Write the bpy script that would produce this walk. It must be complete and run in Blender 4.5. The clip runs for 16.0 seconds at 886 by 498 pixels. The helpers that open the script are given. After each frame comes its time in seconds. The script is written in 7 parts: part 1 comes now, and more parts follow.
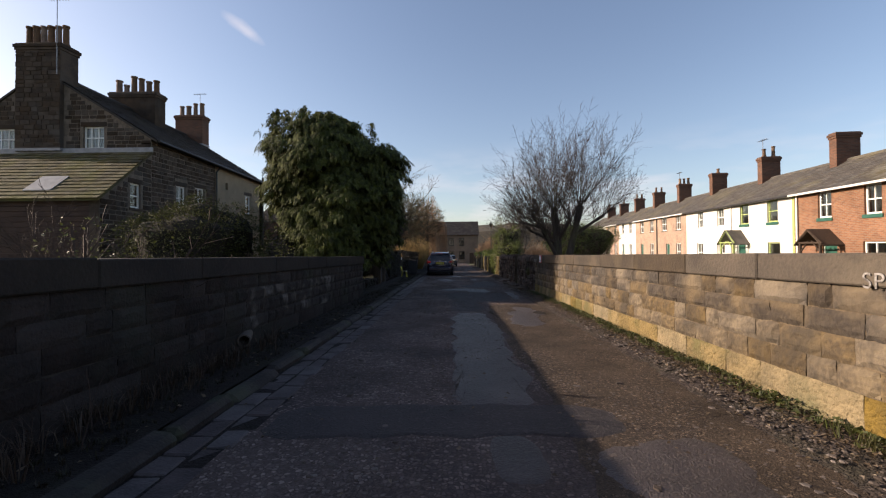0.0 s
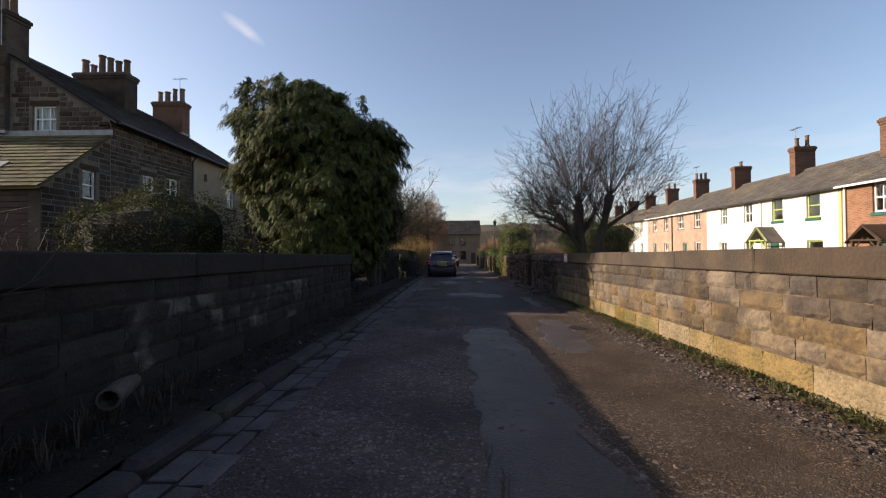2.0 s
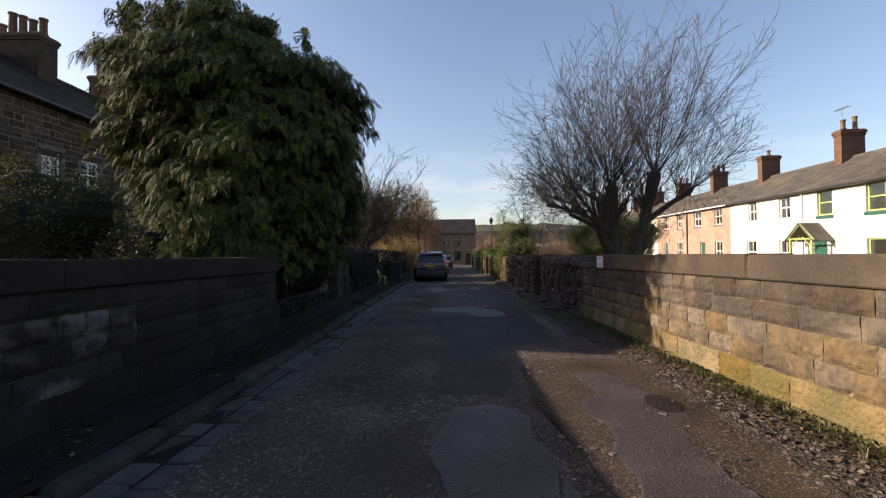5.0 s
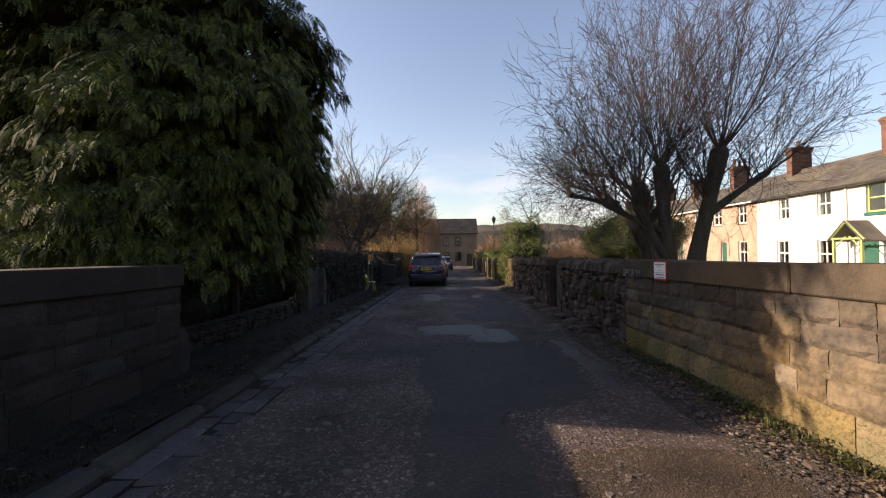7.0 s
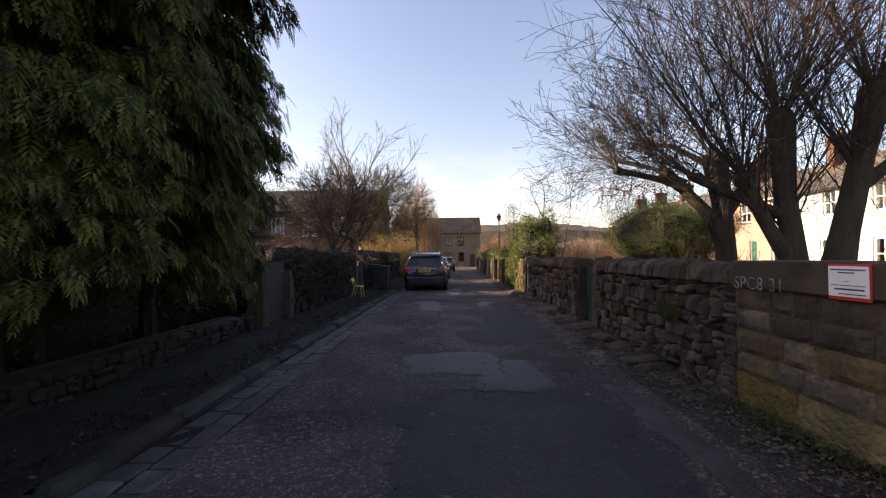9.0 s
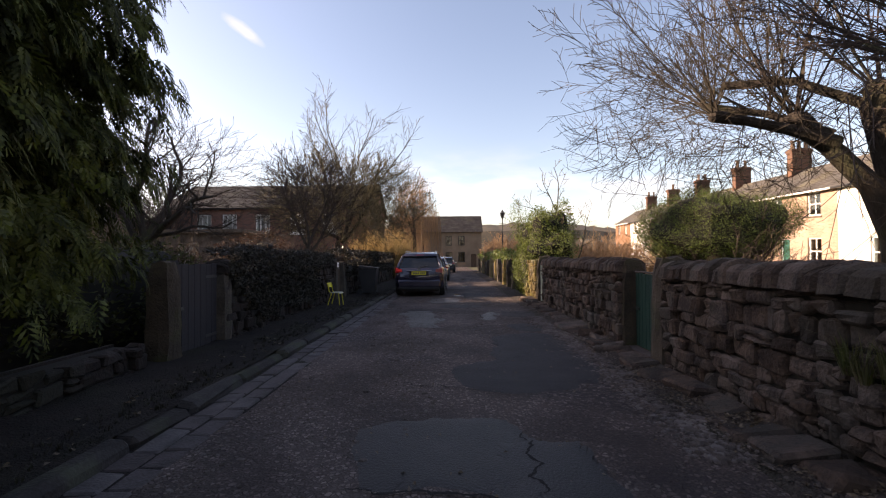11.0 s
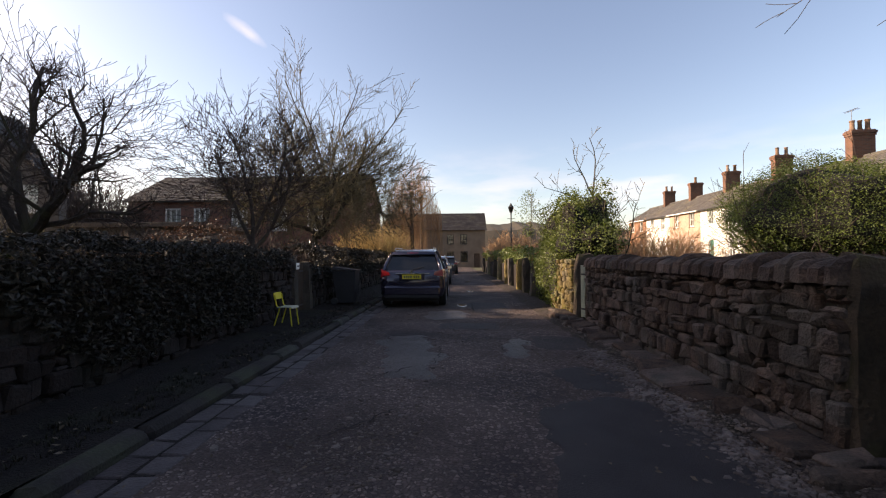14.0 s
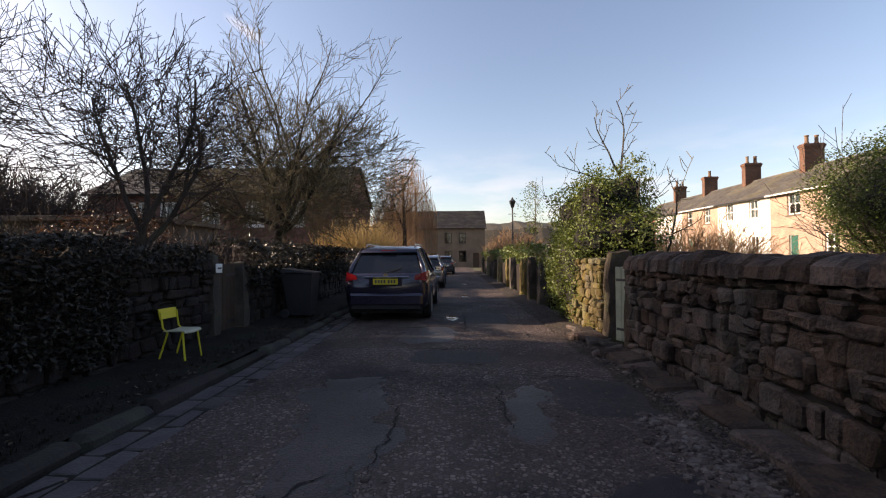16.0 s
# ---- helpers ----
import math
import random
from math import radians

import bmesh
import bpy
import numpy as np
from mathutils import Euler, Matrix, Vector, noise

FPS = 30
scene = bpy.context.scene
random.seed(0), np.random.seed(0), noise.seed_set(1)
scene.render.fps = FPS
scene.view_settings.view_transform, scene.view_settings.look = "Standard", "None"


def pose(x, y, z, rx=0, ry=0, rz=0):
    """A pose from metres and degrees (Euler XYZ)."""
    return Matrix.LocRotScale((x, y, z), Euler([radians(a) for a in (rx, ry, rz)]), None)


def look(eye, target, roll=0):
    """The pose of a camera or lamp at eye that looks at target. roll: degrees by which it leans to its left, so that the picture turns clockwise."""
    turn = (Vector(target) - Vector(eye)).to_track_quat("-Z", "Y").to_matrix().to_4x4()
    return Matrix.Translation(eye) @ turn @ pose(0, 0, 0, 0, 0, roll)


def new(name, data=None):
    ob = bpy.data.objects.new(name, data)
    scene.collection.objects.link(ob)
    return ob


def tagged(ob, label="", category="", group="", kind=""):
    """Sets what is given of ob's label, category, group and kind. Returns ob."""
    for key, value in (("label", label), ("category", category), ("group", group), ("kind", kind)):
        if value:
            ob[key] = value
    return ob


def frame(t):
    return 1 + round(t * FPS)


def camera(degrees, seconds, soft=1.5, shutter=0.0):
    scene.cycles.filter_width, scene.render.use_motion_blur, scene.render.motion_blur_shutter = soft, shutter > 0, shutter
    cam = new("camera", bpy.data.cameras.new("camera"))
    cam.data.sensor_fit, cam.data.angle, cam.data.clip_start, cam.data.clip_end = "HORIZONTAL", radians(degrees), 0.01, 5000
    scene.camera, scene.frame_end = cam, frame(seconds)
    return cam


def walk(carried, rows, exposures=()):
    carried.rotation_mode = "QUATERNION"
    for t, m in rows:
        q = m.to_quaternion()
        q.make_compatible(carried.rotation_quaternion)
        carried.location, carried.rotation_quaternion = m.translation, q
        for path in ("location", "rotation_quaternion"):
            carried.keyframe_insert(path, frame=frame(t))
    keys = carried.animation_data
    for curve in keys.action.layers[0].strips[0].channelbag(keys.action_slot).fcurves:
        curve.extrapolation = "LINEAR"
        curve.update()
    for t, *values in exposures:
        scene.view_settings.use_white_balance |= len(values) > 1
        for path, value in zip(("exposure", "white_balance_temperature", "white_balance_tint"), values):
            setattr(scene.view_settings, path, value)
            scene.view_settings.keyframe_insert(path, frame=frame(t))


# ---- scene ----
cam = camera(91.6, 16.0, soft=1.15)
METRES, EYE, TILT, LEAN, TURN = 21.2, 1.4, 1.96, 0.0, 1.2
ROWS = [
    (0.0, 0.0, 0.0, 0.0, -0.01, -1.06, 0.38),
    (0.5, -0.0035, 0.0277, -0.0018, 0.02, -1.06, 0.34),
    (1.0, -0.0061, 0.0602, -0.0047, 0.05, -1.06, 0.35),
    (1.5, -0.0079, 0.0885, -0.006, 0.04, -1.06, 0.35),
    (2.0, -0.0067, 0.1199, -0.0066, -0.02, -1.02, 0.37),
    (2.5, -0.0033, 0.1478, -0.0068, -0.17, -1.02, 0.37),
    (3.0, 0.001, 0.1788, -0.0062, -0.28, -0.98, 0.36),
    (3.5, 0.0042, 0.2079, -0.0067, -0.45, -0.98, 0.37),
    (4.0, 0.0061, 0.2411, -0.0093, -0.52, -1.01, 0.37),
    (6.5, 0.019, 0.3958, -0.0107, -0.7, -0.94, 0.48),
    (7.0, 0.0202, 0.4258, -0.0111, -0.45, -0.94, 0.44),
    (7.5, 0.0206, 0.4578, -0.0131, -0.26, -0.95, 0.49),
    (8.0, 0.0214, 0.4883, -0.0136, -0.19, -0.92, 0.45),
    (8.5, 0.0234, 0.5203, -0.0164, -0.13, -0.91, 0.48),
    (9.0, 0.0251, 0.5516, -0.0161, -0.11, -0.88, 0.45),
    (9.5, 0.0265, 0.5819, -0.0179, 0.01, -0.88, 0.49),
    (10.0, 0.0276, 0.6142, -0.0192, -0.07, -0.87, 0.44),
    (12.5, 0.037, 0.7699, -0.0219, 0.19, -0.88, 0.4),
    (13.0, 0.0352, 0.7998, -0.0246, 0.22, -0.89, 0.41),
    (13.5, 0.0333, 0.8296, -0.0262, 0.2, -0.86, 0.4),
    (14.0, 0.0325, 0.8617, -0.0285, 0.18, -0.88, 0.41),
    (14.5, 0.0368, 0.8967, -0.0307, 0.11, -0.91, 0.39),
    (15.0, 0.0417, 0.9299, -0.0323, 0.09, -0.89, 0.46),
    (15.5, 0.0463, 0.963, -0.0327, 0.09, -0.88, 0.43),
    (16.0, 0.0493, 0.9952, -0.0342, 0.22, -0.92, 0.45),
]
walk(cam, [(t, pose(0, 0, EYE, TILT, LEAN, TURN) @ pose(METRES * x, METRES * y, METRES * z, 90 + pitch, roll, yaw)) for t, x, y, z, yaw, pitch, roll in ROWS],
     [(0.0, 0.76, 6650, 18), (4.0, 0.88, 6650, 18), (7.0, 1.15, 7050, 21), (9.5, 1.52, 7500, 26), (12.5, 1.34, 7400, 24), (16.0, 1.14, 7050, 21)])

# ---- world, sun ----
SUN_EL, SUN_AZ = radians(19.2), radians(-83.4)      # azimuth from +y, clockwise
to_sun = Vector((math.sin(SUN_AZ) * math.cos(SUN_EL), math.cos(SUN_AZ) * math.cos(SUN_EL), math.sin(SUN_EL)))
world = bpy.data.worlds.new("world")
scene.world = world
world.use_nodes = True
wn, wl = world.node_tree.nodes, world.node_tree.links
wn.clear()
sky = wn.new("ShaderNodeTexSky")
sky.sky_type, sky.sun_disc = "NISHITA", False
sky.sun_elevation, sky.sun_rotation = SUN_EL, SUN_AZ
sky.air_density, sky.dust_density, sky.ozone_density = 1.0, 1.3, 1.0
w_out, w_bg = wn.new("ShaderNodeOutputWorld"), wn.new("ShaderNodeBackground")
w_bg.inputs["Strength"].default_value = 0.114
# thin low clouds
w_co = wn.new("ShaderNodeTexCoord")
w_map = wn.new("ShaderNodeMapping")
w_map.inputs["Scale"].default_value = (2.2, 2.2, 9.0)
w_noise = wn.new("ShaderNodeTexNoise")
w_noise.inputs["Scale"].default_value, w_noise.inputs["Detail"].default_value = 2.3, 6.0
w_ramp = wn.new("ShaderNodeMapRange")
w_ramp.inputs["From Min"].default_value, w_ramp.inputs["From Max"].default_value = 0.48, 0.72
w_sep = wn.new("ShaderNodeSeparateXYZ")
w_low = wn.new("ShaderNodeMapRange")
w_low.inputs["From Min"].default_value, w_low.inputs["From Max"].default_value = 0.26, 0.04
w_mul = wn.new("ShaderNodeMath")
w_mul.operation = "MULTIPLY"
w_mix = wn.new("ShaderNodeMixRGB")
w_mix.inputs[2].default_value = (5.2, 4.9, 4.9, 1)
w_half = wn.new("ShaderNodeMath")
w_half.operation = "MULTIPLY"
w_half.inputs[1].default_value = 0.75
for a, b in ((w_co.outputs["Generated"], w_map.inputs["Vector"]), (w_map.outputs[0], w_noise.inputs["Vector"]),
             (w_noise.outputs[0], w_ramp.inputs["Value"]), (w_co.outputs["Generated"], w_sep.inputs[0]),
             (w_sep.outputs["Z"], w_low.inputs["Value"]), (w_ramp.outputs[0], w_mul.inputs[0]),
             (w_low.outputs[0], w_mul.inputs[1]), (w_mul.outputs[0], w_half.inputs[0]), (w_half.outputs[0], w_mix.inputs[0]),
             (sky.outputs[0], w_mix.inputs[1]), (w_mix.outputs[0], w_bg.inputs["Color"]),
             (w_bg.outputs[0], w_out.inputs["Surface"])):
    wl.new(a, b)
# one small wisp high over the lane
w_wmap = wn.new("ShaderNodeMapping")
w_wmap.inputs["Location"].default_value = (0.396, -0.81, -0.437)
w_rot = wn.new("ShaderNodeMapping")
w_rot.inputs["Rotation"].default_value = (0, radians(-34), 0)
w_scl = wn.new("ShaderNodeMapping")
w_scl.inputs["Scale"].default_value = (20, 20, 75)
w_len = wn.new("ShaderNodeVectorMath")
w_len.operation = "LENGTH"
w_wn = wn.new("ShaderNodeTexNoise")
w_wn.inputs["Scale"].default_value, w_wn.inputs["Detail"].default_value = 16.0, 5.0
w_sum = wn.new("ShaderNodeMath")
w_sum.operation = "MULTIPLY_ADD"
w_sum.inputs[1].default_value = 1.6
w_wr = wn.new("ShaderNodeMapRange")
w_wr.inputs["From Min"].default_value, w_wr.inputs["From Max"].default_value, w_wr.inputs["To Max"].default_value = 1.75, 0.9, 0.4
w_mix2 = wn.new("ShaderNodeMixRGB")
w_mix2.inputs[2].default_value = (5.2, 5.0, 5.0, 1)
for a, b in ((w_co.outputs["Generated"], w_wmap.inputs["Vector"]), (w_wmap.outputs[0], w_rot.inputs["Vector"]), (w_rot.outputs[0], w_scl.inputs["Vector"]), (w_scl.outputs[0], w_len.inputs[0]),
             (w_co.outputs["Generated"], w_wn.inputs["Vector"]), (w_wn.outputs[0], w_sum.inputs[0]), (w_len.outputs["Value"], w_sum.inputs[2]),
             (w_sum.outputs[0], w_wr.inputs["Value"]), (w_wr.outputs[0], w_mix2.inputs[0]), (w_mix.outputs[0], w_mix2.inputs[1]), (w_mix2.outputs[0], w_bg.inputs["Color"])):
    wl.new(a, b)
sun = new("sun", bpy.data.lights.new("sun", "SUN"))
sun.data.energy, sun.data.angle, sun.data.color = 5.0, radians(0.55), (1.0, 0.86, 0.66)
sun.matrix_world = look((0, 0, 60), Vector((0, 0, 60)) - to_sun)

# ---- materials ----


def M(name, a, b=None, scale=3.0, rough=0.85, bump=0.2, fine=40.0, rnd=0.0, metal=0.0, third=None, third_scale=0.7, third_amount=0.5, islands=False, spec=0.3, stretch=(1, 1, 1), fine_mix=0.35, coords="Object"):
    """A surface in two tones at two scales with fine relief; rnd: tone varied from piece to piece; third: stains."""
    m = bpy.data.materials.new(name)
    m.use_nodes = True
    n, l = m.node_tree.nodes, m.node_tree.links
    p = n["Principled BSDF"]
    p.inputs["Roughness"].default_value, p.inputs["Metallic"].default_value = rough, metal
    p.inputs["Specular IOR Level"].default_value = spec
    b = b or tuple(c * 0.7 for c in a)
    co = n.new("ShaderNodeTexCoord")
    mp = n.new("ShaderNodeMapping")
    mp.inputs["Scale"].default_value = stretch
    l.new(co.outputs[coords], mp.inputs["Vector"])
    n1, n2 = n.new("ShaderNodeTexNoise"), n.new("ShaderNodeTexNoise")
    n1.inputs["Scale"].default_value, n1.inputs["Detail"].default_value = scale, 5.0
    n2.inputs["Scale"].default_value, n2.inputs["Detail"].default_value = fine, 3.0
    for q in (n1, n2):
        l.new(mp.outputs[0], q.inputs["Vector"])
    r1 = n.new("ShaderNodeMapRange")
    r1.inputs["From Min"].default_value, r1.inputs["From Max"].default_value = 0.34, 0.66
    l.new(n1.outputs[0], r1.inputs["Value"])
    add = n.new("ShaderNodeMath")
    add.operation = "MULTIPLY_ADD"
    fm = n.new("ShaderNodeMath")
    fm.operation = "SUBTRACT"
    fm.inputs[1].default_value = 0.5
    l.new(n2.outputs[0], fm.inputs[0])
    l.new(fm.outputs[0], add.inputs[0])
    add.inputs[1].default_value = fine_mix * 4
    l.new(r1.outputs[0], add.inputs[2])
    mix = n.new("ShaderNodeMixRGB")
    mix.inputs[1].default_value, mix.inputs[2].default_value = (*a, 1), (*b, 1)
    mix.use_clamp = True
    cl = n.new("ShaderNodeClamp")
    l.new(add.outputs[0], cl.inputs[0])
    l.new(cl.outputs[0], mix.inputs[0])
    col = mix.outputs[0]
    if third:
        n3 = n.new("ShaderNodeTexNoise")
        n3.inputs["Scale"].default_value, n3.inputs["Detail"].default_value = third_scale, 6.0
        l.new(mp.outputs[0], n3.inputs["Vector"])
        r3 = n.new("ShaderNodeMapRange")
        r3.inputs["From Min"].default_value, r3.inputs["From Max"].default_value = 0.5, 0.64
        r3.inputs["To Max"].default_value = third_amount
        l.new(n3.outputs[0], r3.inputs["Value"])
        mx = n.new("ShaderNodeMixRGB")
        mx.inputs[2].default_value = (*third, 1)
        l.new(r3.outputs[0], mx.inputs[0])
        l.new(col, mx.inputs[1])
        col = mx.outputs[0]
    if rnd:
        if islands:
            src = n.new("ShaderNodeNewGeometry").outputs["Random Per Island"]
        else:
            src = n.new("ShaderNodeObjectInfo").outputs["Random"]
        rr = n.new("ShaderNodeMapRange")
        rr.inputs["To Min"].default_value, rr.inputs["To Max"].default_value = 1 - rnd, 1 + rnd
        l.new(src, rr.inputs["Value"])
        hs = n.new("ShaderNodeHueSaturation")
        l.new(rr.outputs[0], hs.inputs["Value"])
        r5 = n.new("ShaderNodeMapRange")
        r5.inputs["To Min"].default_value, r5.inputs["To Max"].default_value = 1.25, 0.75
        l.new(src, r5.inputs["Value"])
        l.new(r5.outputs[0], hs.inputs["Saturation"])
        l.new(col, hs.inputs["Color"])
        col = hs.outputs[0]
    l.new(col, p.inputs["Base Color"])
    if bump:
        sm = n.new("ShaderNodeMath")
        sm.operation = "ADD"
        l.new(n1.outputs[0], sm.inputs[0])
        l.new(n2.outputs[0], sm.inputs[1])
        bp = n.new("ShaderNodeBump")
        bp.inputs["Strength"].default_value, bp.inputs["Distance"].default_value = min(1.0, bump), 0.02
        l.new(sm.outputs[0], bp.inputs["Height"])
        l.new(bp.outputs[0], p.inputs["Normal"])
        if bump >= 1.0:
            bp.inputs["Distance"].default_value = 0.045
    return m


def brick_mat(name, c1, c2, mortar, bw=0.225, bh=0.075):
    """Brickwork far off: courses in the plane of the wall (local x along, z up)."""
    m = M(name, c1, c2)
    n, l = m.node_tree.nodes, m.node_tree.links
    p = n["Principled BSDF"]
    co, sp, cb = n.new("ShaderNodeTexCoord"), n.new("ShaderNodeSeparateXYZ"), n.new("ShaderNodeCombineXYZ")
    l.new(co.outputs["Object"], sp.inputs[0])
    sm = n.new("ShaderNodeMath")
    l.new(sp.outputs["X"], sm.inputs[0])
    l.new(sp.outputs["Y"], sm.inputs[1])
    l.new(sm.outputs[0], cb.inputs["X"])
    l.new(sp.outputs["Z"], cb.inputs["Y"])
    br = n.new("ShaderNodeTexBrick")
    br.inputs["Scale"].default_value = 1.0
    br.inputs["Brick Width"].default_value, br.inputs["Row Height"].default_value = bw, bh
    br.inputs["Mortar Size"].default_value, br.inputs["Mortar Smooth"].default_value = 0.009, 0.3
    br.inputs["Bias"].default_value = -0.1
    l.new(cb.outputs[0], br.inputs["Vector"])
    br.inputs["Color1"].default_value, br.inputs["Color2"].default_value = (*c1, 1), (*c2, 1)
    br.inputs["Mortar"].default_value = (*mortar, 1)
    ns = n.new("ShaderNodeTexNoise")
    ns.inputs["Scale"].default_value, ns.inputs["Detail"].default_value = 1.1, 7.0
    l.new(co.outputs["Object"], ns.inputs["Vector"])
    rg = n.new("ShaderNodeMapRange")
    rg.inputs["To Min"].default_value, rg.inputs["To Max"].default_value = 0.55, 1.45
    l.new(ns.outputs[0], rg.inputs["Value"])
    hs = n.new("ShaderNodeHueSaturation")
    l.new(rg.outputs[0], hs.inputs["Value"])
    l.new(br.outputs[0], hs.inputs["Color"])
    l.new(hs.outputs[0], p.inputs["Base Color"])
    bp = n.new("ShaderNodeBump")
    bp.inputs["Strength"].default_value, bp.inputs["Distance"].default_value, bp.invert = 0.6, 0.008, True
    l.new(br.outputs["Fac"], bp.inputs["Height"])
    l.new(bp.outputs[0], p.inputs["Normal"])
    return m


def glass_mat(name, tint=(0.9, 0.95, 0.95), rough=0.02):
    m = bpy.data.materials.new(name)
    m.use_nodes = True
    p = m.node_tree.nodes["Principled BSDF"]
    p.inputs["Base Color"].default_value = (*tint, 1)
    p.inputs["Roughness"].default_value = rough
    p.inputs["Transmission Weight"].default_value = 1.0
    p.inputs["IOR"].default_value = 1.45
    return m


def leaf_mat(name, a, b, rnd=0.35, rough=0.55, trans=0.25):
    m = M(name, a, b, scale=6, fine=60, rough=rough, bump=0, rnd=rnd, islands=True, spec=0.35)
    m.node_tree.nodes["Principled BSDF"].inputs["Subsurface Weight"].default_value = 0.0
    n, l = m.node_tree.nodes, m.node_tree.links
    p, out = n["Principled BSDF"], n["Material Output"]
    tr = n.new("ShaderNodeBsdfTranslucent")
    mx = n.new("ShaderNodeMixShader")
    mx.inputs[0].default_value = trans
    l.new(p.inputs["Base Color"].links[0].from_socket, tr.inputs["Color"])
    l.new(p.outputs[0], mx.inputs[1])
    l.new(tr.outputs[0], mx.inputs[2])
    l.new(mx.outputs[0], out.inputs["Surface"])
    return m


ASPHALT = M("worn_asphalt", (0.05, 0.037, 0.034), (0.092, 0.069, 0.062), scale=0.9, fine=55, rough=0.82, bump=0.9, third=(0.034, 0.028, 0.03), third_scale=0.6, third_amount=0.8, fine_mix=0.8)


def chippings(m, pale, size, amount):
    """Adds angular stone chips of uneven tone showing through the tar, with dark gaps between them."""
    n, l = m.node_tree.nodes, m.node_tree.links
    p = n["Principled BSDF"]
    old = p.inputs["Base Color"].links[0].from_socket
    co = n.new("ShaderNodeTexCoord")
    warp = n.new("ShaderNodeTexNoise")
    warp.inputs["Scale"].default_value, warp.inputs["Detail"].default_value = size * 0.6, 2.0
    l.new(co.outputs["Object"], warp.inputs["Vector"])
    shift = n.new("ShaderNodeVectorMath")
    shift.operation = "MULTIPLY_ADD"
    shift.inputs[1].default_value = (0.6 / size,) * 3
    l.new(warp.outputs["Color"], shift.inputs[0])
    l.new(co.outputs["Object"], shift.inputs[2])
    vo, ve = n.new("ShaderNodeTexVoronoi"), n.new("ShaderNodeTexVoronoi")
    ve.feature = "DISTANCE_TO_EDGE"
    for q in (vo, ve):
        q.inputs["Scale"].default_value = size
        l.new(shift.outputs[0], q.inputs["Vector"])
    edge = n.new("ShaderNodeMapRange")
    edge.inputs["From Min"].default_value, edge.inputs["From Max"].default_value = 0.04, 0.16
    l.new(ve.outputs["Distance"], edge.inputs["Value"])
    sp = n.new("ShaderNodeSeparateColor")
    l.new(vo.outputs["Color"], sp.inputs[0])
    pick = n.new("ShaderNodeMath")
    pick.operation = "POWER"
    pick.inputs[1].default_value = 2.2
    l.new(sp.outputs[0], pick.inputs[0])
    big = n.new("ShaderNodeTexNoise")
    big.inputs["Scale"].default_value, big.inputs["Detail"].default_value = 0.9, 5.0
    l.new(co.outputs["Object"], big.inputs["Vector"])
    zone = n.new("ShaderNodeMapRange")
    zone.inputs["From Min"].default_value, zone.inputs["From Max"].default_value = 0.34, 0.58
    zone.inputs["To Min"].default_value, zone.inputs["To Max"].default_value = 0.12, amount
    l.new(big.outputs[0], zone.inputs["Value"])
    m1, m2 = n.new("ShaderNodeMath"), n.new("ShaderNodeMath")
    m1.operation = m2.operation = "MULTIPLY"
    l.new(edge.outputs[0], m1.inputs[0])
    l.new(pick.outputs[0], m1.inputs[1])
    l.new(m1.outputs[0], m2.inputs[0])
    l.new(zone.outputs[0], m2.inputs[1])
    mx = n.new("ShaderNodeMixRGB")
    mx.inputs[2].default_value = (*pale, 1)
    l.new(m2.outputs[0], mx.inputs[0])
    l.new(old, mx.inputs[1])
    l.new(mx.outputs[0], p.inputs["Base Color"])
    bp = n.new("ShaderNodeBump")
    bp.inputs["Strength"].default_value, bp.inputs["Distance"].default_value = 1.0, 0.016
    l.new(m1.outputs[0], bp.inputs["Height"])
    l.new(p.inputs["Normal"].links[0].from_socket, bp.inputs["Normal"])
    l.new(bp.outputs[0], p.inputs["Normal"])


ASPHALT.node_tree.nodes["Principled BSDF"].inputs["Specular IOR Level"].default_value = 0.16
chippings(ASPHALT, (0.31, 0.24, 0.212), 30.0, 0.85)
TARMAC_OLD = M("old_tarmac", (0.034, 0.028, 0.029), (0.048, 0.039, 0.038), scale=1.5, fine=70, rough=0.8, bump=0.7, fine_mix=0.7, third=(0.026, 0.025, 0.025), third_scale=1.2, third_amount=0.7)
TARMAC_DARK = M("new_tarmac", (0.021, 0.0175, 0.019), (0.032, 0.027, 0.028), scale=2, fine=90, rough=0.75, bump=0.6, fine_mix=0.6)
PATCH_PALE = M("smooth_patch", (0.06, 0.048, 0.046), (0.042, 0.034, 0.032), scale=1.8, fine=60, rough=0.52, bump=0.5, third=(0.088, 0.071, 0.067), third_scale=1.3, third_amount=0.7, fine_mix=0.6)
chippings(TARMAC_OLD, (0.13, 0.108, 0.1), 34.0, 0.5)
TARMAC_FINE = M("fine_brown_asphalt", (0.037, 0.0275, 0.021), (0.077, 0.056, 0.04), scale=1.4, fine=80, rough=0.88, bump=0.9, fine_mix=0.8, third=(0.045, 0.035, 0.03), third_scale=0.9, third_amount=0.6, spec=0.16)
chippings(TARMAC_FINE, (0.28, 0.203, 0.143), 48.0, 0.85)
PATCH_MID = M("old_smooth_patch", (0.027, 0.0216, 0.0211), (0.021, 0.017, 0.0166), scale=2, fine=60, rough=0.55, bump=0.5, third=(0.037, 0.0296, 0.029), third_scale=1.6, third_amount=0.6, fine_mix=0.6)
chippings(PATCH_PALE, (0.15, 0.125, 0.115), 38.0, 0.35)
SAND = M("gritstone_blocks", (0.155, 0.113, 0.064), (0.077, 0.058, 0.039), scale=3.6, fine=22, rough=0.95, bump=0.95, rnd=0.13, third=(0.052, 0.042, 0.032), third_scale=1.25, third_amount=0.88, fine_mix=0.55)
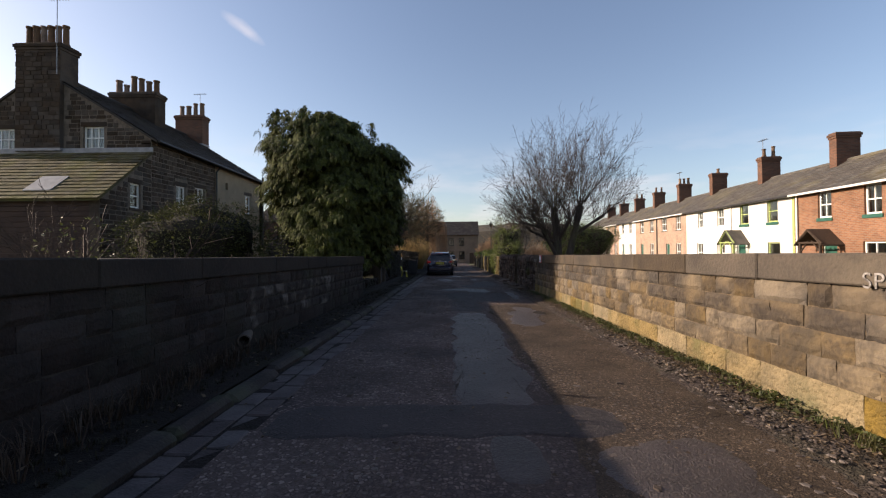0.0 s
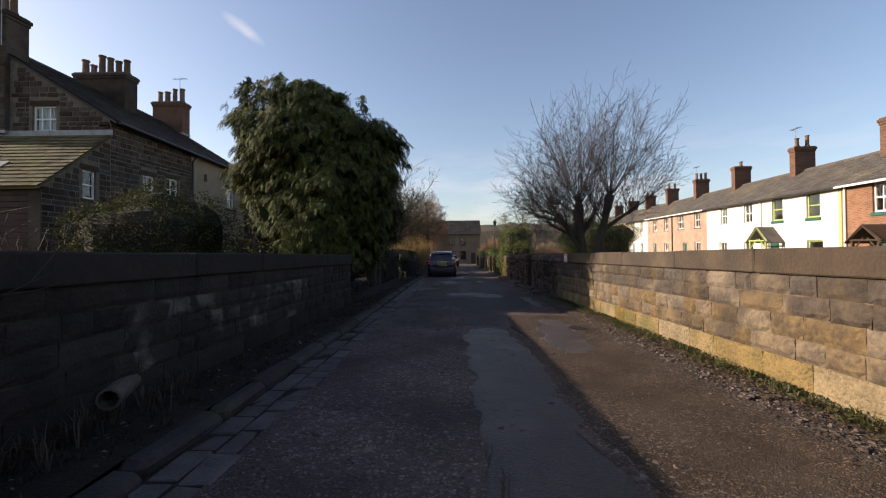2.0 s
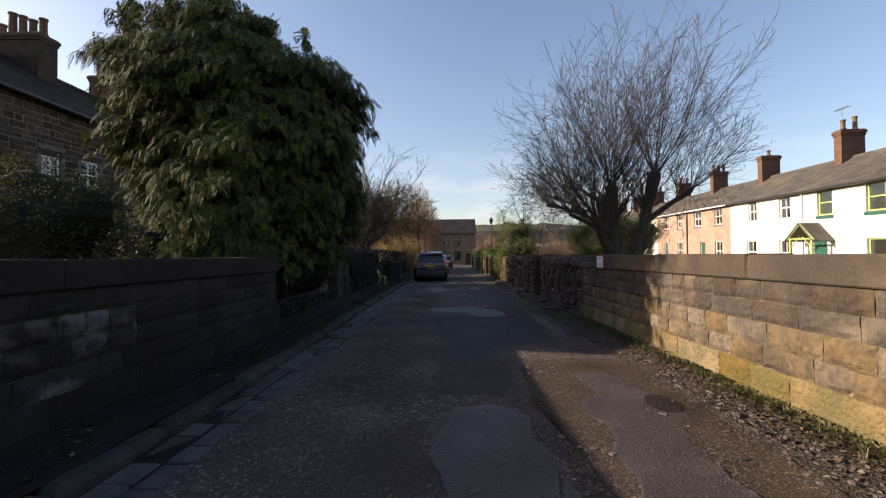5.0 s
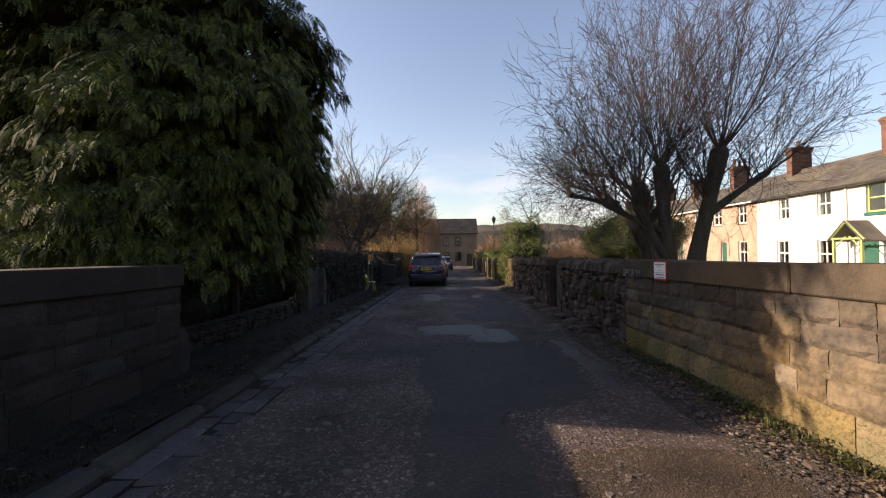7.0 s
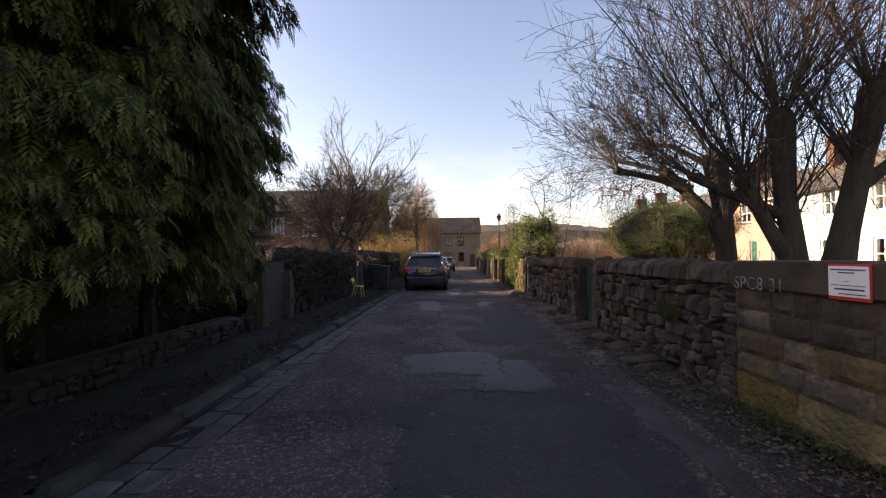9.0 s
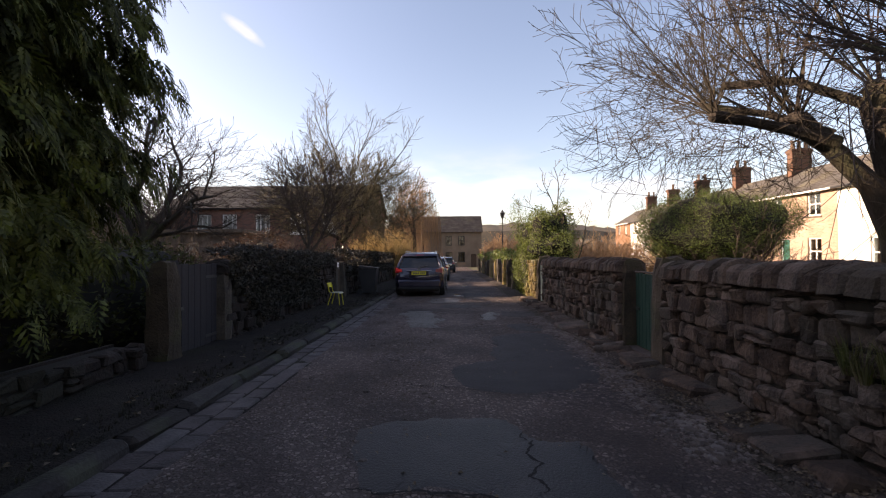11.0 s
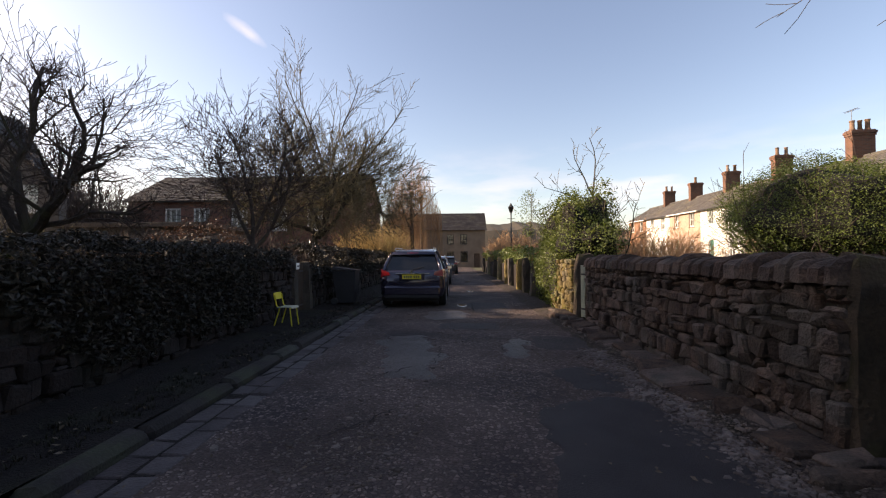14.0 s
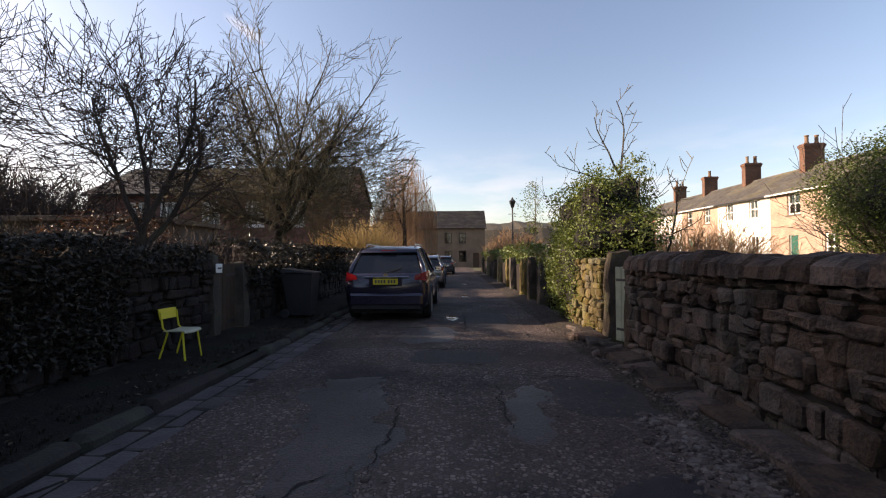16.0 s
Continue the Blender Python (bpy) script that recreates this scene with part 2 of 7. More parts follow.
SAND_TOP = M("sooty_gritstone_blocks", (0.068, 0.053, 0.039), (0.04, 0.032, 0.026), scale=3.6, fine=22, rough=0.95, bump=0.95, rnd=0.2, third=(0.16, 0.118, 0.07), third_scale=1.6, third_amount=0.75, fine_mix=0.55)
SAND_LOW = M("lichen_blocks", (0.21, 0.148, 0.062), (0.12, 0.088, 0.04), scale=3.0, fine=24, rough=0.93, bump=1.0, rnd=0.2, third=(0.12, 0.105, 0.04), third_scale=1.5, third_amount=0.7)
CRACK = M("tar_crack", (0.012, 0.01, 0.01), (0.018, 0.015, 0.014), scale=8, fine=60, rough=0.95, bump=0.3)
# limewash streaks over stone whose base colour has the left wall's shade in it
LIMED = M("limewashed_shade_dark_stone", (0.03, 0.024, 0.021), (0.018, 0.0145, 0.013), scale=3, fine=36, rough=0.95, bump=0.9, rnd=0.2, third=(0.115, 0.1, 0.09), third_scale=3.2, third_amount=0.85)
# coping of the left wall, its shade painted into the colour
COPE_DARK = M("shade_dark_coping", (0.026, 0.0205, 0.0175), (0.015, 0.012, 0.011), scale=1.8, fine=30, rough=0.93, bump=0.6, rnd=0.2, third=(0.034, 0.029, 0.021), third_scale=0.8, third_amount=0.5)
COPE = M("weathered_coping", (0.07, 0.054, 0.04), (0.042, 0.034, 0.027), scale=1.8, fine=30, rough=0.93, bump=0.6, rnd=0.2, third=(0.12, 0.092, 0.06), third_scale=1.3, third_amount=0.45)
DRY = M("drystone", (0.1, 0.069, 0.054), (0.034, 0.0245, 0.021), scale=5, fine=40, rough=0.95, bump=0.9, rnd=0.4, third=(0.05, 0.046, 0.04), third_scale=1.5, third_amount=0.7)
# stone and mortar darkened in colour to deepen the shade on the left
DARKSTONE = M("shade_dark_stone", (0.029, 0.0215, 0.019), (0.0155, 0.012, 0.011), scale=3, fine=36, rough=0.95, bump=0.8, rnd=0.3, third=(0.02, 0.022, 0.014), third_scale=1.1, third_amount=0.6)
MORTAR_DARK = M("shade_dark_mortar", (0.05, 0.043, 0.035), (0.03, 0.026, 0.022), scale=6, fine=60, rough=1.0, bump=0.6)
MORTAR = M("mortar", (0.15, 0.11, 0.068), (0.07, 0.053, 0.037), scale=4, fine=60, rough=1.0, bump=0.6)
SETT = M("sett_stone", (0.092, 0.075, 0.074), (0.05, 0.041, 0.041), scale=4, fine=45, rough=0.75, bump=0.6, rnd=0.22)
KERB = M("kerb_stone", (0.042, 0.034, 0.031), (0.021, 0.0175, 0.016), scale=3, fine=40, rough=0.85, bump=0.6, rnd=0.2, third=(0.05, 0.055, 0.03), third_scale=2, third_amount=0.6)
# soil with the left verge's shade put into its colour
SOIL = M("shade_dark_soil", (0.02, 0.0135, 0.0115), (0.011, 0.008, 0.0072), scale=4, fine=50, rough=0.95, bump=1.0, third=(0.023, 0.0225, 0.0115), third_scale=1.2, third_amount=0.6)
FIELD = M("garden_ground", (0.065, 0.07, 0.03), (0.09, 0.07, 0.04), scale=0.25, fine=6, rough=0.95, bump=0.5, third=(0.05, 0.06, 0.02), third_scale=0.05)
WEED = leaf_mat("weed_leaf", (0.075, 0.085, 0.022), (0.035, 0.04, 0.015))
GRIT = M("gritty_soil", (0.062, 0.046, 0.039), (0.03, 0.0225, 0.02), scale=5, fine=40, rough=0.95, bump=1.0, third=(0.04, 0.037, 0.02), third_scale=1.4, third_amount=0.5)
chippings(GRIT, (0.17, 0.135, 0.115), 26.0, 0.7)
GRASS = leaf_mat("grass_blades", (0.06, 0.08, 0.022), (0.095, 0.085, 0.036))
# darker copy of the grass, with shade in the blade colour
SHADEGRASS = leaf_mat("shade_dark_grass_blades", (0.022, 0.022, 0.01), (0.03, 0.022, 0.014))
DEADGRASS = leaf_mat("dead_stems", (0.075, 0.05, 0.035), (0.045, 0.032, 0.022))
LITTER = leaf_mat("leaf_litter", (0.075, 0.05, 0.03), (0.125, 0.09, 0.055), rnd=0.5, trans=0.1)
COBBLE = M("worn_cobble", (0.125, 0.1, 0.09), (0.06, 0.048, 0.044), rough=0.8, rnd=0.4, islands=True)
PEBBLE = M("loose_stone", (0.13, 0.103, 0.088), (0.065, 0.052, 0.045), rough=0.9, rnd=0.4, islands=True)
HSTONE = M("house_stone", (0.07, 0.048, 0.032), (0.034, 0.0255, 0.019), scale=2.2, fine=26, rough=0.93, bump=0.6, rnd=0.38, third=(0.06, 0.052, 0.045), third_scale=0.9, third_amount=0.75)
HSTONE_I = M("house_stone_small", (0.07, 0.048, 0.032), (0.034, 0.0255, 0.019), scale=2.2, fine=26, rough=0.93, bump=0.6, rnd=0.38, islands=True, third=(0.06, 0.052, 0.045), third_scale=0.9, third_amount=0.75)
GREYSTONE = M("grey_cottage_stone", (0.15, 0.128, 0.11), (0.09, 0.077, 0.067), scale=2.2, fine=26, rough=0.93, bump=0.6, rnd=0.2, third=(0.07, 0.06, 0.052), third_scale=0.9, third_amount=0.6)
HMORTAR = M("house_mortar", (0.18, 0.145, 0.115), (0.11, 0.09, 0.07), scale=6, fine=50, rough=1.0, bump=0.4)
SLATE = M("roof_slate", (0.038, 0.032, 0.03), (0.022, 0.0195, 0.019), scale=2, fine=25, rough=0.7, bump=0.4, rnd=0.3, islands=True, third=(0.065, 0.06, 0.038), third_scale=0.8, third_amount=0.4)
SLATE_T = M("terrace_slate", (0.1, 0.088, 0.076), (0.065, 0.059, 0.054), scale=2, fine=25, rough=0.75, bump=0.4, rnd=0.22, islands=True, third=(0.15, 0.13, 0.08), third_scale=0.5, third_amount=0.6)
MOSSROOF = M("mossy_tiles", (0.105, 0.088, 0.034), (0.055, 0.046, 0.027), scale=1.5, fine=22, rough=0.95, bump=0.6, rnd=0.25, islands=True, third=(0.095, 0.095, 0.028), third_scale=0.7, third_amount=0.8)
BRICK = brick_mat("red_brick", (0.25, 0.115, 0.06), (0.165, 0.072, 0.04), (0.2, 0.16, 0.12))
BRICK_PINK = brick_mat("pale_brick", (0.36, 0.245, 0.18), (0.28, 0.18, 0.13), (0.36, 0.28, 0.22))
BRICK_DARK = brick_mat("dark_brick", (0.19, 0.088, 0.062), (0.13, 0.06, 0.045), (0.16, 0.125, 0.105))
CHIM = brick_mat("chimney_brick", (0.14, 0.064, 0.038), (0.085, 0.042, 0.028), (0.11, 0.085, 0.068))
WHITE = M("white_render", (0.66, 0.64, 0.59), (0.58, 0.555, 0.5), scale=0.8, fine=20, rough=0.9, bump=0.25)
CREAM = M("cream_render", (0.155, 0.122, 0.092), (0.12, 0.094, 0.072), scale=0.9, fine=20, rough=0.9, bump=0.25)
TANREND = M("tan_roughcast", (0.30, 0.235, 0.16), (0.22, 0.175, 0.12), scale=1.2, fine=40, rough=0.95, bump=0.5)
PAINTW = M("white_paint", (0.78, 0.77, 0.74), (0.68, 0.67, 0.63), scale=5, fine=30, rough=0.5, bump=0.05)
PAINTG = M("green_paint", (0.03, 0.105, 0.075), (0.02, 0.08, 0.06), scale=4, fine=40, rough=0.5, bump=0.1)
PAINTLIME = M("lime_paint", (0.36, 0.42, 0.16), (0.30, 0.36, 0.13), scale=4, fine=40, rough=0.5, bump=0.05)
PAINTPALE = M("pale_green_paint", (0.27, 0.30, 0.23), (0.2, 0.225, 0.18), scale=4, fine=40, rough=0.6, bump=0.1)
GREYBOARD = M("grey_boards", (0.024, 0.0225, 0.028), (0.018, 0.017, 0.021), scale=3, fine=40, rough=0.7, bump=0.2, stretch=(6, 6, 0.6))
DARKWOOD = M("dark_timber", (0.07, 0.045, 0.03), (0.04, 0.028, 0.02), scale=3, fine=40, rough=0.8, bump=0.3, stretch=(6, 6, 0.6))
REDWOOD = M("brown_timber", (0.062, 0.036, 0.027), (0.038, 0.023, 0.019), scale=3, fine=30, rough=0.8, bump=0.3)
POT = M("clay_pot", (0.19, 0.12, 0.08), (0.12, 0.08, 0.056), scale=4, fine=30, rough=0.9, bump=0.2, rnd=0.3)
LEAD = M("lead_flashing", (0.28, 0.28, 0.29), (0.2, 0.2, 0.21), scale=4, fine=30, rough=0.6, bump=0.1, spec=0.5)
IRON = M("black_iron", (0.02, 0.02, 0.021), (0.03, 0.028, 0.026), scale=6, fine=40, rough=0.5, bump=0.1, spec=0.5)
GALV = M("grey_metal", (0.3, 0.3, 0.3), (0.22, 0.22, 0.22), scale=6, fine=40, rough=0.45, bump=0.05, metal=0.7)
GLASS = glass_mat("window_glass")
CURTAIN = M("curtain_cloth", (0.5, 0.48, 0.44), (0.4, 0.38, 0.35), scale=5, fine=40, rough=0.95, bump=0.1, stretch=(8, 8, 0.4))
YEWBARK = M("dark_conifer_bark", (0.034, 0.024, 0.019), (0.018, 0.014, 0.012), scale=6, fine=45, rough=0.95, bump=0.9, stretch=(1, 1, 0.3))
BARK = M("grey_bark", (0.062, 0.049, 0.039), (0.032, 0.0255, 0.0215), scale=7, fine=50, rough=0.95, bump=0.9, stretch=(1, 1, 0.35), third=(0.07, 0.075, 0.032), third_scale=1.5, third_amount=0.6)
TWIG = M("twig_bark", (0.066, 0.047, 0.04), (0.04, 0.029, 0.025), scale=2, fine=20, rough=0.9, bump=0)
TWIG_GREEN = M("mossy_twigs", (0.14, 0.115, 0.06), (0.09, 0.075, 0.045), scale=1.2, fine=20, rough=0.9, bump=0)
# mossy twigs darkened in colour to look backlit against the sky
TWIG_MOSS = M("backlit_mossy_twigs", (0.055, 0.044, 0.029), (0.032, 0.026, 0.019), scale=1.2, fine=20, rough=0.9, bump=0)
TWIG_GOLD = M("golden_twigs", (0.46, 0.32, 0.12), (0.28, 0.19, 0.08), scale=1.2, fine=20, rough=0.85, bump=0)
TWIG_RUST = M("rusty_twigs", (0.36, 0.22, 0.11), (0.24, 0.14, 0.08), scale=1.2, fine=20, rough=0.85, bump=0)
CYPRESS = leaf_mat("cypress_leaf", (0.08, 0.095, 0.016), (0.013, 0.019, 0.006), rnd=0.45, rough=0.9, trans=0.14)
IVY = leaf_mat("ivy_leaf", (0.15, 0.18, 0.035), (0.07, 0.095, 0.02), rnd=0.4, rough=0.45)
BAY = leaf_mat("laurel_leaf", (0.066, 0.072, 0.018), (0.026, 0.03, 0.011), rnd=0.4, rough=0.75)
# leaves of the shaded side: the shade's dark purplish cast is in the colour
HEDGELEAF = leaf_mat("shaded_hedge_leaf", (0.038, 0.034, 0.024), (0.02, 0.018, 0.014), rnd=0.5, rough=0.38)
PRIVET = leaf_mat("privet_leaf", (0.105, 0.14, 0.024), (0.04, 0.058, 0.013), rnd=0.35)
RUSTLEAF = leaf_mat("rusty_leaf", (0.09, 0.043, 0.024), (0.05, 0.028, 0.016), rnd=0.4)
# near-black fill that paints the shade inside foliage and between rubble stones
DARKCORE = M("painted_inner_shade", (0.024, 0.021, 0.017), (0.015, 0.014, 0.012), rough=1.0, bump=0)
WOODLAND = M("far_woodland", (0.075, 0.06, 0.042), (0.05, 0.045, 0.035), scale=0.12, fine=0.9, rough=1.0, bump=0.4)

# ---- mesh helpers ----


class Mesher:
    """Collects vertices and faces; everything goes through the matrix m."""

    def __init__(self, m=None):
        self.v, self.f, self.m = [], [], m or Matrix()

    def add(self, vs, fs):
        o = len(self.v)
        self.v.extend([tuple(self.m @ Vector(p)) for p in vs])
        self.f.extend([tuple(i + o for i in q) for q in fs])
        return self

    def box(self, x0, y0, z0, x1, y1, z1):
        return self.add([(x0, y0, z0), (x1, y0, z0), (x1, y1, z0), (x0, y1, z0), (x0, y0, z1), (x1, y0, z1), (x1, y1, z1), (x0, y1, z1)],
                        [(3, 2, 1, 0), (4, 5, 6, 7), (0, 1, 5, 4), (1, 2, 6, 5), (2, 3, 7, 6), (3, 0, 4, 7)])

    def cbox(self, x0, y0, z0, x1, y1, z1, c=0.01, jit=0.0):
        """A box with chamfered edges; jit moves its corners a little."""
        xs, ys, zs = (x0, x1), (y0, y1), (z0, z1)
        vs, idx = [], {}
        for i in (0, 1):
            for j in (0, 1):
                for k in (0, 1):
                    d = [random.uniform(-jit, jit) for _ in range(3)] if jit else (0, 0, 0)
                    sx, sy, sz = (1, -1)[i] * c, (1, -1)[j] * c, (1, -1)[k] * c
                    b = (xs[i] + d[0], ys[j] + d[1], zs[k] + d[2])
                    idx[i, j, k] = len(vs)
                    vs += [(b[0], b[1] + sy, b[2] + sz), (b[0] + sx, b[1], b[2] + sz), (b[0] + sx, b[1] + sy, b[2])]
        I = lambda i, j, k, a: idx[i, j, k] + a
        fs = []
        for s in (0, 1):
            q = [I(s, 0, 0, 0), I(s, 1, 0, 0), I(s, 1, 1, 0), I(s, 0, 1, 0)]
            fs.append(q if s else q[::-1])
            q = [I(0, s, 0, 1), I(1, s, 0, 1), I(1, s, 1, 1), I(0, s, 1, 1)]
            fs.append(q[::-1] if s else q)
            q = [I(0, 0, s, 2), I(1, 0, s, 2), I(1, 1, s, 2), I(0, 1, s, 2)]
            fs.append(q if s else q[::-1])
        for i in (0, 1):
            for j in (0, 1):
                fs.append([I(i, j, 0, 0), I(i, j, 0, 1), I(i, j, 1, 1), I(i, j, 1, 0)])
                fs.append([I(i, 0, j, 0), I(i, 0, j, 2), I(i, 1, j, 2), I(i, 1, j, 0)])
                fs.append([I(0, i, j, 1), I(0, i, j, 2), I(1, i, j, 2), I(1, i, j, 1)])
                for k in (0, 1):
                    fs.append([I(i, j, k, 0), I(i, j, k, 1), I(i, j, k, 2)])
        return self.add(vs, fs)

    def tube(self, pts, radii, sides=6, caps=True):
        pts = [Vector(p) for p in pts]
        vs, fs = [], []
        ref = Vector((0.31, 0.22, 0.92))
        for i, p in enumerate(pts):
            d = (pts[min(i + 1, len(pts) - 1)] - pts[max(i - 1, 0)])
            d = d.normalized() if d.length > 1e-9 else Vector((0, 0, 1))
            if abs(d.dot(ref)) > 0.97:
                ref = Vector((0.9, -0.3, 0.1))
            a = d.cross(ref).normalized()
            b = d.cross(a)
            for s in range(sides):
                t = 2 * math.pi * s / sides
                vs.append(p + (a * math.cos(t) + b * math.sin(t)) * radii[i])
        for i in range(len(pts) - 1):
            for s in range(sides):
                s2 = (s + 1) % sides
                fs.append((i * sides + s, i * sides + s2, (i + 1) * sides + s2, (i + 1) * sides + s))
        if caps:
            fs.append(tuple(range(sides)))
            fs.append(tuple(reversed(range((len(pts) - 1) * sides, len(pts) * sides))))
        return self.add(vs, fs)

    def lathe(self, x, y, prof, sides=12):
        """prof: (radius, z) from the bottom up, round the upright axis at x, y."""
        vs, fs = [], []
        for r, z in prof:
            for s in range(sides):
                t = 2 * math.pi * s / sides
                vs.append((x + r * math.cos(t), y + r * math.sin(t), z))
        for i in range(len(prof) - 1):
            for s in range(sides):
                s2 = (s + 1) % sides
                fs.append((i * sides + s, i * sides + s2, (i + 1) * sides + s2, (i + 1) * sides + s))
        fs.append(tuple(reversed(range(sides))))
        fs.append(tuple(range((len(prof) - 1) * sides, len(prof) * sides)))
        return self.add(vs, fs)

    def weld(self):
        """Joins corners that lie on one another."""
        seen, to = {}, []
        for p in self.v:
            to.append(seen.setdefault(tuple(round(q, 4) for q in p), len(seen)))
        self.v = list(seen)
        self.f = [tuple(to[i] for i in q) for q in self.f]
        return self

    def mesh(self, name, material):
        me = bpy.data.meshes.new(name)
        me.from_pydata(self.v, [], self.f)
        if material:
            me.materials.append(material)
        me.update()
        return me


def part(name, m, material, parent=None, label="", smooth=False):
    ob = new(name, m.mesh(name, material))
    if smooth:
        ob.data.shade_smooth()
    if parent:
        ob.parent = parent
    return tagged(ob, label)


def thing(name, label, category, group="", kind="", at=(0, 0, 0)):
    ob = new(name)
    ob.empty_display_size = 0.2
    ob.location = at
    return tagged(ob, label, category, group, kind)


def setting(ob, label="", category=""):
    return tagged(ob, label, category, "", "structure")


def frame_of(origin, facing):
    """Local x along a wall, y inwards, z up, for a wall whose outside faces the way given."""
    f = Vector((facing[0], facing[1], 0)).normalized()
    yl = -f
    xl = Vector((yl.y, -yl.x, 0))
    return Matrix(((xl.x, yl.x, 0, origin[0]), (xl.y, yl.y, 0, origin[1]), (0, 0, 1, origin[2]), (0, 0, 0, 1)))


def wall_mesh(m, u0, u1, z0, z1, thick, holes, gable=None):
    """A wall in the plane y = 0, thick inwards, with rectangular holes (u0, z0, u1, z1) that go through it. gable: apex (u, z)."""
    us = sorted({u0, u1, *[h[0] for h in holes], *[h[2] for h in holes]})
    zs = sorted({z0, z1, *[h[1] for h in holes], *[h[3] for h in holes]})
    for a, b in zip(us, us[1:]):
        for c, d in zip(zs, zs[1:]):
            um, zm = (a + b) / 2, (c + d) / 2
            if any(h[0] < um < h[2] and h[1] < zm < h[3] for h in holes):
                continue
            m.add([(a, 0, c), (b, 0, c), (b, 0, d), (a, 0, d)], [(0, 1, 2, 3)])
            m.add([(a, thick, c), (b, thick, c), (b, thick, d), (a, thick, d)], [(3, 2, 1, 0)])
    for a, c, b, d in holes:
        m.add([(a, 0, c), (b, 0, c), (b, 0, d), (a, 0, d), (a, thick, c), (b, thick, c), (b, thick, d), (a, thick, d)],
              [(0, 4, 5, 1), (1, 5, 6, 2), (2, 6, 7, 3), (3, 7, 4, 0)])
    m.add([(u0, 0, z0), (u0, thick, z0), (u0, thick, z1), (u0, 0, z1)], [(0, 3, 2, 1)])
    m.add([(u1, 0, z0), (u1, thick, z0), (u1, thick, z1), (u1, 0, z1)], [(0, 1, 2, 3)])
    if gable:
        gu, gz = gable
        m.add([(u0, 0, z1), (u1, 0, z1), (gu, 0, gz), (u0, thick, z1), (u1, thick, z1), (gu, thick, gz)],
              [(0, 1, 2), (5, 4, 3), (0, 2, 5, 3), (2, 1, 4, 5)])
    else:
        m.add([(u0, 0, z1), (u1, 0, z1), (u1, thick, z1), (u0, thick, z1)], [(0, 1, 2, 3)])
    return m.weld()

# ---- ground, road, kerb ----


def road_z(x, y):
    return 0.012 * noise.noise((x * 1.1, y * 0.6, 3.0)) + 0.006 * noise.noise((x * 4, y * 3, 9.0)) - 0.006 * abs(x - 0.4)


def sheet(x0, x1, y0, y1, nx, ny, zf):
    m = Mesher()
    vs = [(x0 + (x1 - x0) * i / nx, y0 + (y1 - y0) * j / ny) for j in range(ny + 1) for i in range(nx + 1)]
    m.v = [(x, y, zf(x, y)) for x, y in vs]
    w = nx + 1
    m.f = [(j * w + i, j * w + i + 1, (j + 1) * w + i + 1, (j + 1) * w + i) for j in range(ny) for i in range(nx)]
    return m


ground = setting(part("ground", sheet(-900, 900, -500, 1300, 60, 60, lambda x, y: -0.07), FIELD), "garden soil and grass reaching to the horizon", "ground")
road = setting(part("road", sheet(-1.68, 2.62, -8, 90, 30, 480, road_z), ASPHALT, smooth=True), "worn grey asphalt lane with patches and loose chippings", "road")


def patch(cx, cy, rx, ry, material, label, ragged=0.18, square=2.0, lift=0.008, seed=0.0, skew=0.0):
    """A repair in the road: a thin lens of other asphalt with a crumbled outline that follows the road's surface."""
    m = Mesher()
    rings, sides = min(70, max(8, round(max(rx, ry) / 0.12))), 260
    amp = ragged * min(rx, ry, 0.6)
    vs, fs = [(cx, cy, road_z(cx, cy) + lift)], []
    for r in range(1, rings + 1):
        for s in range(sides):
            a = 2 * math.pi * s / sides
            c, d = math.cos(a), math.sin(a)
            k = 1 / (abs(c) ** square + abs(d) ** square) ** (1 / square)
            x, y = cx + rx * c * k + skew * ry * d * k, cy + ry * d * k
            wx = noise.noise((x * 1.7, y * 1.7, seed)) + 0.5 * noise.noise((x * 5, y * 5, seed)) + 0.22 * noise.noise((x * 15, y * 15, seed))
            wy = noise.noise((x * 1.7, y * 1.7, seed + 7)) + 0.5 * noise.noise((x * 5, y * 5, seed + 7)) + 0.22 * noise.noise((x * 15, y * 15, seed + 7))
            e = 1.6 * amp * (r / rings) ** 4
            x, y = cx + (x - cx) * r / rings + e * wx, cy + (y - cy) * r / rings + e * wy
            vs.append((x, y, road_z(x, y) + lift * (1.0 if r < rings else 0.1)))
    for s in range(sides):
        fs.append((0, 1 + s, 1 + (s + 1) % sides))
        for r in range(rings - 1):
            o, s2 = 1 + r * sides, (s + 1) % sides
            fs.append((o + s, o + sides + s, o + sides + s2, o + s2))
    m.v, m.f = vs, fs
    return part("repair_patch", m, material, road, label, smooth=True)


def crack(x0, y0, x1, y1, width, seed):
    """A dark broken edge or crack in the surface, wandering between two points."""
    m, n = Mesher(), 40
    for i in range(n + 1):
        f = i / n
        x, y = x0 + (x1 - x0) * f, y0 + (y1 - y0) * f
        x, y = x + 0.09 * noise.noise((f * 6, seed, 1)) + 0.03 * noise.noise((f * 25, seed, 2)), y + 0.09 * noise.noise((f * 6, seed, 3)) + 0.03 * noise.noise((f * 25, seed, 4))
        w = width * math.sin(math.pi * f) ** 0.5 * (0.35 + 1.1 * abs(noise.noise((f * 9, seed, 5))) + 0.1)
        dx, dy = y1 - y0, x0 - x1
        k = w / math.hypot(dx, dy)
        m.v += [(x - dx * k, y - dy * k, road_z(x, y) + 0.014), (x + dx * k, y + dy * k, road_z(x, y) + 0.014)]
        if i:
            o = 2 * i - 2
            m.f.append((o, o + 1, o + 3, o + 2))
    return part("crack", m, CRACK, road, "dark crack at the edge of a repair")


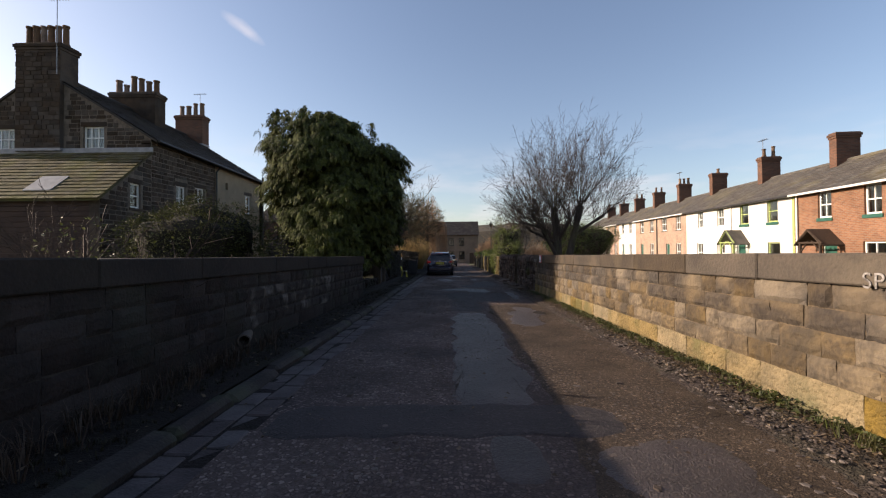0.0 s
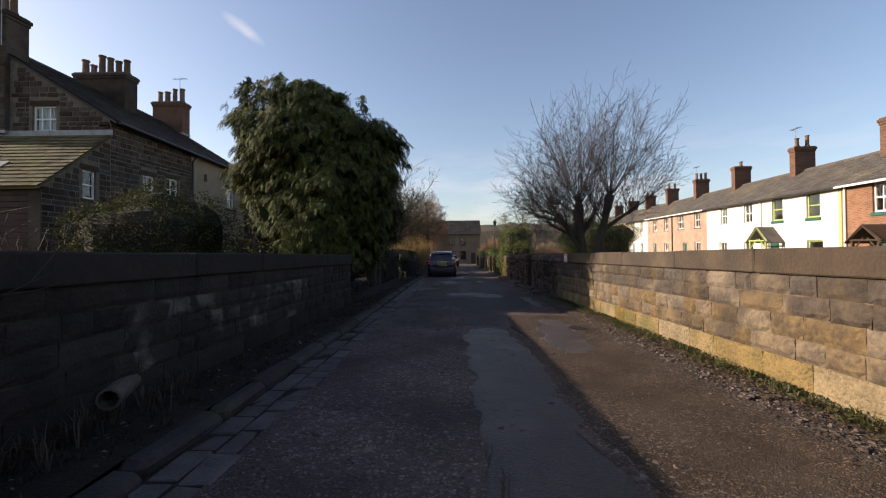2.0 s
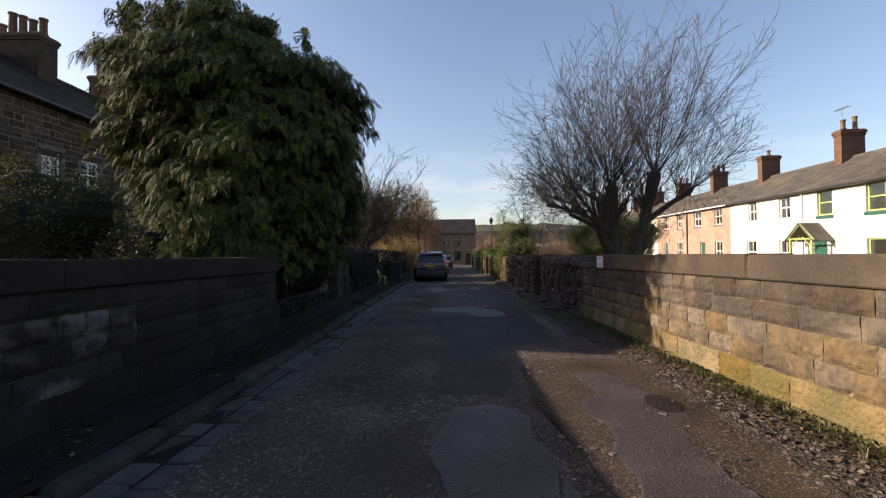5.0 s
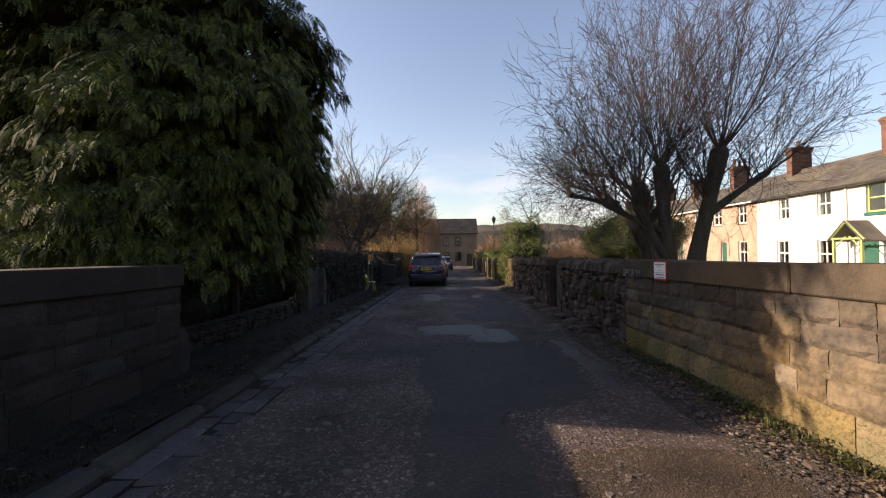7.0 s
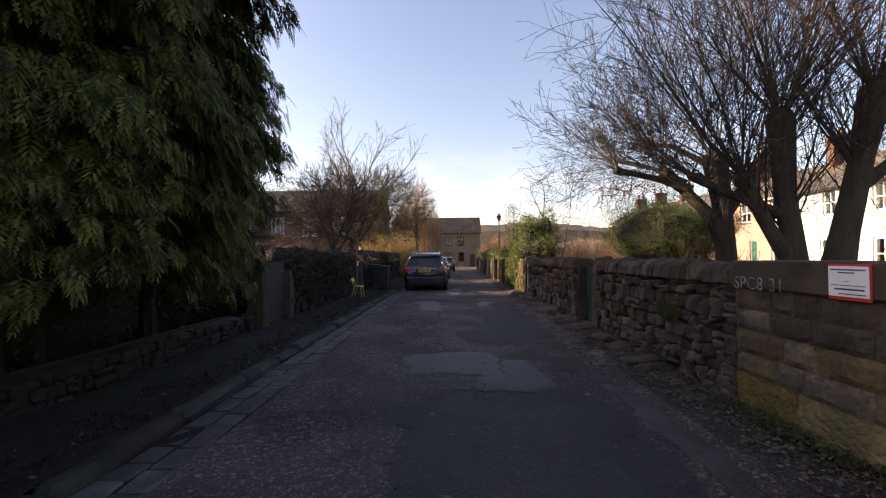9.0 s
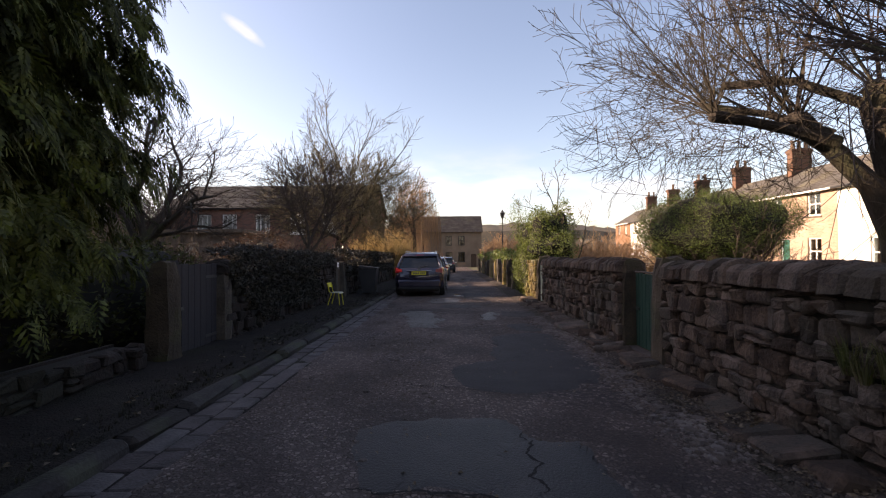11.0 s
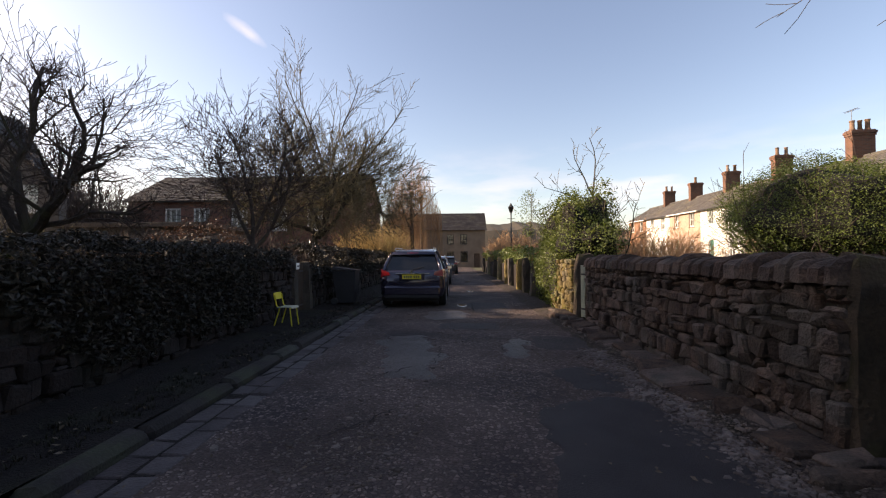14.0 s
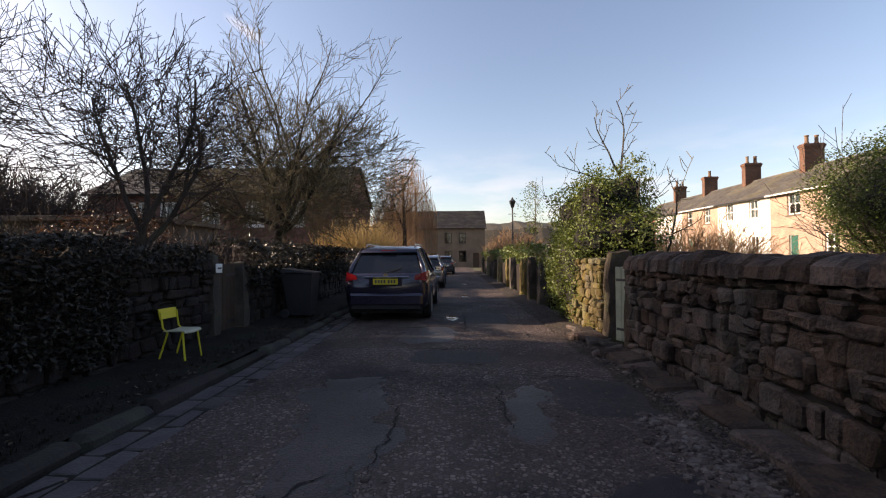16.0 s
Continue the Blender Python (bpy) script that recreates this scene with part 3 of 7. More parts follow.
patch(1.76, 3.2, 0.86, 9.2, TARMAC_FINE, "fine brown asphalt along the sunny side", seed=20, square=8, ragged=0.12, lift=0.004)
patch(1.68, 21.0, 0.66, 1.65, TARMAC_DARK, "dark new tarmac patch", seed=1, square=3.5, ragged=0.14, lift=0.012)
patch(1.15, 19.8, 0.8, 0.72, TARMAC_DARK, "dark new tarmac patch", seed=2, square=2.4, ragged=0.14)
patch(0.85, 14.85, 1.05, 1.5, TARMAC_OLD, "dark tarmac patch", seed=22, square=4, ragged=0.25)
patch(-0.05, 3.7, 1.5, 0.36, TARMAC_OLD, "dark tarmac trench", seed=3, square=6, ragged=0.12, lift=0.012)
patch(0.42, 7.3, 0.41, 3.25, PATCH_PALE, "smooth worn strip", seed=4, square=6, ragged=0.2)
patch(0.45, 3.0, 0.18, 0.35, PATCH_PALE, "smooth pale patch", seed=5, square=4)
patch(1.5, 2.85, 0.5, 0.48, PATCH_PALE, "smooth pale patch", seed=14, square=4)
patch(-0.4, 24.85, 0.38, 1.4, PATCH_PALE, "smooth pale patch", seed=6, square=3, ragged=0.6, skew=-0.14)
patch(1.27, 25.1, 0.19, 0.72, PATCH_PALE, "smooth pale patch", seed=7, square=3, ragged=0.8, skew=0.1)
patch(2.12, 25.5, 0.48, 0.62, TARMAC_OLD, "dark tarmac patch", seed=8, square=4)
patch(1.92, 23.4, 0.36, 0.5, TARMAC_DARK, "dark tarmac patch", seed=19, square=5)
patch(0.62, 27.2, 0.62, 0.42, TARMAC_OLD, "dark tarmac patch", seed=10, square=5, ragged=0.14)
patch(0.1, 28.9, 0.5, 0.8, PATCH_PALE, "smooth pale patch", seed=21, square=4, ragged=0.25)
patch(1.3, 30.6, 0.5, 1.3, TARMAC_OLD, "dark tarmac patch", seed=9, square=4)
patch(1.72, 10.1, 0.36, 1.55, PATCH_PALE, "pale broken patch", seed=12, square=3, ragged=0.4, skew=0.1)
patch(2.12, 10.6, 0.17, 0.26, SOIL, "muddy pothole", seed=13, lift=0.012)
patch(0.3, 17.7, 0.62, 0.6, PATCH_MID, "smooth grey slab", seed=18, square=5, ragged=0.16)
patch(1.05, 17.15, 0.42, 0.75, PATCH_MID, "smooth grey slab", seed=24, square=4, ragged=0.25, lift=0.012)
patch(2.1, 15.3, 0.13, 1.4, PATCH_PALE, "smooth pale streak", seed=17, square=2.5, ragged=0.6)
patch(0.4, 12.3, 0.42, 1.5, TARMAC_OLD, "dark tarmac strip", seed=16, square=4, ragged=0.3)
for k, (xa, ya, xb, yb, w) in enumerate(((-0.35, 17.1, 0.8, 17.0, 0.022), (0.92, 17.05, 0.95, 18.0, 0.02), (0.25, 16.45, 1.2, 16.35, 0.03), (-0.3, 19.4, 0.9, 19.05, 0.015),
                                         (-0.1, 27.66, 1.3, 27.64, 0.035), (0.05, 23.9, 0.1, 25.2, 0.016), (-0.75, 23.3, -0.2, 23.9, 0.014), (1.05, 24.6, 1.05, 25.9, 0.014),
                                         (-0.6, 29.6, 0.5, 29.7, 0.03), (0.8, 29.1, 0.85, 31.6, 0.03), (-1.2, 12.9, -0.5, 13.2, 0.015), (1.4, 26.2, 2.4, 26.15, 0.025), (-0.8, 21.6, -0.2, 22.4, 0.018))):
    crack(xa, ya, xb, yb, w, 50.0 + k)

right_verge = setting(part("verge_right", sheet(2.42, 3.1, -8, 62, 8, 420, lambda x, y: 0.055 * math.sin(min(1.0, max(0.0, (x - 2.42) / 0.6)) * 1.7) - 0.012 + 0.018 * noise.noise((x * 5, y * 4, 2))), GRIT, smooth=True), "damp soil strip along the wall with fallen leaves", "verge")
# the verge's shade is partly painted: its soil is darker than the sunny strip
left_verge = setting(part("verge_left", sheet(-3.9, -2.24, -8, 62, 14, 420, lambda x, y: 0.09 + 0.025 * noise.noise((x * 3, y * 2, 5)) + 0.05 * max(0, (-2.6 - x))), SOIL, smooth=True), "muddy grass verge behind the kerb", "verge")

# ---- dressed walls ----


def stone_block(name, fr, u0, u1, z0, z1, depth, material, parent, bulge=0.02, nx=6, nz=4, gap=0.0035):
    """A rock-faced block: local y = 0 is the wall's face, the front bulges outwards."""
    u0, u1, z0, z1 = u0 + gap, u1 - gap, z0 + gap, z1 - gap
    sd = random.uniform(0, 90)
    vs, fs = [], []
    for j in range(nz + 1):
        for i in range(nx + 1):
            edge = i in (0, nx) or j in (0, nz)
            u, z = u0 + (u1 - u0) * i / nx, z0 + (z1 - z0) * j / nz
            off = random.uniform(0.0, 0.012) if edge else -bulge * (0.35 + 0.9 * abs(noise.noise((u * 3 + sd, z * 5, sd))) + random.uniform(0, 0.4))
            ju = random.uniform(-0.006, 0.006)
            vs.append((u + ju, off, z + random.uniform(-0.006, 0.006)))
    w = nx + 1
    for j in range(nz):
        for i in range(nx):
            fs.append((j * w + i, j * w + i + 1, (j + 1) * w + i + 1, (j + 1) * w + i))
    o = len(vs)
    vs += [(u0, depth, z0), (u1, depth, z0), (u1, depth, z1), (u0, depth, z1)]
    fs += [tuple(range(w))[::-1] + (o, o + 1), tuple(range(nz * w, nz * w + w)) + (o + 2, o + 3),
           tuple(j * w for j in range(nz + 1)) + (o + 3, o), tuple(j * w + nx for j in range(nz + 1))[::-1] + (o + 1, o + 2)]
    fs[-4] = (o, o + 1) + tuple(range(w))[::-1]
    return part(name, Mesher(fr).add(vs, fs), material, parent)


def dressed_wall(name, label, fr, u0, u1, courses, top, thick, mats, cope_mat, seed, pale=None, bed=None):
    random.seed(seed)
    core = setting(part(name, Mesher(fr).box(u0 + 0.01, 0.012, -0.1, u1 - 0.01, thick - 0.03, courses[-1] - 0.01), bed or MORTAR), label, "wall")
    for k, (za, zb) in enumerate(zip(courses, courses[1:])):
        u = u0
        while u < u1 - 0.05:
            length = random.uniform(0.24, 0.66) * (1.7 if k == 0 else 1.0)
            v = min(u1, u + length)
            if u1 - v < 0.3:
                v = u1
            mt = LIMED if pale and pale[0] < u < pale[1] and 0 < k < 4 else mats[k]
            stone_block("stone", fr, u, v, za + random.uniform(-0.006, 0.006) * (k > 0), zb, 0.12, mt, core, 0.01 if k == 0 else 0.022)
            u = v
    part("back_face", Mesher(fr).box(u0, thick - 0.025, -0.1, u1, thick, courses[-1]), DARKSTONE, core)
    u = u0
    while u < u1 - 0.05:
        v = min(u1, u + random.uniform(1.1, 2.2))
        if u1 - v < 0.5:
            v = u1
        part("coping_stone", Mesher(fr).cbox(u + 0.004, -0.045, courses[-1] + 0.003, v - 0.004, thick + 0.04, top + random.uniform(-0.008, 0.006), 0.014, 0.004), cope_mat, core)
        u = v
    return core


COURSES = [-0.04, 0.34, 0.54, 0.755, 0.95, 1.15]
FR_R = frame_of((3.05, 0, 0), (-1, 0))     # u = -y
FR_L = frame_of((-2.93, 0, 0), (1, 0))     # u = y
wall_r = dressed_wall("wall_right", "coursed yellow gritstone wall with flat dark coping", FR_R, -15.97, 7, COURSES, 1.40, 0.40, [SAND_LOW, SAND, SAND, SAND_TOP, SAND_TOP], COPE, 11)
# the shaded side: darker copies of stone, mortar and coping
wall_l = dressed_wall("wall_left", "coursed stone wall with flat coping, coloured dark for its shade", FR_L, -7, 14.1, COURSES, 1.40, 0.40, [DARKSTONE] * 5, COPE_DARK, 12, (5.8, 10.4), MORTAR_DARK)


# ---- drystone walls ----


def drystone(name, label, fr, u0, u1, top, thick, material, seed, cope=True, face=True, course=(0.1, 0.21), back=True):
    random.seed(seed)
    body = top - (0.2 if cope else 0.0)
    # the core is near-black so the gaps between stones read as shade
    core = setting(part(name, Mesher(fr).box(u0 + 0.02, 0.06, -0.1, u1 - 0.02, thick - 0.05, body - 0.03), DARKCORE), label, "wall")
    z = -0.03
    while z < body - 0.03:
        h = random.uniform(*course)
        nudge = random.uniform(0, 9)
        if body - z - h < 0.06:
            h = body - z
        u = u0
        while u < u1 - 0.02:
            v = min(u1, u + random.choice((random.uniform(0.09, 0.15), random.uniform(0.12, 0.22), random.uniform(0.16, 0.32))))
            if u1 - v < 0.1:
                v = u1
            zz = 0.02 * noise.noise((u * 1.7, nudge, seed)) + random.uniform(-0.016, 0.016)
            out = random.uniform(-0.04, 0.035)
            split = z + h * random.uniform(0.38, 0.62) if h > 0.13 and random.random() < 0.16 else None
            for za, zb in ((z, split), (split, z + h)) if split else ((z, z + h),):
                part("stone", Mesher(fr).cbox(u + 0.003, out + random.uniform(-0.012, 0.012), za + zz + 0.003, v - 0.003, 0.2, zb + zz + random.uniform(-0.014, 0.01), 0.022, 0.022), material, core)
            u = v
        z += h
    if back:
        part("back_face", Mesher(fr).box(u0, thick - 0.05, -0.1, u1, thick, body), material, core)
    if cope:
        u = u0
        while u < u1 - 0.02:
            v = min(u1, u + random.uniform(0.09, 0.26))
            if u1 - v < 0.1:
                v = u1
            h, lean = random.uniform(0.17, 0.25), random.uniform(-0.07, 0.05)
            vs, n = [], 8
            c = 0.03
            for du, sc in ((0.005, 0.86), (c, 1.0), (v - u - c, 1.0), (v - u - 0.005, 0.86)):
                for i in range(n + 1):
                    a = math.pi * i / n
                    vs.append((u + du + lean * math.sin(a), thick / 2 - (thick / 2 + 0.05) * math.cos(a) * sc, body + h * sc * math.sin(a) ** 0.55 + random.uniform(-0.012, 0.012)))
            w = n + 1
            fs = [(k * w + i, k * w + i + 1, (k + 1) * w + i + 1, (k + 1) * w + i) for k in range(3) for i in range(n)]
            fs += [tuple(range(w))[::-1], tuple(range(3 * w, 4 * w)), (0, w, 2 * w, 3 * w, 3 * w + n, 2 * w + n, w + n, n)]
            part("coping_stone", Mesher(fr).add(vs, fs), material, core)
            u = v
    return core


drystone("wall_right_drystone", "rough dark drystone wall with rounded coping stones", FR_R, -20.0, -15.98, 1.38, 0.42, DRY, 21)
drystone("wall_right_garden", "rough brown drystone wall with rounded coping stones", FR_R, -27.35, -21.42, 1.40, 0.42, DRY, 22)
LICHENED = M("lichened_rubble", (0.14, 0.105, 0.045), (0.07, 0.054, 0.03), scale=4, fine=36, rough=0.95, bump=0.9, rnd=0.25, third=(0.13, 0.12, 0.04), third_scale=1.8, third_amount=0.6)
drystone("wall_right_end", "short lichened rubble wall half under ivy", FR_R, -30.9, -28.42, 1.34, 0.42, LICHENED, 26, cope=False)
FR_L2 = frame_of((-3.38, 0, 0), (1, 0))
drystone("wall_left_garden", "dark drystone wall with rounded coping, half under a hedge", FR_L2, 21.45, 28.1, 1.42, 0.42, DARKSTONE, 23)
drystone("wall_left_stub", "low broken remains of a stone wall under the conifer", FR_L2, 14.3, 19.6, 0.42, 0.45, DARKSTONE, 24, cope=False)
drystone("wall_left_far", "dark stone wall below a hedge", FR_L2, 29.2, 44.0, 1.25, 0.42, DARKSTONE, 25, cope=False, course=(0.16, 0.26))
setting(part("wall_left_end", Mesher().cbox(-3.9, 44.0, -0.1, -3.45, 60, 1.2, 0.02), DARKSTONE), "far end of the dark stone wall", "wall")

# ---- kerb and gutter ----


def kerb_and_setts():
    random.seed(31)
    kerb = setting(new("kerb"), "worn dark stone kerb with rounded edge", "kerb")
    y = -6.0
    while y < 62:
        v = y + random.uniform(0.7, 1.3) * (1 if y < 40 else 2)
        dx = random.uniform(-0.012, 0.012)
        part("kerb_stone", Mesher().cbox(-2.30 + dx, y + 0.002, -0.08, -2.09 + dx, v - 0.002, 0.085 + random.uniform(-0.02, 0.012), 0.05, 0.016), KERB, kerb)
        y = v
    gutter = setting(new("gutter"), "two rows of worn stone setts along the kerb", "gutter")
    part("bed", Mesher().box(-2.12, -6, -0.08, -1.62, 62, -0.014), SOIL, gutter)
    for x0, x1 in ((-2.085, -1.865), (-1.86, -1.635)):
        y = -3.0 + random.uniform(0, 0.2)
        while y < 48:
            v = y + random.uniform(0.26, 0.46)
            part("sett", Mesher().cbox(x0 + 0.006, y + 0.008, -0.07, x1 - 0.006, v - 0.008, -0.004 + random.uniform(-0.009, 0.008), 0.014, 0.008), SETT, gutter)
            y = v


kerb_and_setts()
random.seed(77)
edging = setting(new("edging"), "rough flat stones at the foot of the drystone wall", "edging")
y = 16.5
while y < 29:
    v = y + random.uniform(0.18, 0.6)
    w = random.uniform(0.22, 0.52)
    part("edging_stone", Mesher().cbox(3.02 - w, y, -0.08, 3.04, v - 0.02, 0.085 + random.uniform(-0.025, 0.035), 0.03, 0.045), DRY, edging)
    y = v

# ---- houses ----


def shear(y0, k):
    m = Matrix()
    m[2][1], m[2][3] = k, -k * y0
    return m


def window(parent, fr, u0, z0, u1, z1, mat, sill_mat, cols=1, rows=2, inset=0.09, bar=0.05, sill=0.07, curtain=False, label="", lintel=None):
    """A sash set back in its opening: the frame with its bars, a pane behind, a sill below."""
    a, b = inset, inset + 0.06
    lights = []
    for i in range(cols):
        for j in range(rows):
            ua = u0 + (bar * 1.3 if i == 0 else (u1 - u0) * i / cols + bar * 0.42)
            ub = u1 - bar * 1.3 if i == cols - 1 else u0 + (u1 - u0) * (i + 1) / cols - bar * 0.42
            zc = z0 + (bar * 1.5 if j == 0 else (z1 - z0) * j / rows + bar * 0.5)
            zd = z1 - bar * 1.3 if j == rows - 1 else z0 + (z1 - z0) * (j + 1) / rows - bar * 0.5
            lights.append((ua, zc, ub, zd))
    win = part("window", wall_mesh(Mesher(fr @ Matrix.Translation((0, a, 0))), u0, u1, z0, z1, 0.06, lights), mat, parent, label)
    part("pane", Mesher(fr).box(u0 + 0.01, b - 0.03, z0 + 0.01, u1 - 0.01, b - 0.022, z1 - 0.01), GLASS, win).visible_shadow = False
    if sill:
        part("sill", Mesher(fr).cbox(u0 - 0.07, -0.05, z0 - sill * 1.6, u1 + 0.07, a + 0.01, z0 - 0.002, 0.008), sill_mat, win)
    if lintel:
        part("lintel", Mesher(fr).cbox(u0 - 0.12, -0.012, z1 + 0.003, u1 + 0.12, 0.05, z1 + 0.2, 0.008), lintel, win)
    if curtain:
        n, vs, fs = 22, [], []
        for i in range(n + 1):
            u = u0 + 0.03 + (u1 - u0 - 0.06) * i / n
            yy = b + 0.1 + 0.025 * math.sin(i * 1.9)
            vs += [(u, yy, z0), (u, yy, z1)]
        part("curtain", Mesher(fr).add(vs, [(2 * i, 2 * i + 2, 2 * i + 3, 2 * i + 1) for i in range(n)]), CURTAIN, win)
    return win


def slates(m, fr, u0, u1, y0, z0, y1, z1, row=0.22, width=0.32, thick=0.018, lap=0.03):
    """Courses of slates from the eave (y0, z0) up to the ridge (y1, z1) in a wall's frame, over a closed deck."""
    up = Vector((0, y1 - y0, z1 - z0))
    length = up.length
    up.normalize()
    out = Vector((0, -up.z, up.y))
    if out.z < 0:
        out = -out
    n = max(1, round(length / row))
    mm = Mesher(fr)
    base = Vector((0, y0, z0))
    for j in range(n):
        a, b = length * j / n - lap, length * (j + 1) / n
        u = u0 - (width / 2 if j % 2 else 0)
        while u < u1:
            v = min(u1, u + width)
            uu = max(u0, u)
            if v - uu > 0.02:
                t = thick * random.uniform(0.8, 1.4)
                p = base + up * a + out * (t + 0.012)
                q = base + up * b + out * 0.006
                mm.add([(uu + 0.004, p.y, p.z), (v - 0.004, p.y, p.z), (v - 0.004, q.y, q.z), (uu + 0.004, q.y, q.z),
                        (uu + 0.004, p.y - out.y * t, p.z - out.z * t), (v - 0.004, p.y - out.y * t, p.z - out.z * t)],
                       [(0, 1, 2, 3), (4, 5, 1, 0)])
            u += width
    m.v.extend(mm.v)
    o = len(m.v) - len(mm.v)
    m.f.extend([tuple(i + o for i in q) for q in mm.f])
    return m


def deck(m, u0, u1, y0, z0, y1, z1, t=0.08):
    """A closed slab of roof below the slates."""
    return m.add([(u0, y0, z0), (u1, y0, z0), (u1, y1, z1), (u0, y1, z1), (u0, y0, z0 - t), (u1, y0, z0 - t), (u1, y1, z1 - t), (u0, y1, z1 - t)],
                 [(0, 1, 2, 3), (7, 6, 5, 4), (0, 4, 5, 1), (1, 5, 6, 2), (2, 6, 7, 3), (3, 7, 4, 0)])


def chimney(parent, fr, u0, y0, u1, y1, z0, z1, mat, pots, pot_h=0.55, cap=0.06, pot_r=0.13, along="u", band_mat=None):
    """A stack with a corbelled head and its pots."""
    st = part("chimney", Mesher(fr).cbox(u0, y0, z0, u1, y1, z1 - 0.32, 0.01), mat, parent)
    for name, k, za, zb in (("corbel", 0.5, 0.322, 0.2), ("corbel", 1.0, 0.202, 0.06), ("head_slab", 0.3, 0.062, 0.0)):
        part(name, Mesher(fr).cbox(u0 - cap * k, y0 - cap * k, z1 - za, u1 + cap * k, y1 + cap * k, z1 - zb, 0.01), mat, st)
    part("flashing", Mesher(fr).box(u0 - 0.03, y0 - 0.03, z0, u1 + 0.03, y1 + 0.03, z0 + 0.12), LEAD, st)
    for i, h in enumerate(pots):
        k = (i + 0.5) / len(pots)
        u, yy = (u0 + (u1 - u0) * k, (y0 + y1) / 2) if along == "u" else ((u0 + u1) / 2, y0 + (y1 - y0) * k)
        hh, r = pot_h * h, pot_r * random.uniform(0.85, 1.05)
        part("chimney_pot", Mesher(fr).lathe(u, yy, [(r * 1.15, z1 - 0.01), (r * 1.1, z1 + 0.08), (r * 0.86, z1 + 0.12), (r * 0.8, z1 + hh - 0.1), (r * 1.0, z1 + hh - 0.07), (r * 1.0, z1 + hh), (r * 0.7, z1 + hh), (r * 0.65, z1 + hh - 0.15)]), POT, st, smooth=False)
    return st


def aerial(fr, u, y, z, h, n=7, length=0.9, label="thin metal television aerial on a chimney"):
    t = thing("television_aerial", label, "aerial")
    part("mast", Mesher(fr).tube([(u, y, z), (u, y, z + h)], [0.018, 0.016], 6), GALV, t)
    m = Mesher(fr).tube([(u - length / 2, y, z + h - 0.06), (u + length / 2, y, z + h - 0.02)], [0.012, 0.012], 5)
    for i in range(n):
        x = u - length / 2 + length * (i + 0.5) / n
        m.tube([(x, y - 0.16, z + h - 0.04), (x, y + 0.16, z + h - 0.04)], [0.008, 0.008], 4)
    part("array", m, GALV, t)
    return t


def coursed_stones(fr, u0, u1, z0, z1, holes, seed, inside=None, row=(0.15, 0.24), length=(0.22, 0.5)):
    """Rectangles (u0, z0, u1, z1) of coursed stone that leave the holes free; inside(u, z) trims to a gable."""
    rng = random.Random(seed)
    out, z = [], z0
    while z < z1 - 0.06:
        h = min(rng.uniform(*row), z1 - z)
        u = u0
        while u < u1 - 0.03:
            v = min(u1, u + rng.uniform(*length))
            if u1 - v < 0.12:
                v = u1
            for a, c, b, d in holes:
                if u < b and v > a and z < d - 0.01 and z + h > c + 0.01:
                    if u < a - 0.06:
                        v = min(v, a)
                    elif u < b:
                        v = None
                        nxt = b
                        break
            if v is None:
                u = nxt
                continue
            if inside is None or (inside(u, z + h) and inside(v, z + h)):
                out.append((u, z, v, z + h))
            u = v
        z += h
    return out


def face_with_stones(fr, rects, near, parent, seed):
    """Stones proud of the mortar: those in the near stretch one by one, the rest joined."""
    rng = random.Random(seed)
    rest, count = Mesher(fr), 0
    for a, c, b, d in rects:
        g = rng.uniform(0.012, 0.024)
        o = rng.uniform(0.006, 0.03)
        if near(a, c) and count < 300:
            part("stone", Mesher(fr).cbox(a + g, -o, c + g, b - g, 0.03, d - g, 0.012, 0.006), HSTONE, parent)
            count += 1
        else:
            rest.add([(a + g, -o, c + g), (b - g, -o, c + g), (b - g, -o, d - g), (a + g, -o, d - g), (a + g - 0.004, 0.01, c + g - 0.004), (b - g + 0.004, 0.01, c + g - 0.004), (b - g + 0.004, 0.01, d - g + 0.004), (a + g - 0.004, 0.01, d - g + 0.004)],
                     [(0, 1, 2, 3), (4, 5, 1, 0), (5, 6, 2, 1), (6, 7, 3, 2), (7, 4, 0, 3)])
    if rest.v:
        tagged(part("stonework", rest, HSTONE_I, parent), kind="stuff")


# --- stone house row below the lane ---
SH1, SHR = shear(18.9, 0.035), shear(18.9, -0.008)      # the ground falls along the walls, the roof runs level
EX, GY, WX, RX, EZ, RZ, Y_END = -13.4, 18.9, -22.8, -18.35, 6.8, 9.85, 30.1
row1 = thing("stone_house", "old coursed gritstone house with slate roof and large chimneys", "house")
frE = SH1 @ frame_of((EX, 0, 0), (1, 0))      # u = y
frG = SH1 @ frame_of((0, GY, 0), (0, -1))     # u = x
east_holes = [(17.65, 3.5, 18.25, 4.55), (20.65, 3.65, 21.4, 4.85), (22.2, 3.9, 23.05, 4.95), (17.75, 1.0, 18.55, 2.05)]
e1 = part("wall_east", wall_mesh(Mesher(frE), GY, 24.1, -0.6, EZ - 0.22, 0.45, [h for h in east_holes if h[0] > 18.9]), HMORTAR, row1)
gable_holes = [(-16.5, 6.3, -15.55, 7.3), (-20.7, 6.3, -19.65, 7.25)]
g1 = part("wall_gable", wall_mesh(Mesher(frG), WX, EX - 0.02, -0.6, 6.3, 0.45, []), HMORTAR, row1)
mg = Mesher(frG)
slope = (RZ - EZ) / (EX - RX)
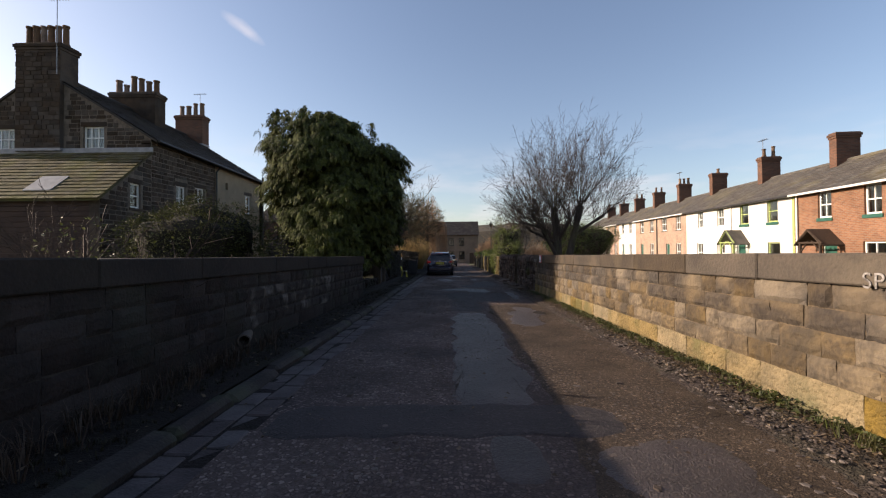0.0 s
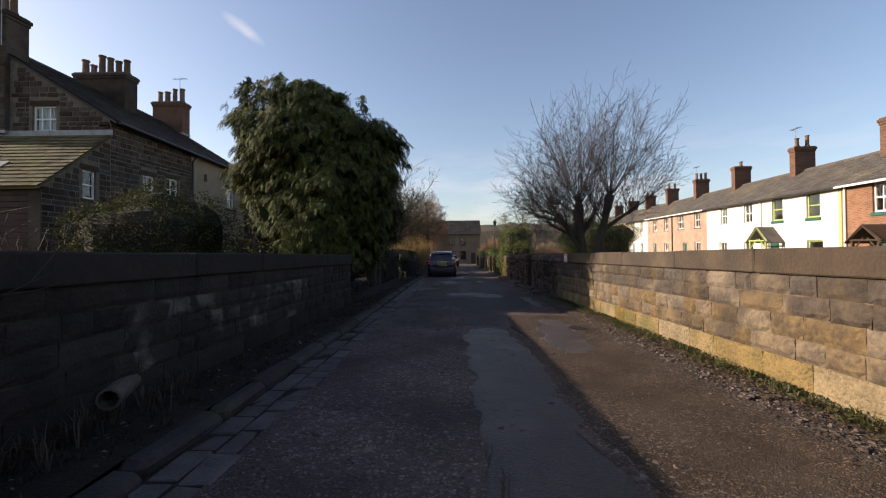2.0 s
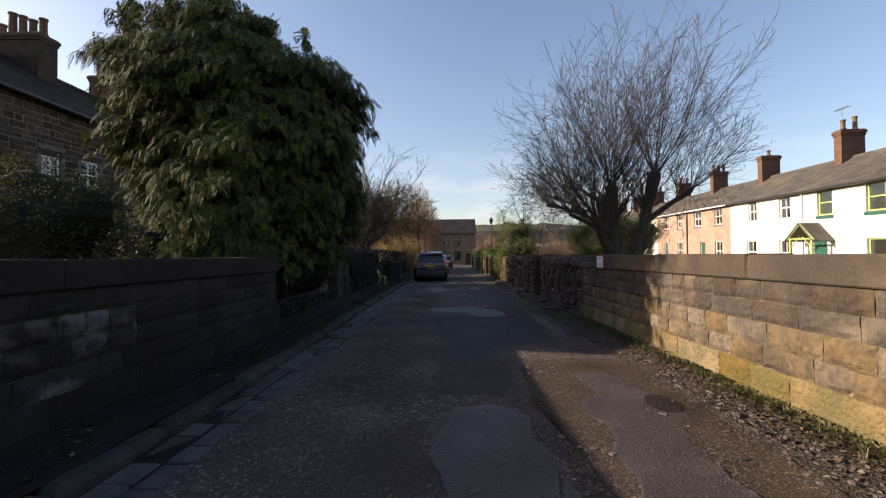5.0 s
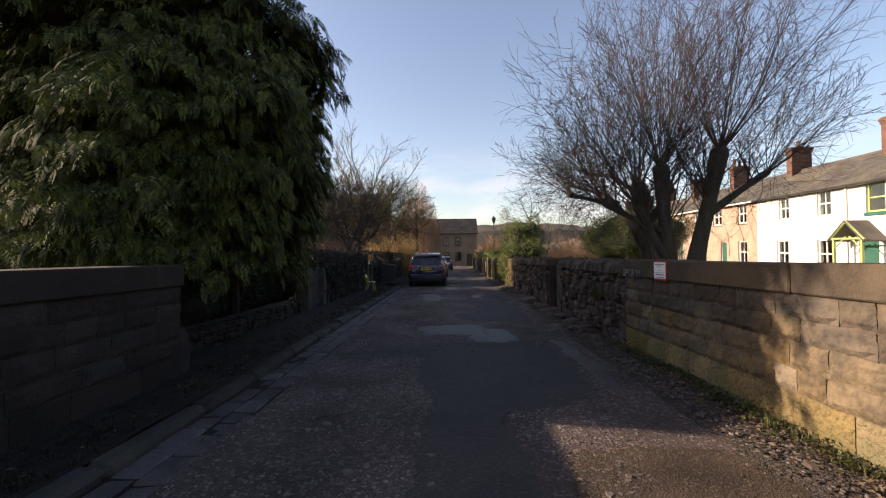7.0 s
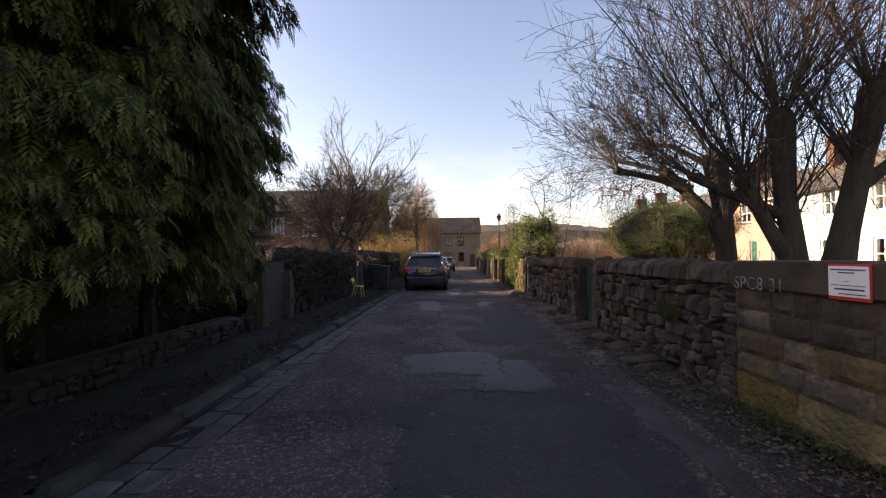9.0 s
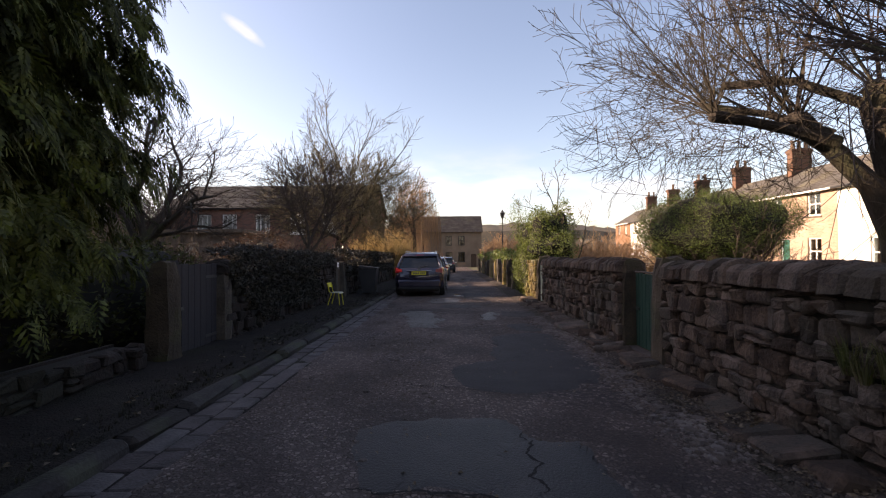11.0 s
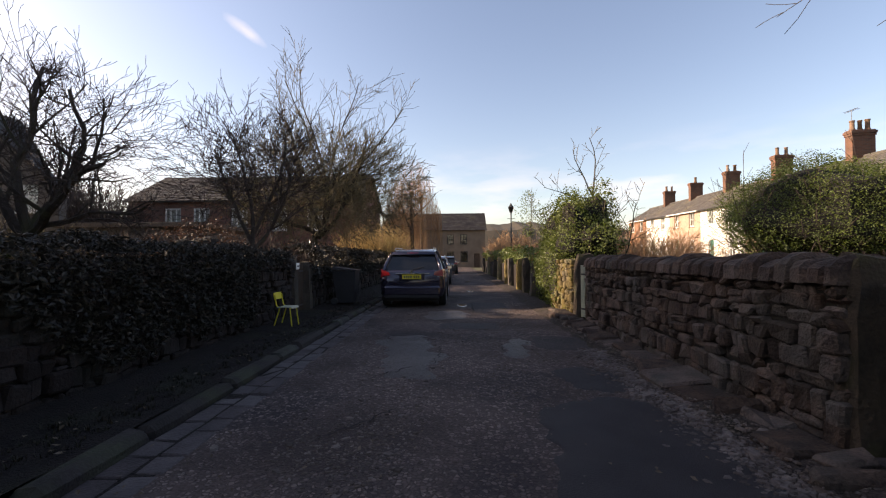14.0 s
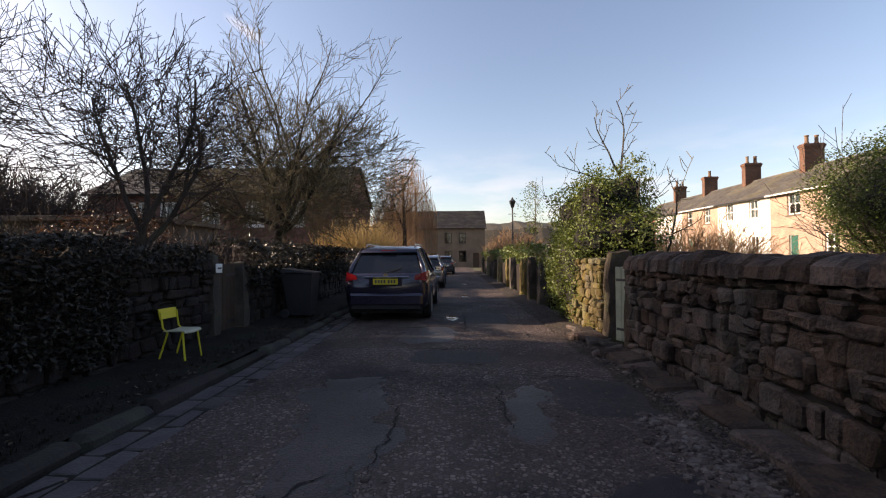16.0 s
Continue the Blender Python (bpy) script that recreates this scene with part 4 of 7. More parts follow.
for a, b in ((WX, -20.7), (-20.7, -19.65), (-19.65, RX), (RX, -16.5), (-16.5, -15.55), (-15.55, EX - 0.02)):
    za, zb = RZ - slope * abs(a - RX), RZ - slope * abs(b - RX)
    lo = 7.3 if -16.6 < (a + b) / 2 < -15.5 else 7.25 if -20.8 < (a + b) / 2 < -19.6 else 6.3
    mg.add([(a, 0, lo), (b, 0, lo), (b, 0, zb), (a, 0, za), (a, 0.45, lo), (b, 0.45, lo), (b, 0.45, zb), (a, 0.45, za)],
           [(0, 1, 2, 3), (7, 6, 5, 4), (3, 2, 6, 7), (0, 4, 5, 1), (0, 3, 7, 4), (1, 5, 6, 2)])
part("gable_top", mg, HMORTAR, row1)
part("wall_back", Mesher(SH1).box(WX, GY + 0.45, -0.6, WX + 0.4, Y_END - 0.4, EZ - 0.42), HSTONE, row1)
part("wall_end", wall_mesh(Mesher(SHR @ frame_of((0, Y_END, 0), (0, 1))), -EX, -WX, -0.6, EZ, 0.4, [], gable=(-RX, RZ)), HSTONE, row1)
part("wall_roughcast", wall_mesh(Mesher(frE), 24.1, Y_END, -0.6, EZ - 0.42, 0.45, [(25.2, 5.2, 25.5, 5.6), (27.6, 3.9, 28.4, 5.1)]), TANREND, row1)
mr = Mesher(SHR @ frame_of((EX, 0, 0), (1, 0)))
deck(mr, GY - 0.08, Y_END + 0.1, -0.28, EZ - 0.16, EX - RX, RZ + 0.06, 0.1)
deck(mr, GY - 0.08, Y_END + 0.1, EX - WX + 0.28, EZ - 0.16, EX - RX, RZ + 0.06, 0.1)
roof1 = part("roof", slates(mr, SHR @ frame_of((EX, 0, 0), (1, 0)), GY - 0.1, Y_END + 0.12, -0.3, EZ - 0.15, EX - RX, RZ + 0.07), SLATE, row1)
part("ridge_tiles", Mesher(SHR).tube([(RX, GY - 0.1, RZ + 0.07), (RX, Y_END + 0.1, RZ + 0.07)], [0.12, 0.12], 8), SLATE, roof1)
part("gutter", Mesher(SHR).tube([(EX + 0.36, GY, EZ - 0.2), (EX + 0.36, Y_END, EZ - 0.2)], [0.06, 0.06], 8), IRON, row1)
part("downpipe", Mesher(SH1).tube([(EX + 0.08, 24.1, -0.4), (EX + 0.08, 24.1, EZ - 0.75), (EX + 0.34, 24.1, EZ - 0.42)], [0.05, 0.05, 0.05], 8), IRON, row1)
part("downpipe", Mesher(SH1).tube([(EX + 0.12, 29.95, -0.4), (EX + 0.12, 29.95, EZ - 0.2)], [0.07, 0.07], 8), IRON, row1)
window(row1, frE, 20.65, 3.65, 21.4, 4.85, PAINTW, HSTONE, 2, 2, lintel=HSTONE, curtain=True)
window(row1, frE, 22.2, 3.9, 23.05, 4.95, PAINTW, HSTONE, 2, 2, lintel=HSTONE)
window(row1, frE, 27.6, 3.9, 28.4, 5.1, PAINTW, HSTONE, 1, 2, lintel=HSTONE)
window(row1, frG, -16.5, 6.3, -15.55, 7.3, PAINTW, HSTONE, 3, 2, lintel=HSTONE, curtain=True)
window(row1, frG, -20.7, 6.3, -19.65, 7.25, PAINTW, HSTONE, 3, 2, lintel=HSTONE, curtain=True)
random.seed(8)
frS = SH1 @ frame_of((0, 0, 0), (0, -1))
chimney(row1, frS, -19.45, GY - 0.18, -17.4, GY + 0.75, 6.2, 11.05, HSTONE, [1, 1, 1, 1, 1, 1], 0.95, 0.08, 0.16)
chimney(row1, frS, -19.6, 24.2, -16.95, 25.1, 8.6, 10.75, HSTONE, [0.9, 0.6, 1.15, 1, 0.8, 0.85], 0.9, 0.08, 0.18)
chimney(row1, frS, -19.1, 29.3, -17.2, 30.1, 8.8, 10.9, CHIM, [0.8, 0.8, 1.0, 1.0], 0.9, 0.08, 0.18)
frK = SH1 @ frame_of((0, GY - 0.18, 0), (0, -1))
face_with_stones(frK, coursed_stones(frK, -19.45, -17.4, 6.4, 10.7, [], 67), lambda u, z: False, row1, 68)
aerial(frS, -17.5, GY - 0.25, 9.6, 3.4)
aerial(frS, -17.6, 29.7, 10.9, 1.6)

grown = lambda hs: [(a - 0.13, c - 0.12, b + 0.13, d + 0.21) for a, c, b, d in hs]
in_gable = lambda u, z: z < RZ - slope * abs(u - RX) - 0.02 and not (-19.5 < u < -17.35)
face_with_stones(frE, coursed_stones(frE, GY + 0.01, 24.05, 2.0, EZ - 0.28, grown([h for h in east_holes if h[0] > 18.9]), 61), lambda u, z: z > 2.6 and u < 22.5, e1, 62)
face_with_stones(frG, coursed_stones(frG, WX, EX - 0.03, 6.3, RZ, grown(gable_holes), 63, in_gable), lambda u, z: u > -17, g1, 64)

# lean-to on the gable
leanto = thing("lean_to", "mossy tiled lean-to with dark boarded front against the stone gable", "outbuilding")
LY, LZ0, LZ1 = 16.1, 3.8, 6.12
frL = frame_of((EX, 0, 0), (1, 0))
lm = Mesher(frL)
for a, b in ((LY, 17.65), (17.65, 18.25), (18.25, 18.55), (18.55, GY)):
    za, zb = LZ0 + (LZ1 - LZ0) * (a - LY) / (GY - LY), LZ0 + (LZ1 - LZ0) * (b - LY) / (GY - LY)
    spans = [(-0.6, None)]
    if a == 17.65:
        spans = [(-0.6, 1.0), (2.05, 3.5), (4.55, None)]
    elif a == 18.25:
        spans = [(-0.6, 1.0), (2.05, None)]
    for lo, hi in spans:
        h0, h1 = (za, zb) if hi is None else (hi, hi)
        lm.add([(a, 0, lo), (b, 0, lo), (b, 0, h1), (a, 0, h0), (a, 0.4, lo), (b, 0.4, lo), (b, 0.4, h1), (a, 0.4, h0)],
               [(0, 1, 2, 3), (7, 6, 5, 4), (3, 2, 6, 7), (0, 4, 5, 1), (0, 3, 7, 4), (1, 5, 6, 2)])
part("side_wall", lm, HMORTAR, leanto)
lean_side = lambda u, z: z < LZ0 + (LZ1 - LZ0) * (u - LY) / (GY - LY) - 0.05
face_with_stones(frL, coursed_stones(frL, LY, GY, 1.2, LZ1, grown([(17.65, 3.5, 18.25, 4.55), (17.75, 1.0, 18.55, 2.05)]), 65, lean_side), lambda u, z: True, leanto, 66)
window(leanto, frL, 17.65, 3.5, 18.25, 4.55, PAINTW, HSTONE, 1, 2, lintel=HSTONE)
window(leanto, frL, 17.75, 1.0, 18.55, 2.05, PAINTW, HSTONE, 2, 2, lintel=HSTONE)
frLF = frame_of((0, LY, 0), (0, -1))
z = -0.6
while z < LZ0 - 0.05:
    part("board", Mesher(frLF).cbox(WX, random.uniform(0, 0.01), z, EX - 0.42, 0.08, z + 0.19, 0.01), REDWOOD, leanto)
    z += 0.2
part("corner_post", Mesher(frLF).cbox(EX - 0.42, -0.01, -0.6, EX - 0.002, 0.4, LZ0 - 0.02, 0.01), HSTONE, leanto)
lr = Mesher(frLF)
deck(lr, WX, EX + 0.1, -0.2, LZ0 - 0.15, GY - LY - 0.01, LZ1, 0.08)
random.seed(3)
part("roof", slates(lr, frLF, WX, EX + 0.12, -0.22, LZ0 - 0.14, GY - LY - 0.03, LZ1 + 0.01, row=0.26, width=0.3, thick=0.025), MOSSROOF, leanto)
part("flashing", Mesher(frG).cbox(WX, -0.07, LZ1 - 0.03, EX + 0.1, -0.002, LZ1 + 0.2, 0.01), LEAD, leanto)
part("skylight", Mesher(frLF).add([(-16.6, 0.18, LZ0 + 0.26), (-15.5, 0.18, LZ0 + 0.26), (-15.5, 1.0, LZ0 + 0.94), (-16.6, 1.0, LZ0 + 0.94), (-16.6, 0.18, LZ0 + 0.1), (-15.5, 0.18, LZ0 + 0.1), (-15.5, 1.0, LZ0 + 0.78), (-16.6, 1.0, LZ0 + 0.78)],
                                  [(0, 1, 2, 3), (0, 4, 5, 1), (1, 5, 6, 2), (2, 6, 7, 3), (3, 7, 4, 0)]), LEAD, leanto)

# --- further stone house and flat-roofed annexe ---
house2 = thing("cottage", "grey stone cottage with slate gable roof behind bare garden trees", "house")
frC = frame_of((0, 36.0, 0), (0, -1))
c_holes = [(-19.9, 1.0, -18.9, 2.3), (-18.1, 1.0, -17.0, 2.2), (-18.2, 3.5, -17.2, 4.7)]
part("wall_front", wall_mesh(Mesher(frC), -24.5, -16.3, -0.5, 4.6, 0.4, c_holes, gable=(-20.4, 8.0)), GREYSTONE, house2)
part("wall_side", Mesher().add([(-16.72, 36.4, -0.5), (-16.32, 36.4, -0.5), (-18.9, 38.2, -0.5), (-19.3, 38.2, -0.5), (-16.72, 36.4, 4.6), (-16.32, 36.4, 4.6), (-18.9, 38.2, 4.6), (-19.3, 38.2, 4.6)], [(3, 2, 1, 0), (4, 5, 6, 7), (0, 1, 5, 4), (1, 2, 6, 5), (2, 3, 7, 6), (3, 0, 4, 7)]), GREYSTONE, house2)
part("wall_side", Mesher().box(-24.5, 36.4, -0.5, -24.1, 38.2, 4.6), GREYSTONE, house2)
part("wall_back", wall_mesh(Mesher(frame_of((0, 38.2, 0), (0, 1))), 18.9, 24.5, -0.5, 4.6, 0.4, [], gable=(20.4, 8.0)), GREYSTONE, house2)
m = Mesher()
for sx in (-1, 1):
    x0 = -20.4 + sx * 4.3
    x1 = x0 - 2.6 * (sx > 0)
    m.add([(x0, 35.8, 4.5), (x1, 38.4, 4.5), (-20.4, 38.4, 8.12), (-20.4, 35.8, 8.12), (x0, 35.8, 4.4), (x1, 38.4, 4.4), (-20.4, 38.4, 8.0), (-20.4, 35.8, 8.0)],
          [(0, 1, 2, 3), (7, 6, 5, 4), (0, 3, 7, 4), (0, 4, 5, 1), (1, 5, 6, 2)])
part("roof", m, SLATE, house2)
for h in c_holes:
    window(house2, frC, *h, PAINTW, PAINTW, 2, 2, curtain=True)
annexe = thing("flat_roofed_annexe", "single-storey stone annexe with a flat roof and pale fascia", "outbuilding")
a_holes = [(-13.6, 1.3, -12.5, 2.3)]
part("wall_front", wall_mesh(Mesher(frC), -16.28, -10.4, -0.5, 2.75, 0.3, a_holes), GREYSTONE, annexe)
part("wall_side", Mesher().box(-10.7, 36.3, -0.5, -10.4, 41, 2.75), GREYSTONE, annexe)
part("wall_back", Mesher().box(-16.28, 40.7, -0.5, -10.7, 41, 2.75), GREYSTONE, annexe)
part("roof", Mesher().cbox(-16.28, 35.7, 2.752, -10.1, 41.2, 2.95, 0.02), CREAM, annexe)
window(annexe, frC, *a_holes[0], PAINTW, PAINTW, 2, 1, curtain=True)

# --- brick house across the garden ---
bh = thing("brick_house", "long dark red brick house with white windows and a slate roof", "house")
frB = frame_of((0, 46.0, 0), (0, -1))
b_holes = [(x, 3.3, x + 1.1, 4.75) for x in (-18.6, -16.7, -14.2, -11.6, -9.2)] + [(x, 0.7, x + 1.1, 2.0) for x in (-16.7, -14.2, -11.6, -9.2)]
part("wall_front", wall_mesh(Mesher(frB), -21, -5.8, -0.5, 5.3, 0.35, b_holes), BRICK_DARK, bh)
part("wall_side", Mesher().box(-21, 46.35, -0.5, -20.65, 54, 5.3), BRICK_DARK, bh)
part("wall_side", Mesher().box(-6.15, 46.35, -0.5, -5.8, 54, 5.3), BRICK_DARK, bh)
part("wall_back", Mesher().box(-20.65, 53.65, -0.5, -6.15, 54, 5.3), BRICK_DARK, bh)
m = Mesher(frB)
deck(m, -21.2, -5.6, -0.3, 5.18, 4.0, 7.5)
deck(m, -21.2, -5.6, 8.3, 5.18, 4.0, 7.5)
for x in (-21, -5.8):
    part("gable", Mesher(frB).add([(x, 0, 5.3), (x, 8, 5.3), (x, 4, 7.4)], [(0, 1, 2)]), BRICK_DARK, bh)
random.seed(4)
part("roof", slates(m, frB, -21.2, -5.6, -0.32, 5.2, 4.0, 7.52, row=0.3, width=0.4), SLATE, bh)
for h in b_holes:
    window(bh, frB, *h, PAINTW, PAINTW, 3, 1, bar=0.07, curtain=True)

# --- house that closes the lane ---
eh = thing("cream_house", "cream rendered cottage with slate roof closing the end of the lane", "house")
frH = frame_of((0, 79.0, 0), (0, -1))
h_holes = [(x, 3.2, x + 0.95, 4.6) for x in (-6.5, -0.6, 1.3)] + [(x, 0.7, x + 1.0, 2.2) for x in (-6.5, -0.6, 1.3)] + [(-2.6, -0.3, -1.7, 1.9), (3.2, -0.3, 4.0, 1.9)]
part("wall_front", wall_mesh(Mesher(frH), -9, 4.8, -0.5, 5.3, 0.35, h_holes), CREAM, eh)
part("wall_side", Mesher().box(-9, 79.35, -0.5, -8.65, 86, 5.3), CREAM, eh)
part("wall_side", Mesher().box(4.45, 79.35, -0.5, 4.8, 86, 5.3), CREAM, eh)
part("wall_back", Mesher().box(-8.65, 85.65, -0.5, 4.45, 86, 5.3), CREAM, eh)
m = Mesher(frH)
deck(m, -9.2, 5.0, -0.3, 5.2, 3.5, 7.9)
deck(m, -9.2, 5.0, 7.3, 5.2, 3.5, 7.9)
for x in (-9, 4.8):
    part("gable", Mesher(frH).add([(x, 0, 5.3), (x, 7, 5.3), (x, 3.5, 7.8)], [(0, 1, 2)]), CREAM, eh)
part("roof", slates(m, frH, -9.2, 5.0, -0.32, 5.22, 3.5, 7.92, row=0.35, width=0.5), SLATE, eh)
for h in h_holes[:6]:
    window(eh, frH, *h, IRON, CREAM, 2, 2, bar=0.07)
for h in h_holes[6:]:
    part("door", Mesher(frH).cbox(h[0], 0.1, h[1], h[2], 0.16, h[3], 0.01), DARKWOOD, eh)

# --- terrace across the gardens ---
TD = Vector((0.1, 1.0, 0)).normalized()
frT = shear(23.1, 0.024) @ frame_of((18.1, 23.1, -0.2), (-TD.y, TD.x))     # u runs towards -y


def U(y):
    return -(y - 23.1) / TD.y


def tidy(ya, yb, wall, upper, lower, doors, win_mat, sill_mat, cols, rows, label, stack, pots, lower_z=(0.75, 2.2), upper_z=(3.35, 4.62), name="terraced_house"):
    """One house of the terrace between two party walls; openings given by y along the lane."""
    t = thing(name, label, "house", "terrace across the gardens")
    u0, u1 = U(yb), U(ya)
    holes = [(U(b), upper_z[0], U(a), upper_z[1]) for a, b in upper] + [(U(b), lower_z[0], U(a), lower_z[1]) for a, b in lower]
    dh = [(U(b), 0.0, U(a), 2.15) for a, b in doors]
    part("wall_front", wall_mesh(Mesher(frT), u0 + 0.002, u1 - 0.002, -0.5, 4.78, 0.3, holes + dh), wall, t)
    part("wall_back", Mesher(frT).box(u0, 5.0, -0.5, u1, 5.3, 4.7), wall, t)
    part("party_wall", Mesher(frT).add([(u1 - 0.01, 0.3, -0.5), (u1 - 0.01, 5.0, -0.5), (u1 - 0.01, 5.0, 4.7), (u1 - 0.01, 2.65, 6.4), (u1 - 0.01, 0.3, 4.7)], [(0, 1, 2, 3, 4)]), wall, t)
    r = Mesher(frT)
    deck(r, u0, u1, -0.25, 4.68, 2.65, 6.45)
    deck(r, u0, u1, 5.55, 4.68, 2.65, 6.45)
    rf = part("roof", slates(r, frT, u0, u1, -0.27, 4.69, 2.65, 6.47, row=0.24, width=0.36), SLATE_T, t)
    part("ridge_tiles", Mesher(frT).tube([(u0, 2.65, 6.46), (u1, 2.65, 6.46)], [0.11, 0.11], 6), SLATE_T, rf)
    part("gutter", Mesher(frT).tube([(u0, -0.3, 4.63), (u1, -0.3, 4.63)], [0.055, 0.055], 6), PAINTW if wall != WHITE else IRON, t)
    for h in holes:
        window(t, frT, *h, win_mat, sill_mat, cols, rows, bar=0.055, sill=0.1 if sill_mat == PAINTG else 0.06)
    for h in dh:
        d = part("door", Mesher(frT).cbox(h[0] + 0.03, 0.12, h[1], h[2] - 0.03, 0.18, h[3] - 0.03, 0.01), PAINTG, t)
        part("door_frame", Mesher(frT).box(h[0], 0.08, 0, h[0] + 0.03, 0.2, h[3]).box(h[2] - 0.03, 0.08, 0, h[2], 0.2, h[3]).box(h[0] + 0.03, 0.08, h[3] - 0.03, h[2] - 0.03, 0.2, h[3]), PAINTW, d)
    if stack:
        chimney(t, frT, u1 - 0.5 + stack, 2.05, u1 + stack, 3.2, 5.8, 7.95, CHIM, pots, 0.55, 0.07, 0.13, along="y")
    return t


random.seed(41)
h_a = tidy(10.2, 16.6, BRICK, [(11.4, 12.2), (14.4, 15.2)], [(11.4, 12.4)], [(14.5, 15.4)], PAINTW, PAINTG, 2, 2, "red brick terraced house with green sills and slate roof", 0.02, [1, 1])
h_b = tidy(16.6, 23.1, BRICK, [(17.95, 18.8), (20.6, 21.45)], [(17.8, 18.9)], [(20.3, 21.2)], PAINTW, PAINTG, 2, 2, "red brick terraced house with green sills and a dark timber porch", 0.02, [1, 1])
h_c = tidy(23.1, 29.4, WHITE, [(24.45, 25.4), (27.25, 28.2)], [(24.3, 25.4)], [(27.6, 28.6)], PAINTLIME, PAINTG, 1, 2, "white rendered terraced house with lime green windows and porch", 0.02, [])
h_d = tidy(29.4, 36.0, WHITE, [(30.15, 31.05), (33.1, 33.95)], [(30.1, 31.1), (33.2, 34.2)], [], PAINTW, WHITE, 2, 2, "white rendered terraced house with small white sash windows", 0.02, [1, 1.3])
h_e = tidy(36.0, 42.4, BRICK_PINK, [(37.1, 38.1), (40.1, 41.3)], [(37.1, 38.1)], [(39.5, 40.3)], PAINTW, CREAM, 2, 2, "pale pink-brown brick terraced house with sash windows", 0.02, [0.7])
h_f = tidy(42.4, 48.9, BRICK_PINK, [(43.4, 44.4), (46.2, 47.3)], [(43.4, 44.4)], [(46.4, 47.2)], PAINTW, CREAM, 2, 2, "buff brick terraced house with sash windows", 0.02, [1, 1, 1.1])
h_g = tidy(48.9, 55.4, WHITE, [(50.2, 51.2), (53.2, 54.2)], [(50.2, 51.2)], [(53.2, 54.0)], PAINTW, WHITE, 2, 2, "white rendered terraced house further along the terrace", 0.02, [1, 1])
h_h = tidy(55.4, 62.0, BRICK_PINK, [(56.6, 57.6), (59.8, 60.8)], [(56.6, 57.6)], [(59.8, 60.6)], PAINTW, CREAM, 2, 2, "buff brick terraced house further along the terrace", 0.02, [1, 1])
h_i = tidy(62.0, 68.6, WHITE, [(63.2, 64.2), (66.2, 67.2)], [(63.2, 64.2)], [(66.2, 67.0)], PAINTW, CREAM, 2, 2, "white rendered terraced house near the terrace's end", 0.02, [1])
h_j = tidy(68.6, 75.2, BRICK, [(70.0, 71.0), (73.0, 74.0)], [(70.0, 71.0)], [(73.0, 73.8)], PAINTW, CREAM, 2, 2, "brick terraced house at the terrace's end", 0.02, [1, 1])
part("downpipe", Mesher(frT).tube([(U(22.85), -0.07, 0), (U(22.85), -0.07, 4.6)], [0.05, 0.05], 8), PAINTW, h_b)
part("downpipe", Mesher(frT).tube([(U(29.2), -0.06, 0), (U(29.2), -0.06, 4.6)], [0.04, 0.04], 8), PAINTW, h_c)
part("corner_stripe", Mesher(frT).box(U(23.28), -0.012, -0.3, U(23.1), 0.0, 4.7), PAINTLIME, h_c)
part("downpipe", Mesher(frT).tube([(U(42.4), -0.06, 0), (U(42.4), -0.06, 4.6)], [0.05, 0.05], 8), IRON, h_f)


def gabled_porch(parent, yc, w, eave, apex, mat, roof_mat, depth=0.9):
    """A small porch with its gable to the garden: posts, gable board and two slopes."""
    u = U(yc)
    m = Mesher(frT)
    for s in (-1, 1):
        m.cbox(u + s * (w / 2 - 0.1) - 0.05, -depth, -0.1, u + s * (w / 2 - 0.1) + 0.05, -depth + 0.1, eave, 0.01)
        m.tube([(u + s * (w / 2 - 0.1), -depth + 0.05, eave - 0.45), (u + s * 0.1, -depth + 0.05, eave + 0.1)], [0.035, 0.035], 5)
    p = part("porch", m, mat, parent, "gabled timber porch")
    g = Mesher(frT)
    for s in (-1, 1):
        g.tube([(u + s * (w / 2 + 0.1), -depth - 0.02, eave - 0.05), (u, -depth - 0.02, apex)], [0.06, 0.06], 5)
    g.tube([(u - w / 2, -depth, eave), (u + w / 2, -depth, eave)], [0.045, 0.045], 5)
    part("bargeboard", g, mat, p)
    r = Mesher(frT)
    for s in (-1, 1):
        r.add([(u + s * (w / 2 + 0.15), -depth - 0.1, eave - 0.08), (u + s * (w / 2 + 0.15), 0, eave - 0.08), (u, 0, apex + 0.06), (u, -depth - 0.1, apex + 0.06),
               (u + s * (w / 2 + 0.15), -depth - 0.1, eave - 0.14), (u + s * (w / 2 + 0.15), 0, eave - 0.14), (u, 0, apex), (u, -depth - 0.1, apex)],
              [(0, 1, 2, 3), (7, 6, 5, 4), (0, 3, 7, 4), (0, 4, 5, 1)])
    part("porch_roof", r, roof_mat, p)
    return p


gabled_porch(h_b, 20.75, 1.5, 2.15, 2.75, DARKWOOD, DARKWOOD)
gabled_porch(h_c, 28.1, 1.7, 2.2, 2.95, PAINTLIME, SLATE_T)
aerial(frT, U(29.5), 2.2, 7.2, 1.9, label="thin metal television aerial above the terrace chimneys")
aerial(frT, U(42.6), 2.2, 7.6, 1.5, label="thin metal television aerial above the terrace chimneys")

# ---- trees and plants ----


def turned(d, ang, rng):
    """d turned by an angle about a random axis across it."""
    a = Vector((rng.gauss(0, 1), rng.gauss(0, 1), rng.gauss(0, 1)))
    a -= d * a.dot(d)
    a.normalize()
    return (d * math.cos(ang) + a * math.sin(ang)).normalized()


